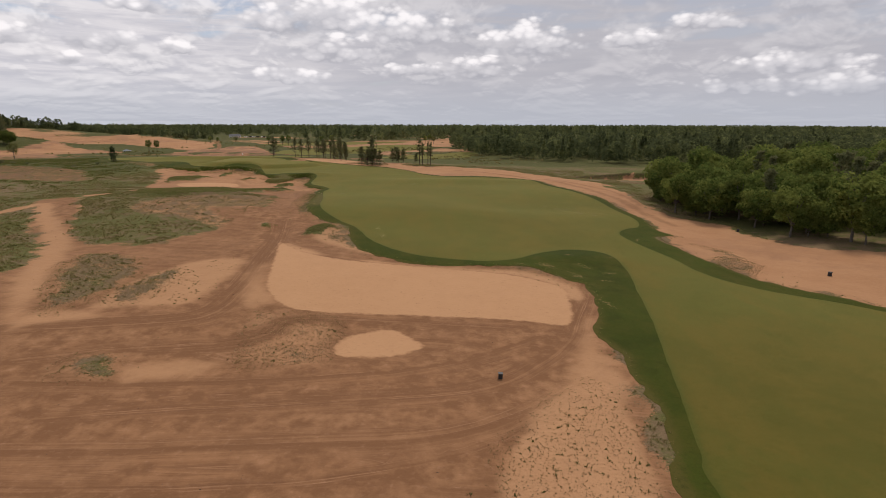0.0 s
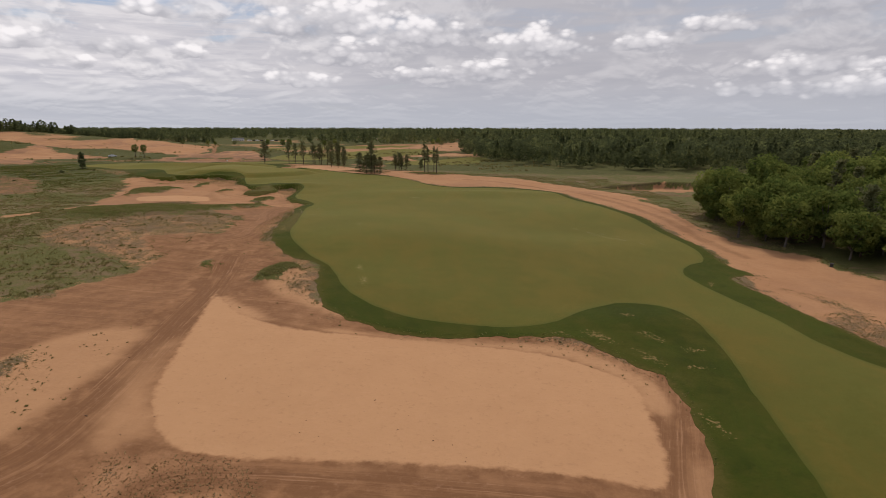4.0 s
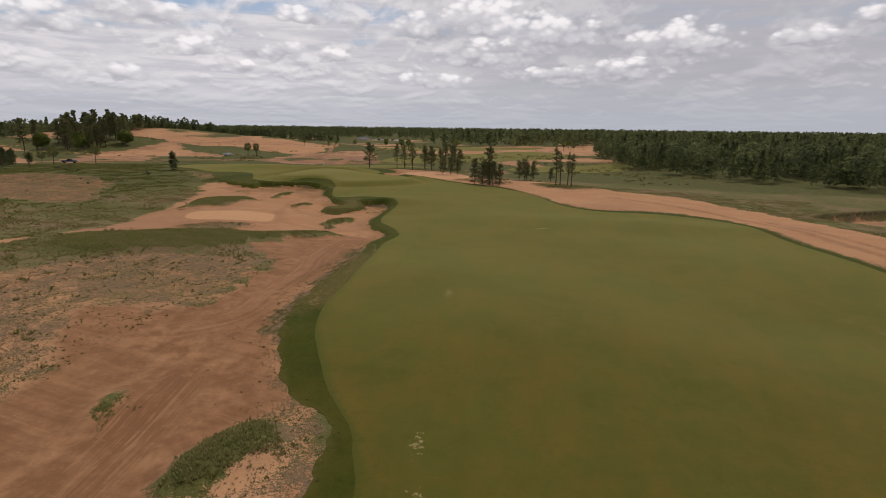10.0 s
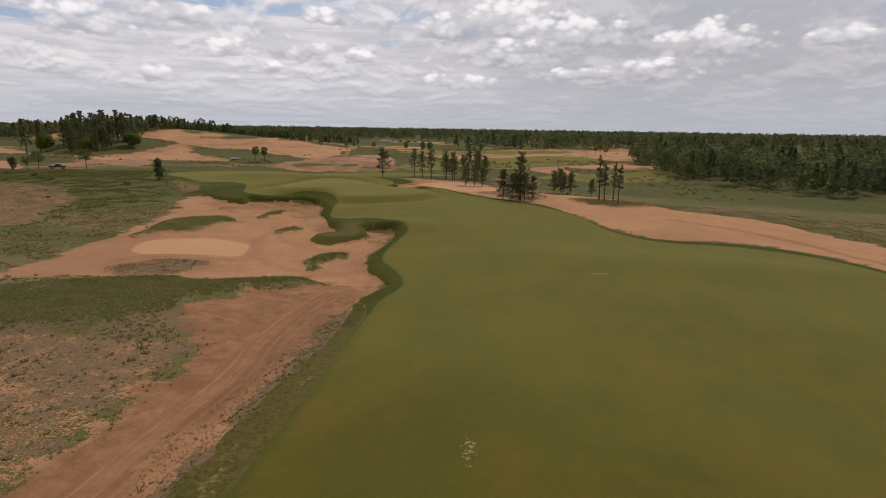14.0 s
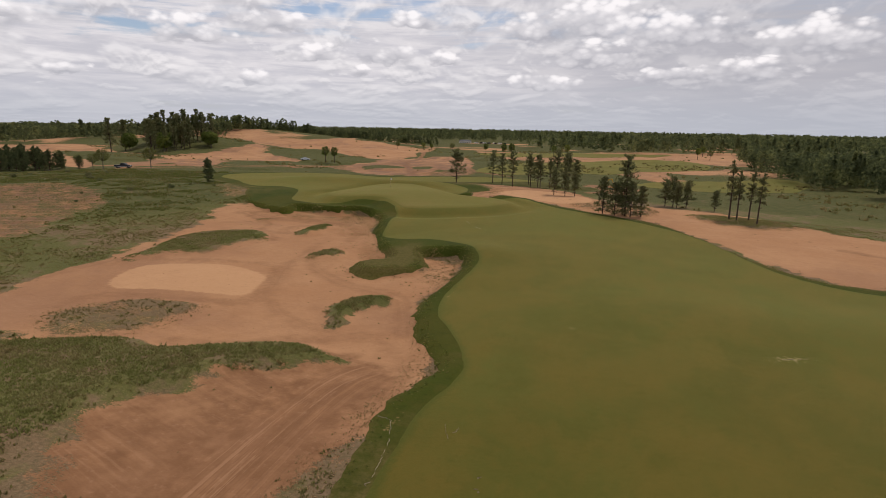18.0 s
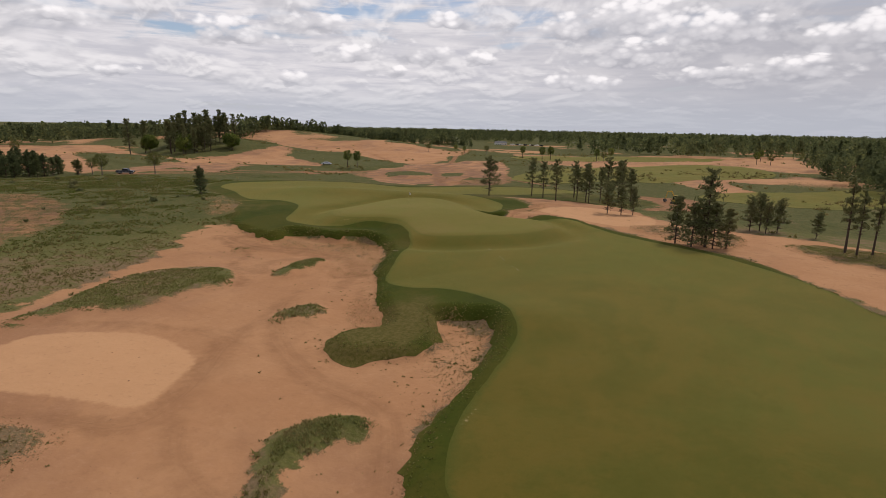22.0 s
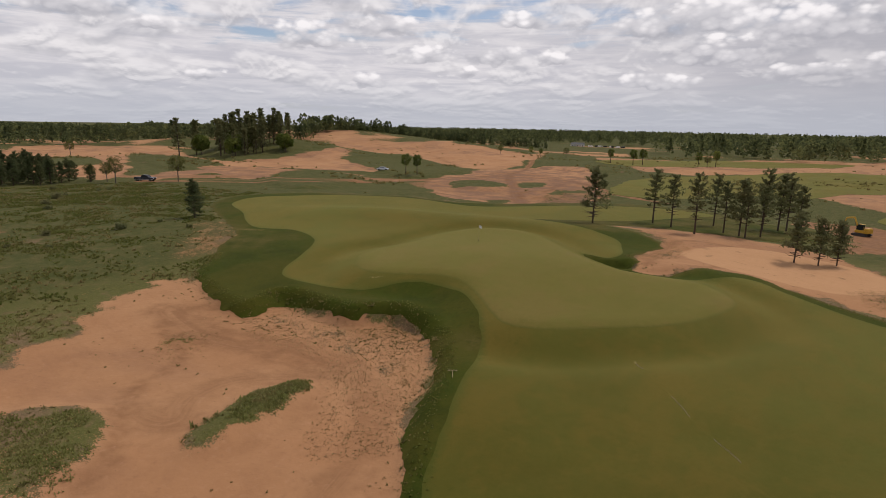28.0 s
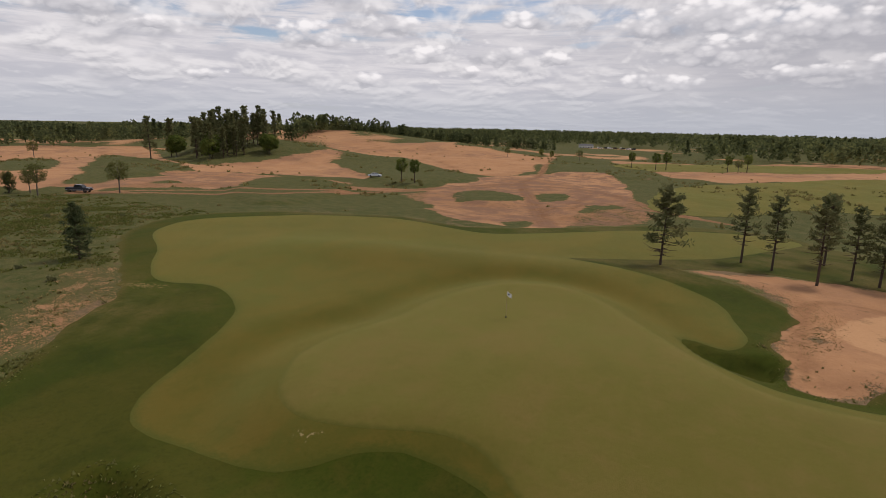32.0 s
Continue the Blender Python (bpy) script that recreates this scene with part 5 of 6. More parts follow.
def pine(seed, high, bare, wide, leaves, label, name="pine_tree", needle=None, dead=0.0, card=0.26):
    """A pine: trunk with limbs in loose whorls, needles in flat clumps towards the limbs' ends; dead: share of bare low limbs."""
    rng = np.random.default_rng(seed)
    base = thing(name, label, "tree")
    lean = rng.normal(size=2) * 0.02
    pts = [(lean[0] * h * h / high, lean[1] * h * h / high, h) for h in np.linspace(-0.3, high, 9)]
    v, f = [], []
    tube(v, f, pts, [0.017 * high * (1 - 0.93 * k / 8) ** 0.8 for k in range(9)])
    centres, spreads = [], []
    whorl = bare * high
    while whorl < high * 0.96:
        up = (whorl - bare * high) / (high * (1 - bare))
        belly = min(1.0, 0.62 + 2.2 * up) * (1.0 - up) ** 0.46
        count = rng.integers(3, 6)
        turn = rng.random() * 6.28
        for k in range(count):
            w = turn + 6.28 * k / count + rng.normal() * 0.4
            h = max(bare * high, whorl + 0.022 * high * rng.normal())
            r = wide * belly * (0.30 + 0.80 * rng.random()) + 0.12
            rise = (0.42 * up + 0.02) * r + 0.22 * rng.normal()
            x0, y0 = lean[0] * h * h / high, lean[1] * h * h / high
            end = (x0 + math.cos(w) * r, y0 + math.sin(w) * r, h + rise)
            mid = (x0 + math.cos(w) * r * 0.5, y0 + math.sin(w) * r * 0.5, h + rise * 0.2 - 0.06 * r)
            tube(v, f, [(x0, y0, h), mid, end], [0.035 + 0.004 * high * (1 - up), 0.028, 0.010], 4)
            if up < dead or (up < dead + 0.12 and rng.random() < 0.5):
                continue
            for t in (0.4, 0.62, 0.82, 1.0):
                if rng.random() < 0.24 or (t < 0.5 and up < 0.4):
                    continue
                s = 0.16 + 0.15 * r * t
                centres.append((x0 + math.cos(w) * r * t + 0.1 * rng.normal(), y0 + math.sin(w) * r * t + 0.1 * rng.normal(), h + rise * t * t + 0.06))
                spreads.append((s * 1.2, s * 1.2, s * 0.85))
        whorl += high * (0.030 + 0.030 * rng.random())
    for k in range(3):
        centres.append((lean[0] * high, lean[1] * high, high * (0.955 + 0.018 * k)))
        spreads.append((0.18, 0.18, 0.26))
    mesh_part("trunk", v, f, M_BARK, base, True)
    verts, faces = sprays(rng, centres, spreads, max(3, int(0.8 * leaves / len(centres))), card, 0.1, 2.2, 0.30)
    mesh_part("crown", verts, faces, needle or M_NEEDLE, base)
    return base


def broadleaf(seed, high, wide, leaves, label, mat, bark, bare=0.22, size=0.34, name="oak_tree"):
    """A leafy tree: forked trunk, limbs, and a crown of rounded leafy lobes with gaps between them."""
    rng = np.random.default_rng(seed)
    base = thing(name, label, "tree")
    v, f = [], []
    fork = high * (bare + 0.12)
    tube(v, f, [(0, 0, -0.3), (0.05, 0, fork * 0.5), (0.1, 0.05, fork)], [0.024 * high, 0.019 * high, 0.016 * high])
    middle, half = high * (1 + bare) / 2, high * (1 - bare) / 2
    points, ways = [], []
    count = 25
    for k in range(count):
        up = -0.75 + 1.62 * (k + 0.5) / count
        w = 2.4 * k + rng.normal() * 0.35
        out = math.sqrt(max(0.04, 1 - up * up)) * (0.55 + 0.22 * rng.random())
        at = np.array([math.cos(w) * out * wide, math.sin(w) * out * wide, middle + 0.74 * up * half])
        if k % 3 == 0:
            mid = np.array([at[0] * 0.45, at[1] * 0.45, fork + max(0.2, (at[2] - fork) * 0.5)])
            tube(v, f, [(0.1, 0.05, fork * 0.95), tuple(mid), tuple(at)], [0.012 * high, 0.008 * high, 0.003 * high], 5)
        r = wide * (0.19 + 0.20 * rng.random())
        n = leaves // count
        d = rng.normal(size=(n, 3))
        d /= np.linalg.norm(d, axis=1, keepdims=True)
        points.append(at + d * r * np.array([1, 1, 0.8]) * (0.58 + 0.62 * rng.random((n, 1))))
        ways.append(d + [0, 0, 0.35])
    mesh_part("trunk", v, f, bark, base, True)
    p, normal = np.concatenate(points), np.concatenate(ways) + 0.55 * rng.normal(size=(leaves // count * count, 3))
    p[:, 2] = np.maximum(p[:, 2], 0.25)
    n = len(p)
    a = np.cross(normal, rng.normal(size=(n, 3)))
    a /= np.linalg.norm(a, axis=1, keepdims=True) + 1e-9
    b = np.cross(normal, a)
    b /= np.linalg.norm(b, axis=1, keepdims=True) + 1e-9
    s = size * (0.5 + 0.8 * rng.random((n, 1)))
    bow = np.cross(a, b) * s * 0.25
    verts = np.stack([p - a * s * 0.6, p + b * s * 0.45 + bow, p + a * s * 0.6, p - b * s * 0.45 + bow], 1).reshape(-1, 3)
    mesh_part("crown", verts, (np.arange(n)[:, None] * 4 + np.array([[0, 1, 2, 3]])).tolist(), mat, base)
    return base


def stand_at(ob, x, y, turn=0.0, size=1.0, sink=0.05):
    ob.matrix_basis = pose(x, y, height_at(x, y) - sink, 0, 0, turn) @ Matrix.Scale(size, 4)
    return ob


def repeat(ob, x, y, turn, size, label="", sink=0.05):
    made = copy_thing(ob, pose(x, y, height_at(x, y) - sink, 0, 0, turn) @ Matrix.Scale(size, 4))
    return tagged(made, label)


# ---- trees that stand alone or in rows beside the fairway ----
stand_at(pine(3, 9.9, 0.13, 3.2, 3000, "tall dark green pine standing alone with dead lower limbs", dead=0.16), -84.5, 277)
P_TALL = stand_at(pine(11, 10.0, 0.26, 2.15, 1500, "slender pine with a bare lower trunk in a row", dead=0.14), -76.8, 288.2)
tagged(P_TALL, group="pines in a row behind the green")
P_BUSHY = stand_at(pine(12, 9.8, 0.2, 2.4, 2100, "bushy dark pine in a row", dead=0.1), -61.9, 287.2)
tagged(P_BUSHY, group="pines in a row behind the green")
for x, y, turn, size, ob in (
    (-73, 286.2, 40, 0.94, P_TALL), (-68, 281.2, 80, 1.02, P_TALL), (-67.6, 297, 10, 0.98, P_TALL), (-64.6, 288.7, 130, 0.9, P_TALL),
    (-58.9, 290, 200, 0.9, P_TALL), (-59.8, 302, 250, 1.16, P_TALL), (-57.4, 306, 300, 1.15, P_BUSHY), (-55.8, 302, 20, 1.05, P_TALL),
    (-54, 306, 90, 0.95, P_BUSHY), (-60.8, 285.8, 110, 0.86, P_TALL)):
    repeat(ob, x, y, turn, size)
P_SMALL = stand_at(pine(21, 6.0, 0.14, 1.7, 1100, "small young pine on the edge of the sand", dead=0.06), -52.7, 269.6, 0, 1.15)
tagged(P_SMALL, group="young pines beside the sand")
for x, y, turn, size in ((-49.9, 270.5, 60, 0.95), (-47.8, 273, 140, 0.92), (-24.8, 271.9, 30, 1.0), (-23, 273.9, 100, 1.1), (-19.9, 273.4, 210, 1.0),
                         (-13.5, 271.4, 250, 0.75), (-22, 270.6, 300, 0.9)):
    repeat(P_SMALL, x, y, turn, size)
P_CLUMP = stand_at(pine(31, 8.2, 0.08, 2.3, 2200, "bushy low-branched pine in a clump", dead=0.05), -36.2, 245.9)
tagged(P_CLUMP, group="clump of pines beside the fairway")
for x, y, turn, size in ((-33.6, 245.4, 70, 0.9), (-30.4, 246.1, 150, 0.95), (-28.4, 247.4, 220, 0.82), (-32.2, 247.6, 290, 0.9)):
    repeat(P_CLUMP, x, y, turn, size)
repeat(P_TALL, -31.6, 246.6, 20, 1.28, "tallest pine rising out of a clump")
P_THIN = stand_at(pine(41, 12.5, 0.32, 1.5, 1300, "tall thin pine with long bare trunk", dead=0.12), -11, 255.9)
tagged(P_THIN, group="thin pines beside the sand path")
for x, y, turn, size in ((-9.6, 254.6, 60, 0.85), (-7.2, 256.4, 130, 0.86), (-6, 251.5, 200, 0.84)):
    repeat(P_THIN, x, y, turn, size)
SPRUCE = stand_at(pine(51, 6.4, 0.05, 1.75, 2000, "small narrow spruce on a grassy bank", "spruce_tree", M_SPRUCE), -138, 232)
for x, y, turn, size in ((-226, 246.7, 10, 1.0), (-224, 241.5, 60, 1.1), (-227, 238.5, 100, 1.25), (-227.7, 234.9, 150, 1.0), (-229, 231.5, 200, 1.1),
                         (-237.5, 240.7, 240, 1.35), (-233, 245, 280, 0.9), (-231, 250, 320, 0.85), (-240, 247, 30, 1.1), (-243, 236, 80, 1.2),
                         (-222.5, 251, 110, 0.75), (-247, 243, 170, 1.1), (-251, 250, 220, 0.9), (-234, 228, 260, 1.2),
                         (-224, 233, 15, 1.15), (-230, 236, 45, 1.3), (-227, 228, 75, 1.2), (-234, 234, 105, 1.3), (-229, 241, 135, 1.2), (-221, 238, 165, 0.95),
                         (-238, 231, 195, 1.35), (-222, 230, 225, 1.0), (-225, 244.5, 255, 0.9), (-231, 225, 285, 1.3), (-241, 226, 315, 1.25), (-226, 223, 345, 1.1)):
    tagged(repeat(SPRUCE, x, y, turn, size, "dark spruce in a dense clump"), group="clump of spruces beside the track")
YOUNG = stand_at(broadleaf(61, 8.0, 2.6, 1500, "young broadleaf tree with thin pale foliage", M_LEAF_PALE, M_BARK_GREY, 0.25, 0.24, "young_tree"), -212.8, 253.2)
for x, y, turn, size in ((-207, 268, 90, 1.05), (-219.8, 254.1, 200, 0.75), (-222.9, 250.9, 290, 0.7)):
    repeat(YOUNG, x, y, turn, size)
TWIN = stand_at(broadleaf(71, 8.5, 2.0, 1600, "slim dark leafy tree beside the dirt track", M_LEAF, M_BARK, 0.28, 0.28, "twin_tree"), -180, 340.6)
repeat(TWIN, -175.6, 341.8, 120, 0.97)

for x, y, turn, size, ob in (
    (-211, 506, 0, 0.8, TWIN), (-206, 510, 40, 0.7, TWIN), (-194.5, 524, 80, 0.9, YOUNG), (-149.5, 478, 120, 1.0, TWIN), (-143, 497, 160, 1.15, TWIN), (-140, 505, 200, 1.2, TWIN),
    (-114.5, 526, 240, 1.1, TWIN), (-106, 530, 280, 1.2, TWIN), (-229, 498, 320, 0.8, YOUNG), (-15.6, 632, 20, 1.1, TWIN), (-10.6, 582, 60, 1.0, YOUNG), (-19, 579, 100, 1.1, TWIN),
    (-412, 319, 140, 1.2, YOUNG), (-109, 522, 190, 0.9, YOUNG)):
    tagged(repeat(ob, x, y, turn, size, "lone small tree on the far sand"), group="scattered trees on the far sand")

# ---- the wood to the east, the grove and the trees along the ridge ----
OAKS = [
    broadleaf(81, 8.8, 4.0, 4200, "round leafy green oak at the edge of the wood", M_LEAF, M_BARK_GREY, 0.05, 0.40),
    broadleaf(82, 10.2, 3.8, 4200, "tall leafy oak with an uneven crown", M_LEAF, M_BARK_GREY, 0.10, 0.40),
    broadleaf(83, 7.2, 3.8, 3800, "low spreading oak with bright spring leaves", M_LEAF, M_BARK_GREY, 0.02, 0.40),
]
PINES = [
    pine(91, 12.5, 0.16, 2.5, 1500, "dark pine in the wood", card=0.42),
    pine(92, 13.5, 0.24, 2.3, 1500, "tall dark pine rising above the wood", card=0.42),
]
for ob in OAKS + PINES:
    tagged(ob, group="trees of the east wood")
rng = np.random.default_rng(5)
spots = []
front_y, front_x = [60, 82, 97, 102, 108, 120, 130, 140, 150, 158, 166, 178, 192], [102, 88, 79, 74.5, 70, 66.5, 59.5, 57, 57.5, 60, 66, 82, 110]
for _ in range(14000):
    x, y = 56 + 120 * rng.random() ** 1.3, 70 + 125 * rng.random()
    deep = x - np.interp(y, front_y, front_x)
    if deep > 0 and len(spots) < 290 and all((x - a) ** 2 + (y - b) ** 2 > (7 if deep < 14 else 12) for a, b, _ in spots):
        spots.append((x, y, deep))
for n, (x, y, deep) in enumerate(spots):
    size = (0.7 if deep < 3 else 1.08) * (0.8 + 0.4 * rng.random())
    turn = rng.random() * 360
    leafy = rng.random() < (0.84 if deep < 26 else 0.70)
    if n < 5:
        stand_at((OAKS + PINES)[n], x, y, turn, size)
    elif leafy:
        repeat(OAKS[n % 3], x, y, turn, size * 1.12)
    else:
        repeat(PINES[n % 2], x, y, turn, size * 0.74)
for k in range(42):
    x, y = -316 + np.clip(rng.normal(), -1.7, 1.7) * 14, 372 + rng.normal() * 10
    made = repeat((PINES + PINES + OAKS[:1])[k % 5], x, y, rng.random() * 360, 0.92 + 0.36 * rng.random())
    tagged(made, "tree in a grove on a grassy hill", group="grove on the hill")


def far_woods(name, label, spots, seed, k=64, leaf=0.085):
    """Woods too far to count: short trunks under ragged crowns, one mesh."""
    rng = np.random.default_rng(seed)
    spots = np.array(spots)
    z = heights_at(spots[:, 0], spots[:, 1])
    n = len(spots)
    high = spots[:, 2]
    t = rng.random((n, k)) ** 0.8
    w = rng.random((n, k)) * 6.283
    spike = rng.random((n, 1)) < 0.42
    r = np.where(spike, 0.24 * (1.02 - t), 0.36 * np.sqrt(np.clip(1 - (2 * t - 1) ** 2, 0.05, 1))) * high[:, None] * (0.5 + 0.6 * rng.random((n, k)))
    c = np.stack([spots[:, :1] + r * np.cos(w), spots[:, 1:2] + r * np.sin(w), z[:, None] + high[:, None] * (0.12 + 0.88 * t)], -1).reshape(-1, 3)
    size = np.repeat(high, k)[:, None] * leaf * (0.6 + 0.8 * rng.random((n * k, 1)))
    a = rng.normal(size=(n * k, 3)) * [1, 1, 0.8]
    a /= np.linalg.norm(a, axis=1, keepdims=True)
    b = np.cross(a, rng.normal(size=(n * k, 3)))
    b /= np.linalg.norm(b, axis=1, keepdims=True) + 1e-9
    bow = np.cross(a, b) * size * 0.3
    verts = np.stack([c - a * size, c + b * size * 0.8 + bow, c + a * size, c - b * size * 0.8 + bow], 1).reshape(-1, 3)
    i = np.arange(n * k)[:, None] * 4
    ob = mesh_part(name, verts, (i + np.array([[0, 1, 2, 3]])).tolist(), M_FARWOOD, None)
    return tagged(ob, label, "woods", kind="stuff")


M_FARWOOD = leaf_material("far_wood_leaves", (0.068, 0.085, 0.043), (0.140, 0.158, 0.072), (0.175, 0.185, 0.070), 0.6)


def in_band(count, x0, x1, y0, y1, keep, low, high):
    out = []
    while len(out) < count:
        x, y = x0 + (x1 - x0) * rng.random(), y0 + (y1 - y0) * rng.random()
        if keep(x, y) and not (560 < y < 905 and abs(x + 200 + 0.422 * (y - 560)) < 24):
            out.append((x, y, low + (high - low) * rng.random()))
    return out


edge_x, edge_y = [8, 14, 25, 47, 68, 88, 112, 150, 220, 400], [470, 425, 372, 338, 314, 303, 292, 288, 270, 240]
def along_ridge(count):
    line, out = np.array([(-402, 480), (-428, 530), (-420, 575), (-388, 602), (-345, 628), (-300, 660), (-250, 690)], float), []
    for _ in range(count):
        t = 6 * rng.random()
        k = int(t)
        x, y = line[k] + (line[k + 1] - line[k]) * (t - k) + rng.normal(size=2) * 6
        if not (560 < y < 905 and abs(x + 200 + 0.422 * (y - 560)) < 24):
            out.append((x, y, (12.5 - 0.6 * t) * (0.55 + 0.6 * rng.random())))
    return out


far_woods("ridge_wood", "line of trees along the top of the sandy ridge", along_ridge(230), 70)
far_woods("east_forest", "dark mixed forest of pines and oaks along the course",
          in_band(1100, 8, 330, 240, 700, lambda x, y: y > np.interp(x, edge_x, edge_y) and y < np.interp(x, edge_x, edge_y) + 120 + x * 0.3, 8, 15), 71, 170, 0.05)
far_woods("north_forest", "distant dark forest reaching to the horizon",
          in_band(4300, -1500, 1200, 640, 2400, lambda x, y: y > (690 if x < -190 else 635) + 0.10 * abs(x + 100) and rng.random() < (700 / y) ** 1.5 * 1.1 and not (-420 < x < -150 and y < 700) and not (-400 < x < -190 and y < 900), 11, 17), 72)
far_woods("west_forest", "distant forest beyond the western dunes",
          in_band(2300, -1500, -440, 180, 1300, lambda x, y: math.hypot(x, y) > 560 + 0.15 * y and rng.random() < (500 / math.hypot(x, y)) ** 1.3 * 1.3, 9, 15), 73)

# ---- things ----
def box(bm, x, y, z, sx, sy, sz, bevel=0.0, matrix=None):
    made = bmesh.ops.create_cube(bm, size=1.0)
    m = Matrix.Translation((x, y, z)) @ Matrix.Diagonal((sx, sy, sz, 1))
    bmesh.ops.transform(bm, matrix=(matrix or Matrix()) @ m, verts=made["verts"])
    if bevel:
        edges = {e for v in made["verts"] for e in v.link_edges}
        bmesh.ops.bevel(bm, geom=list(edges), offset=bevel, segments=2, affect="EDGES")


def rod(bm, a, b, r, sides=10, r2=None):
    a, b = Vector(a), Vector(b)
    m = Matrix.Translation((a + b) / 2) @ (b - a).to_track_quat("Z", "Y").to_matrix().to_4x4()
    bmesh.ops.create_cone(bm, cap_ends=True, segments=sides, radius1=r, radius2=r if r2 is None else r2, depth=(b - a).length, matrix=m)


def flagstick():
    base = thing("flagstick", "white flag with a dark emblem on a thin pole", "flag")
    bm = bmesh.new()
    rod(bm, (0, 0, -0.1), (0, 0, 2.15), 0.016, 8)
    part("pole", bm, M_WOOD, base)
    bm = bmesh.new()
    rod(bm, (0, 0, -0.12), (0, 0, 0.012), 0.06, 16)
    part("cup", bm, M_DARK, base)
    cols, rows = 9, 6
    verts = [(0.015 + 0.5 * i / cols, 0.05 * math.sin(i * 0.9) * i / cols, 2.12 - 0.36 * j / rows - 0.10 * (i / cols) ** 2) for j in range(rows + 1) for i in range(cols + 1)]
    faces = [(j * (cols + 1) + i, j * (cols + 1) + i + 1, (j + 1) * (cols + 1) + i + 1, (j + 1) * (cols + 1) + i) for j in range(rows) for i in range(cols)]
    cloth = mesh_part("cloth", verts, faces, M_WHITE, base, True, "white cloth")
    bm = bmesh.new()
    box(bm, 0.24, -0.03, 1.93, 0.18, 0.012, 0.10, 0.004)
    part("emblem", bm, M_DARK, cloth)
    return base


stand_at(flagstick(), -88.2, 243.6, -20, 1.0, -0.12)


def marker_post():
    base = thing("marker_box", "small black box standing on the sand", "box")
    bm = bmesh.new()
    box(bm, 0, 0, 0.24, 0.34, 0.34, 0.5, 0.03)
    part("body", bm, M_DARK, base)
    bm = bmesh.new()
    box(bm, 0, 0, 0.52, 0.4, 0.4, 0.06, 0.015)
    part("lid", bm, M_STEEL, base)
    return base


first = stand_at(marker_post(), 4.9, 43.3)
tagged(first, group="black boxes beside the fairway")
repeat(first, 59.0, 81, 20, 1.25)
repeat(first, 63.5, 116.5, 40, 1.2)


def wheel(name, parent, x, y, r, w):
    bm = bmesh.new()
    rod(bm, (x, y - w / 2, r), (x, y + w / 2, r), r, 18)
    tyre = part(name, bm, M_RUBBER, parent)
    bm = bmesh.new()
    side = 1 if y > 0 else -1
    rod(bm, (x, y + side * w * 0.3, r), (x, y + side * w * 0.54, r), r * 0.6, 14)
    part("rim", bm, M_STEEL, tyre)


def hull(bm, profile, half, narrow=0.0):
    """A car body from its side view, rounded a little; narrow: how far the top leans in."""
    low = min(z for _, z in profile)
    high = max(z for _, z in profile)
    rings = []
    for side in (-1, 1):
        rings.append([bm.verts.new((x, side * (half - narrow * (z - low) / (high - low)), z)) for x, z in profile])
    n = len(profile)
    bm.faces.new(rings[0])
    bm.faces.new(rings[1][::-1])
    for k in range(n):
        bm.faces.new((rings[0][(k + 1) % n], rings[0][k], rings[1][k], rings[1][(k + 1) % n]))
    bmesh.ops.recalc_face_normals(bm, faces=bm.faces[:])
    bmesh.ops.bevel(bm, geom=bm.edges[:], offset=0.05, segments=2, affect="EDGES")


def pickup():
    base = thing("pickup_truck", "dark grey pickup truck parked on the dirt track", "truck")
    bm = bmesh.new()
    hull(bm, [(-2.85, 0.45), (2.8, 0.45), (2.85, 0.95), (2.6, 1.12), (1.35, 1.18), (-0.75, 1.18), (-2.85, 1.15)], 0.96, 0.05)
    part("body", bm, M_TRUCK, base)
    bm = bmesh.new()
    hull(bm, [(1.4, 1.16), (0.75, 1.82), (-0.6, 1.86), (-0.85, 1.16)], 0.90, 0.16)
    cab = part("cab", bm, M_TRUCK, base)
    for side in (-1, 1):
        for x, w in ((0.42, 0.75), (-0.36, 0.62)):
            bm = bmesh.new()
            box(bm, x, side * 0.84, 1.5, w, 0.03, 0.42, 0.01, Matrix.Rotation(0, 4, "X"))
            part("side_window", bm, M_GLASS, cab)
    bm = bmesh.new()
    box(bm, 1.10, 0, 1.52, 0.03, 1.45, 0.55, 0.01, Matrix.Translation((1.10, 0, 1.52)) @ Matrix.Rotation(radians(-42), 4, "Y") @ Matrix.Translation((-1.10, 0, -1.52)))
    part("windscreen", bm, M_GLASS, cab)
    for x in (-1.85, 1.85):
        for y in (-0.86, 0.86):
            wheel("wheel", base, x, y, 0.40, 0.26)
    for y in (-0.7, 0.7):
        bm = bmesh.new()
        box(bm, 2.83, y, 0.92, 0.06, 0.3, 0.16, 0.02)
        part("headlight", bm, M_WHITE, base)
    bm = bmesh.new()
    box(bm, 0, 0, 0.62, 5.6, 1.98, 0.12, 0.02)
    part("sill_trim", bm, M_SILVER, base, "pale lower trim")
    bm = bmesh.new()
    box(bm, -1.85, 0, 1.19, 1.8, 1.5, 0.03)
    part("bed_cover", bm, M_DARK, base)
    return base


stand_at(pickup(), -215, 262.5, 35)


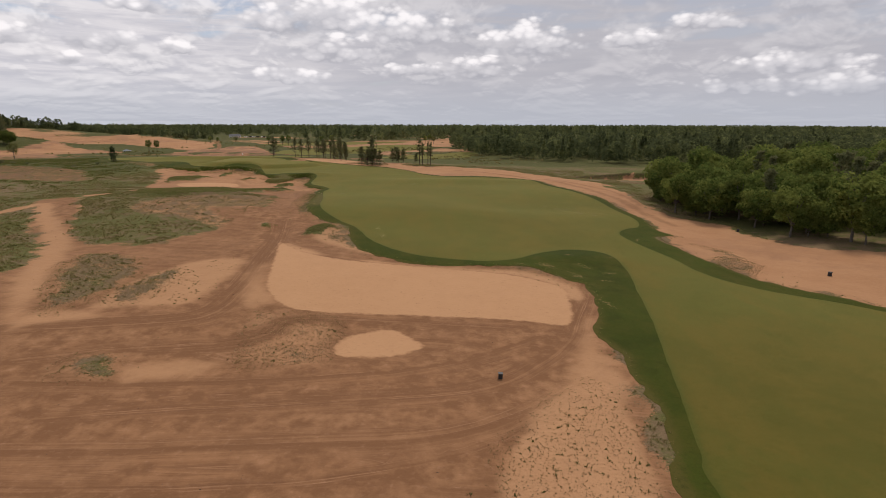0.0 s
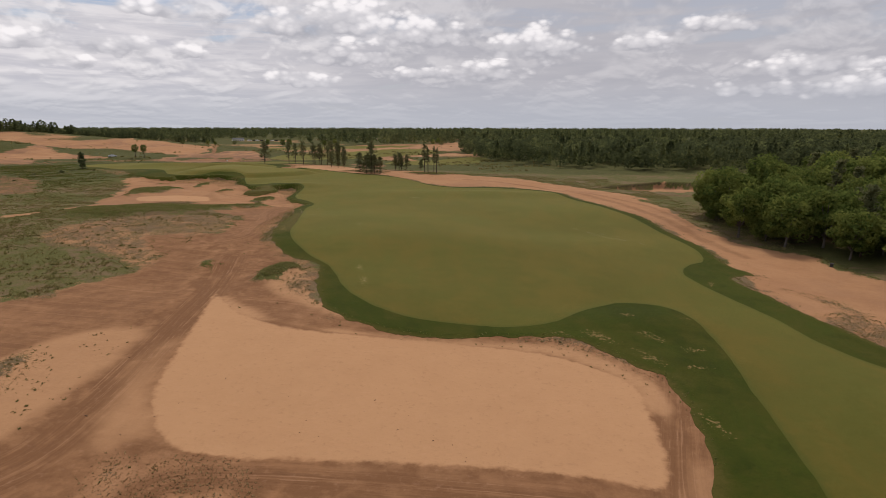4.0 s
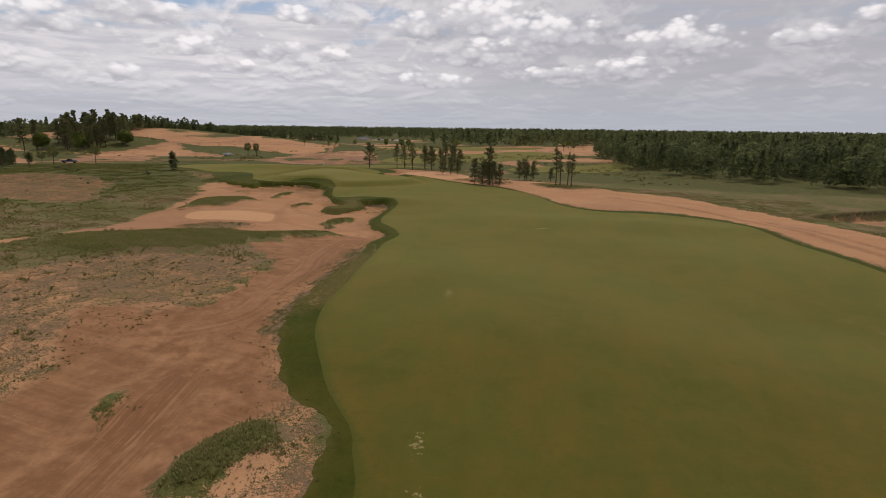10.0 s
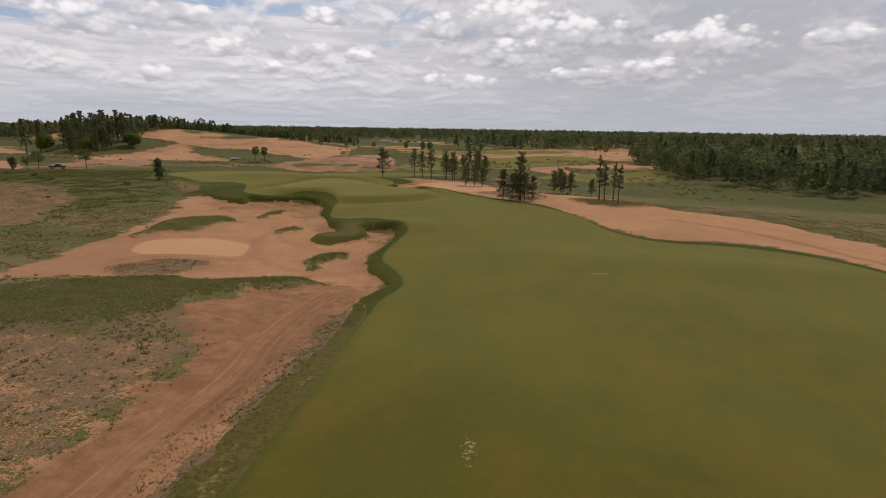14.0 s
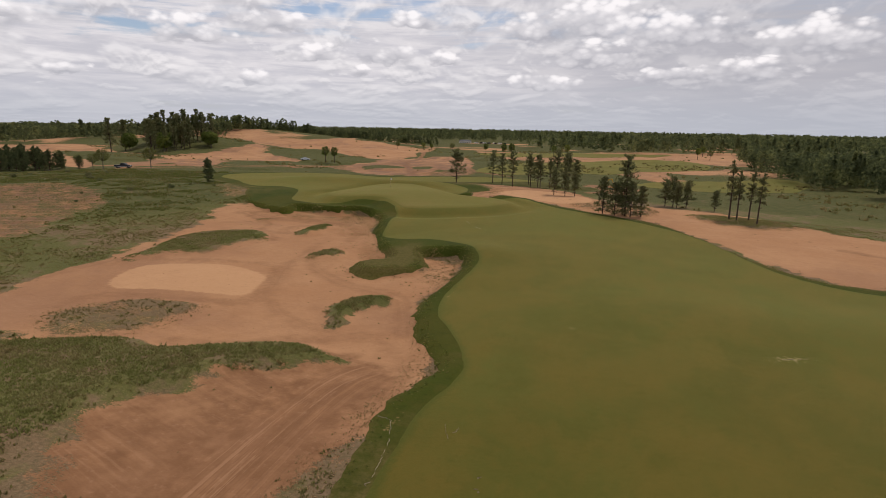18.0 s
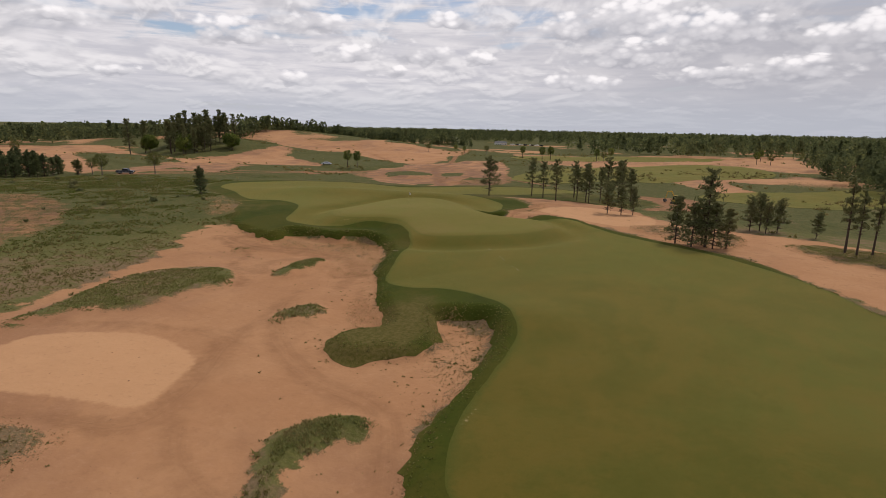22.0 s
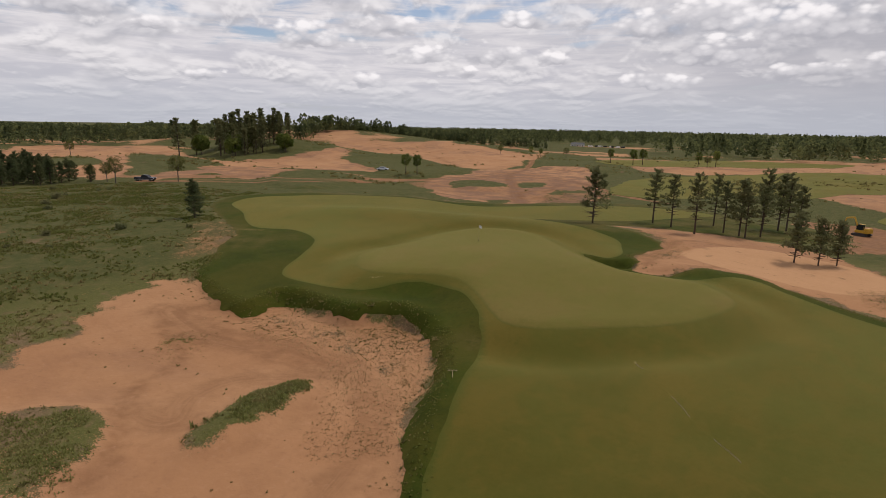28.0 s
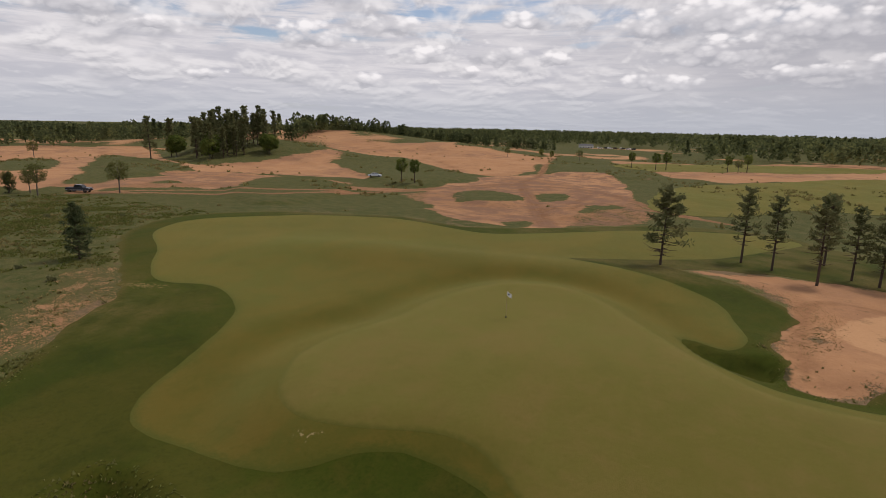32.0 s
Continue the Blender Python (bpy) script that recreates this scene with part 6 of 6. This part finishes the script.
def sedan():
    base = thing("white_car", "silver white saloon car parked on grass by the track", "car")
    bm = bmesh.new()
    hull(bm, [(-2.3, 0.35), (2.25, 0.35), (2.3, 0.7), (1.3, 0.92), (-1.7, 0.95), (-2.3, 0.85)], 0.88, 0.05)
    part("body", bm, M_SILVER, base)
    bm = bmesh.new()
    hull(bm, [(1.25, 0.9), (0.45, 1.38), (-0.9, 1.4), (-1.65, 0.92)], 0.80, 0.18)
    cabin = part("cabin", bm, M_SILVER, base)
    for side in (-1, 1):
        for x, w in ((0.28, 0.75), (-0.62, 0.75)):
            bm = bmesh.new()
            box(bm, x, side * 0.71, 1.14, w, 0.05, 0.28, 0.01)
            part("side_window", bm, M_GLASS, cabin)
    for x, w in ((0.9, -58), (-1.3, 58)):
        bm = bmesh.new()
        box(bm, 0, 0, 0, 0.03, 1.25, 0.72, 0.01, Matrix.Translation((x, 0, 1.16)) @ Matrix.Rotation(radians(w), 4, "Y"))
        part("windscreen", bm, M_GLASS, cabin)
    for x in (-1.4, 1.4):
        for y in (-0.8, 0.8):
            wheel("wheel", base, x, y, 0.32, 0.2)
    return base


stand_at(sedan(), -197, 347, 30)


def digger():
    base = thing("excavator", "yellow tracked excavator with raised bent arm", "excavator")
    for y in (-1.0, 1.0):
        verts, faces = [], []
        loop = [(1.6 * math.cos(a) + (0.9 if math.cos(a) > 0 else -0.9), 0.42 + 0.42 * math.sin(a)) for a in np.linspace(0, 2 * math.pi, 20, endpoint=False)]
        bm = bmesh.new()
        hull(bm, [(x * 0.72, z) for x, z in loop], 0.26)
        bmesh.ops.translate(bm, vec=(0, y, 0), verts=bm.verts[:])
        part("track", bm, M_STEEL, base)
    bm = bmesh.new()
    box(bm, -0.35, 0, 1.25, 3.0, 2.3, 0.7, 0.08)
    part("deck", bm, M_YELLOW, base)
    bm = bmesh.new()
    box(bm, -1.3, 0, 1.75, 1.1, 2.2, 0.65, 0.15)
    part("counterweight", bm, M_YELLOW, base)
    bm = bmesh.new()
    hull(bm, [(-0.5, 1.6), (0.95, 1.6), (0.8, 2.55), (0.5, 2.95), (-0.5, 2.95)], 0.5, 0.06)
    bmesh.ops.translate(bm, vec=(0, 0.55, 0), verts=bm.verts[:])
    cab = part("cab", bm, M_GLASS, base, "glazed cab")
    bm = bmesh.new()
    box(bm, 0.0, 0.55, 2.98, 1.15, 1.0, 0.08, 0.03)
    part("cab_roof", bm, M_YELLOW, cab)
    bm = bmesh.new()
    for a, b, w in (((0.9, -0.2, 1.5), (2.2, -0.2, 4.3), 0.22), ((2.2, -0.2, 4.3), (4.0, -0.2, 4.0), 0.2)):
        rod(bm, a, b, w, 4)
    part("boom", bm, M_YELLOW, base)
    bm = bmesh.new()
    rod(bm, (4.0, -0.2, 4.1), (4.7, -0.2, 1.3), 0.16, 4)
    part("stick", bm, M_YELLOW, base)
    bm = bmesh.new()
    hull(bm, [(4.5, 1.5), (5.0, 1.4), (5.1, 0.6), (4.5, 0.25), (4.1, 0.6)], 0.5)
    part("bucket", bm, M_STEEL, base)
    bm = bmesh.new()
    rod(bm, (1.3, -0.2, 1.7), (2.0, -0.2, 3.2), 0.07, 8)
    part("ram", bm, M_STEEL, base)
    return base


stand_at(digger(), -43.5, 322, 150, 0.85)


def site_hut():
    base = thing("clubhouse", "white low building with a grey roof among far trees", "house")
    bm = bmesh.new()
    box(bm, 0, 0, 2.0, 18, 9, 4.0)
    part("wall", bm, M_WHITE, base)
    bm = bmesh.new()
    hull(bm, [(-10, 4.0), (10, 4.0), (8, 6.4), (-8, 6.4)], 5.2, 4.4)
    part("roof", bm, M_ROOF, base)
    for k in range(5):
        bm = bmesh.new()
        box(bm, -7 + 3.4 * k, -4.52, 2.0, 1.3, 0.12, 1.5)
        part("window", bm, M_GLASS, base)
    return base


stand_at(site_hut(), -300, 806, 25, 0.85, 1.2)


def van(colour, name, label, long):
    base = thing(name, label, "vehicle", "vehicles parked by the far building")
    bm = bmesh.new()
    hull(bm, [(-long / 2, 0.4), (long / 2, 0.4), (long / 2, 1.1), (long / 2 - 0.9, 1.3), (long / 2 - 1.6, 2.0), (-long / 2, 2.0)], 0.95, 0.1)
    part("body", bm, colour, base)
    bm = bmesh.new()
    box(bm, 0.2, 0, 1.55, long * 0.55, 1.9, 0.4, 0.03)
    part("windows", bm, M_GLASS, base)
    for x in (-long * 0.3, long * 0.3):
        for y in (-0.85, 0.85):
            wheel("wheel", base, x, y, 0.35, 0.2)
    return base


VANS = [van(M_WHITE, "van", "white van parked far off", 5.5), van(M_TRUCK, "parked_car", "dark car parked far off", 4.6)]
stand_at(VANS[0], -284, 806, 10, 1.0)
stand_at(VANS[1], -279, 812, 30, 1.0)
for k in range(6):
    repeat(VANS[k % 2], -275 + 3.4 * k, 812 + 4 * k + (k * 37 % 11), 20 + 40 * k, 1.0)


def rake():
    base = thing("bunker_rake", "pale wooden bunker rake lying on the grass", "rake")
    bm = bmesh.new()
    rod(bm, (0, 0, 0.12), (0, -1.7, 0.10), 0.022, 8)
    part("handle", bm, M_WOOD, base)
    bm = bmesh.new()
    box(bm, 0, 0.02, 0.12, 1.1, 0.07, 0.05, 0.01)
    head = part("head", bm, M_WOOD, base)
    for k in range(12):
        bm = bmesh.new()
        rod(bm, (-0.5 + k / 11, 0.02, 0.12), (-0.5 + k / 11, 0.02, 0.02), 0.01, 5)
        part("tooth", bm, M_WOOD, head)
    return base


stand_at(rake(), -70.2, 211.0, 35, 0.66, -0.06)


def tufts(name, label, seed, count, area, least, tall, mat, lift=0.0):
    """Grass tufts over the rough, thick where the rough is thick."""
    rng = np.random.default_rng(seed)
    x = area[0] + (area[1] - area[0]) * rng.random(count)
    y = area[2] + (area[3] - area[2]) * rng.random(count)
    ix, iy = np.clip(np.searchsorted(GX, x), 0, NX - 1), np.clip(np.searchsorted(GY, y), 0, NY - 1)
    v, d = veg[iy * NX + ix], D_TURF[iy * NX + ix]
    keep = (v * (0.75 + 0.55 * waves(x, y, 3.0, 41) + 0.25 * waves(x, y, 14.0, 42)) > least + 0.35 * rng.random(count)) & (d > -0.2)
    x, y = x[keep], y[keep]
    z = heights_at(x, y) + lift
    n, k = len(x), 5
    w = rng.random((n, k)) * 6.283
    h = tall * (0.5 + 0.9 * rng.random((n, 1))) * (0.7 + 0.5 * rng.random((n, k)))
    spread = 0.55 * h
    bx, by = x[:, None] + 0.08 * rng.normal(size=(n, k)), y[:, None] + 0.08 * rng.normal(size=(n, k))
    wide = 0.16 * tall / 0.3
    a = np.stack([bx - wide * np.sin(w), by + wide * np.cos(w), np.broadcast_to(z[:, None] - 0.03, (n, k))], -1)
    b = np.stack([bx + wide * np.sin(w), by - wide * np.cos(w), np.broadcast_to(z[:, None] - 0.03, (n, k))], -1)
    c = np.stack([bx + spread * np.cos(w), by + spread * np.sin(w), z[:, None] + h], -1)
    verts = np.stack([a, b, c], 2).reshape(-1, 3)
    i = np.arange(n * k)[:, None] * 3
    ob = mesh_part(name, verts, (i + np.array([[0, 1, 2]])).tolist(), mat, None)
    return tagged(ob, label, "grass", kind="stuff")


tufts("rough_grass", "tufts of rough green and straw grass on sandy ground", 7, 300000, (-110, 66, 20, 262), 0.40, 0.13, M_TUFT)
tufts("bank_grass", "rough grass and low weeds on the western bank", 17, 110000, (-215, -108, 150, 262), 0.52, 0.20, M_FRINGE)


def plot_grass(seed):
    """Thick green growth on the small grassy islands in the sand."""
    rng = np.random.default_rng(seed)
    xs, ys, hs = [], [], []
    for outline, thick, high in PLOTS:
        if thick < 0.6 or high < 0.15 or outline in (PLOTS[0][0], PLOTS[1][0], PLOTS[5][0]):
            continue
        box_of = np.array(outline)
        (x0, y0), (x1, y1) = box_of.min(0), box_of.max(0)
        n = int((x1 - x0) * (y1 - y0) * 44 * thick)
        x, y = x0 + (x1 - x0) * rng.random(n), y0 + (y1 - y0) * rng.random(n)
        d = distance_in(outline, x, y) + 0.9 * waves(x, y, 2.2, 44) + (1.12 - thick) * 5.0 * np.maximum(0.0, 0.62 + 1.4 * waves(x, y, 2.4, 45)) + 0.5 * rng.random(n)
        xs, ys, hs = xs + list(x[d < -0.15]), ys + list(y[d < -0.15]), hs + list(np.full((d < -0.15).sum(), 0.06 + 0.13 * (thick - 0.5)))
    x, y, tall = np.array(xs), np.array(ys), np.array(hs)
    n, k = len(x), 4
    z = heights_at(x, y)[:, None]
    w = rng.random((n, k)) * 6.283
    h = tall[:, None] * (0.5 + 1.1 * rng.random((n, 1))) * (0.7 + 0.5 * rng.random((n, k)))
    bx, by = x[:, None] + 0.08 * rng.normal(size=(n, k)), y[:, None] + 0.08 * rng.normal(size=(n, k))
    a = np.stack([bx - 0.055 * np.sin(w), by + 0.055 * np.cos(w), z - 0.03 + 0 * w], -1)
    b = np.stack([bx + 0.055 * np.sin(w), by - 0.055 * np.cos(w), z - 0.03 + 0 * w], -1)
    c = np.stack([bx + h * 0.8 * np.cos(w), by + h * 0.8 * np.sin(w), z + h], -1)
    verts = np.stack([a, b, c], 2).reshape(-1, 3)
    ob = mesh_part("island_grass", verts, (np.arange(n * k)[:, None] * 3 + np.array([[0, 1, 2]])).tolist(), M_ISLAND, None)
    return tagged(ob, "thick green grass and weeds on low sandy mounds", "grass", kind="stuff")


plot_grass(18)


def bush(seed, label):
    """A low bush: a few stems under a ragged heap of leaves."""
    rng = np.random.default_rng(seed)
    base = thing("bush", label, "bush", "low bushes on the western bank")
    v, f, centres, spreads = [], [], [], []
    for k in range(7):
        w, r = 0.9 * k + rng.random(), 0.25 + 0.6 * rng.random()
        top = (math.cos(w) * r, math.sin(w) * r, 0.45 + 0.6 * rng.random())
        tube(v, f, [(0.1 * math.cos(w), 0.1 * math.sin(w), -0.1), top], [0.03, 0.01], 4)
        centres += [top, (top[0] * 0.8, top[1] * 0.8, top[2] * 0.5)]
        spreads += [(0.38, 0.38, 0.28), (0.42, 0.42, 0.24)]
    mesh_part("stems", v, f, M_BARK_GREY, base, True)
    verts, faces = sprays(rng, centres, spreads, 26, 0.2, 0.1, 1.2)
    mesh_part("foliage", verts, faces, M_NEEDLE, base)
    return base


rng = np.random.default_rng(77)
BUSHES = [bush(k, "low dark green bush on rough grass") for k in (1, 2)]
stand_at(BUSHES[0], -172.7, 222.4, 0, 1.0)
stand_at(BUSHES[1], -181.2, 227.2, 0, 1.1)
for k in range(24):
    x, y = -205 + 85 * rng.random(), 192 + 62 * rng.random()
    if y < 240 + 0.35 * (x + 160) + 20 and distance_in(TURF, np.array([x]), np.array([y]))[0] > 3:
        repeat(BUSHES[k % 2], x, y, rng.random() * 360, 0.4 + 0.5 * rng.random() ** 2)


def fringe(seed, count):
    """Longer dark grass hanging over the turf's broken edge."""
    rng = np.random.default_rng(seed)
    pick = np.flatnonzero((np.abs(D_TURF + 0.2) < 0.5) & (VX > -112) & (VX < 60) & (VY > 22) & (VY < 262))
    pick = rng.choice(pick, count, p=(0.05 + np.clip(LIP[pick], 0, 1)) / (0.05 + np.clip(LIP[pick], 0, 1)).sum())
    x, y = VX[pick] + 0.25 * rng.normal(size=count), VY[pick] + 0.25 * rng.normal(size=count)
    z = heights_at(x, y) + 0.03
    w, h = rng.random(count) * 6.283, 0.05 + 0.10 * rng.random(count) ** 2
    a = np.stack([x - 0.09 * np.sin(w), y + 0.09 * np.cos(w), z], -1)
    b = np.stack([x + 0.09 * np.sin(w), y - 0.09 * np.cos(w), z], -1)
    c = np.stack([x + h * 0.6 * np.cos(w), y + h * 0.6 * np.sin(w), z + h], -1)
    verts = np.stack([a, b, c], 1).reshape(-1, 3)
    ob = mesh_part("grass_fringe", verts, (np.arange(count)[:, None] * 3 + np.array([[0, 1, 2]])).tolist(), M_FRINGE, None)
    return tagged(ob, "dark ragged grass hanging over the turf edge", "grass", kind="stuff")


fringe(8, 3500)


def weeds(seed):
    """Small dry weed clumps, one by one, on the thinly grown sand."""
    rng = np.random.default_rng(seed)
    spots = []
    for outline, thick, high in PLOTS:
        if thick > 0.7:
            continue
        ring = np.array(outline)
        (x0, y0), (x1, y1) = ring.min(0) - 1.5, ring.max(0) + 1.5
        n = int((x1 - x0) * (y1 - y0) * (40 if thick < 0.3 or thick > 0.36 else 60))
        x, y = x0 + (x1 - x0) * rng.random(n), y0 + (y1 - y0) * rng.random(n)
        keep = (distance_in(outline, x, y) + 1.2 * waves(x, y, 3.0, 46) < 0.9 * rng.random(n)) & (rng.random(n) < 0.55 + 0.5 * waves(x, y, 5.0, 47)) & (distance_in(TURF, x, y) > 0.3)
        keep &= np.all([distance_in(o, x, y) > 0.1 for o in (PIT, WEDGE, OVAL)], 0)
        spots.append(np.stack([x[keep], y[keep]], 1))
    n = 230000
    x, y = -108 + 168 * rng.random(n), 22 + 235 * rng.random(n)
    d = distance_in(TURF, x, y)
    keep = (d > -0.4) & (d < 3.2) & (rng.random(n) < 1.15 * np.exp(-np.maximum(d, 0) / 1.1) * ease(0.5 + 0.9 * waves(x, y, 9.0, 20)))
    keep &= np.all([distance_in(o, x, y) > 0.1 for o in (PIT, WEDGE, OVAL, CIRCLE_EAST)], 0)
    spots.append(np.stack([x[keep], y[keep]], 1))
    n = 26000
    x, y = -70 + 34 * rng.random(n), 84 + 56 * rng.random(n)
    spots.append(np.stack([x, y], 1)[(distance_in(SPARSE, x, y) + 2 * waves(x, y, 4.0, 48) < 0) & (rng.random(n) < 0.6)])
    x, y = (a.repeat(3) for a in np.concatenate(spots).T)
    n = len(x)
    z = heights_at(x, y)
    w, h = rng.random(n) * 6.283, (0.028 + 0.07 * rng.random(n // 3) ** 2).repeat(3)
    wide = h * 0.6
    a = np.stack([x - wide * np.sin(w), y + wide * np.cos(w), z - 0.01], -1)
    b = np.stack([x + wide * np.sin(w), y - wide * np.cos(w), z - 0.01], -1)
    c = np.stack([x + h * 1.1 * np.cos(w), y + h * 1.1 * np.sin(w), z + 0.7 * h], -1)
    ob = mesh_part("dry_weeds", np.stack([a, b, c], 1).reshape(-1, 3), (np.arange(n)[:, None] * 3 + np.array([[0, 1, 2]])).tolist(), M_WEED, None)
    return tagged(ob, "small dry brown and olive weeds dotted over sand", "weeds", kind="stuff")


weeds(28)


def clumps(name, label, seed, spots, tall, mat):
    """Low weeds and heather, each a spreading handful of leaves."""
    rng = np.random.default_rng(seed)
    n, k = len(spots), 9
    x, y, size = spots[:, :1], spots[:, 1:2], tall * (0.45 + 0.9 * rng.random((n, 1)) ** 1.6)
    z = heights_at(spots[:, 0], spots[:, 1])[:, None]
    w, lean = rng.random((n, k)) * 6.283, 0.35 + 0.9 * rng.random((n, k))
    h = size * (0.6 + 0.6 * rng.random((n, k)))
    bx, by = x + 0.45 * size * rng.normal(size=(n, k)), y + 0.45 * size * rng.normal(size=(n, k))
    wide = 0.34 * size
    a = np.stack([bx - wide * np.sin(w), by + wide * np.cos(w), z - 0.02 + 0 * w], -1)
    b = np.stack([bx + wide * np.sin(w), by - wide * np.cos(w), z - 0.02 + 0 * w], -1)
    c = np.stack([bx + lean * h * np.cos(w), by + lean * h * np.sin(w), z + h], -1)
    ob = mesh_part(name, np.stack([a, b, c], 2).reshape(-1, 3), (np.arange(n * k)[:, None] * 3 + np.array([[0, 1, 2]])).tolist(), mat, None)
    return tagged(ob, label, "weeds", kind="stuff")


def scattered(seed, count, area, keep):
    rng = np.random.default_rng(seed)
    x, y = area[0] + (area[1] - area[0]) * rng.random(count), area[2] + (area[3] - area[2]) * rng.random(count)
    k = np.clip(np.searchsorted(GY, y), 0, NY - 1) * NX + np.clip(np.searchsorted(GX, x), 0, NX - 1)
    good = rng.random(count) < keep(x, y, k)
    return np.stack([x, y], 1)[good]


def clear_of_raked(k):
    return (raked[k] < -0.2) & (D_TURF[k] > 0.2) & (most[k] < 0.35)


def thin_growth(x, y, k):
    near = np.zeros_like(x)
    for outline, thick, high in PLOTS:
        if thick < 0.7:
            near = np.maximum(near, (0.35 + thick) * ease((0.6 - distance_in(outline, x, y) - 1.2 * waves(x, y, 3.0, 46)) / 1.6))
    near = np.maximum(near, 0.9 * ease((0.5 - distance_in(SPARSE, x, y) - 1.5 * waves(x, y, 4.0, 48)) / 2.0))
    near = np.maximum(near, 0.8 * np.exp(-np.maximum(D_TURF[k], 0) / 1.3) * ease(0.6 + 0.9 * waves(x, y, 9.0, 20)))
    near = np.maximum(near, 0.6 * ease((0.4 - distance_in(PALE[1][0], x, y)) / 2.0))
    near = np.maximum(near, 1.3 * np.clip(LIP[k], 0, 1) * np.exp(-np.maximum(D_TURF[k], 0) / 3.2))
    return near * ease(0.62 + 1.3 * waves(x, y, 2.2, 49)) * clear_of_raked(k)


clumps("sand_weeds", "dark olive and brown weeds dotted over bare sand", 31, scattered(32, 170000, (-110, 60, 24, 262), thin_growth), 0.105, M_SCRUB)
clumps("heather", "low brown and green heather on the rough ground", 33,
       scattered(34, 60000, (-215, -38, 55, 262), lambda x, y, k: 0.75 * ease((veg[k] - 0.35) / 0.3) * ease(0.35 + 1.5 * waves(x, y, 5.0, 50)) * clear_of_raked(k)), 0.26, M_SCRUB)
clumps("far_scrub", "low dark scrub scattered over the far sand", 35,
       scattered(36, 16000, (-430, 60, 268, 640), lambda x, y, k: (0.10 + 0.9 * ease((veg[k] - 0.2) / 0.5)) * ease(0.1 + 1.6 * waves(x, y, 24.0, 51)) * (D_TURF[k] > 1)), 0.75, M_SCRUB)


def crumbs(seed, count):
    """Sticks, clods and stones lying on the sand."""
    rng = np.random.default_rng(seed)
    verts, faces = [], []
    while len(faces) < count * 6:
        x, y = -105 + 160 * rng.random(), 25 + 260 * rng.random()
        i = min(np.searchsorted(GY, y), NY - 1) * NX + min(np.searchsorted(GX, x), NX - 1)
        if veg[i] > 0.35 or D_TURF[i] < 0.3:
            continue
        s = 0.008 + 0.026 * rng.random() ** 3
        long = 1 + 4 * rng.random() ** 3
        w = rng.random() * 6.283
        q = Matrix.Translation((x, y, float(VZ[i]) + s * 0.3)) @ Matrix.Rotation(w, 4, "Z") @ Matrix.Diagonal((s * long, s, s * 0.7, 1))
        n = len(verts)
        for cx, cy, cz in ((-1, -1, -1), (1, -0.8, -1), (1, 1, -1), (-0.9, 1, -1), (-0.7, -0.6, 1), (0.6, -0.7, 0.8), (0.7, 0.5, 1), (-0.5, 0.7, 0.9)):
            verts.append(q @ Vector((cx, cy, cz)))
        faces += [(n, n + 3, n + 2, n + 1), (n + 4, n + 5, n + 6, n + 7), (n, n + 1, n + 5, n + 4), (n + 1, n + 2, n + 6, n + 5), (n + 2, n + 3, n + 7, n + 6), (n + 3, n, n + 4, n + 7)]
    ob = mesh_part("sand_debris", verts, faces, M_CLOD, None)
    return tagged(ob, "small dark clods, roots and stones scattered on sand", "debris", kind="stuff")


M_CLOD = plain("dark_clod", (0.16, 0.095, 0.055), 0.95)
crumbs(9, 2200)


def turf_scar(points):
    """A thin pale scratch in the turf, following the ground."""
    rng = np.random.default_rng(len(points) + int(points[0][1]))
    verts, faces = [], []
    for (ax, ay), (bx, by) in zip(points, points[1:]):
        steps = 12
        length = math.hypot(bx - ax, by - ay)
        nx, ny = (by - ay) / length, (ax - bx) / length
        for k in range(steps + 1):
            t = k / steps
            x, y = ax + (bx - ax) * t + 0.04 * rng.normal(), ay + (by - ay) * t + 0.04 * rng.normal()
            w, z = 0.010 + 0.02 * rng.random(), height_at(x, y) + 0.045
            n = len(verts)
            verts += [(x - nx * w, y - ny * w, z - 0.04), (x, y, z + 0.012), (x + nx * w, y + ny * w, z - 0.04)]
            if k and rng.random() < 0.85:
                faces += [(n - 3, n - 2, n + 1, n), (n - 2, n - 1, n + 2, n + 1)]
    return tagged(mesh_part("turf_scratch", verts, faces, M_STONE, None), "thin pale broken scratch across the mown grass", "mark", "scratches in the fairway")


for line in ([(-56.6, 217.3), (-55.1, 215.5)], [(-53.4, 213.6), (-52.5, 212.9), (-51.7, 212.1)], [(-60.2, 221.5), (-59.5, 220.7)], [(26.8, 133.1), (28.4, 130.2)],
             [(30.4, 127.0), (31.8, 124.0)], [(-8.2, 174.8), (-10.2, 173.6)],
             [(24.9, 136.0), (25.6, 135.1)], [(29.2, 131.6), (29.6, 130.8)], [(33.6, 122.6), (34.2, 121.4)], [(27.0, 130.0), (27.5, 129.3)], [(31.4, 129.0), (31.9, 128.2)]):
    turf_scar(line)
for line in ([(-31.9, 143.6), (-32.3, 145.5), (-33.0, 147.8), (-34.2, 150.3), (-35.3, 150.5)], [(-30.1, 150.6), (-30.0, 151.5)], [(-31.0, 151.4), (-30.1, 150.0)], [(-27.2, 147.1), (-27.0, 147.3)], [(-26.9, 146.2), (-26.6, 145.9)]):
    turf_scar(line)
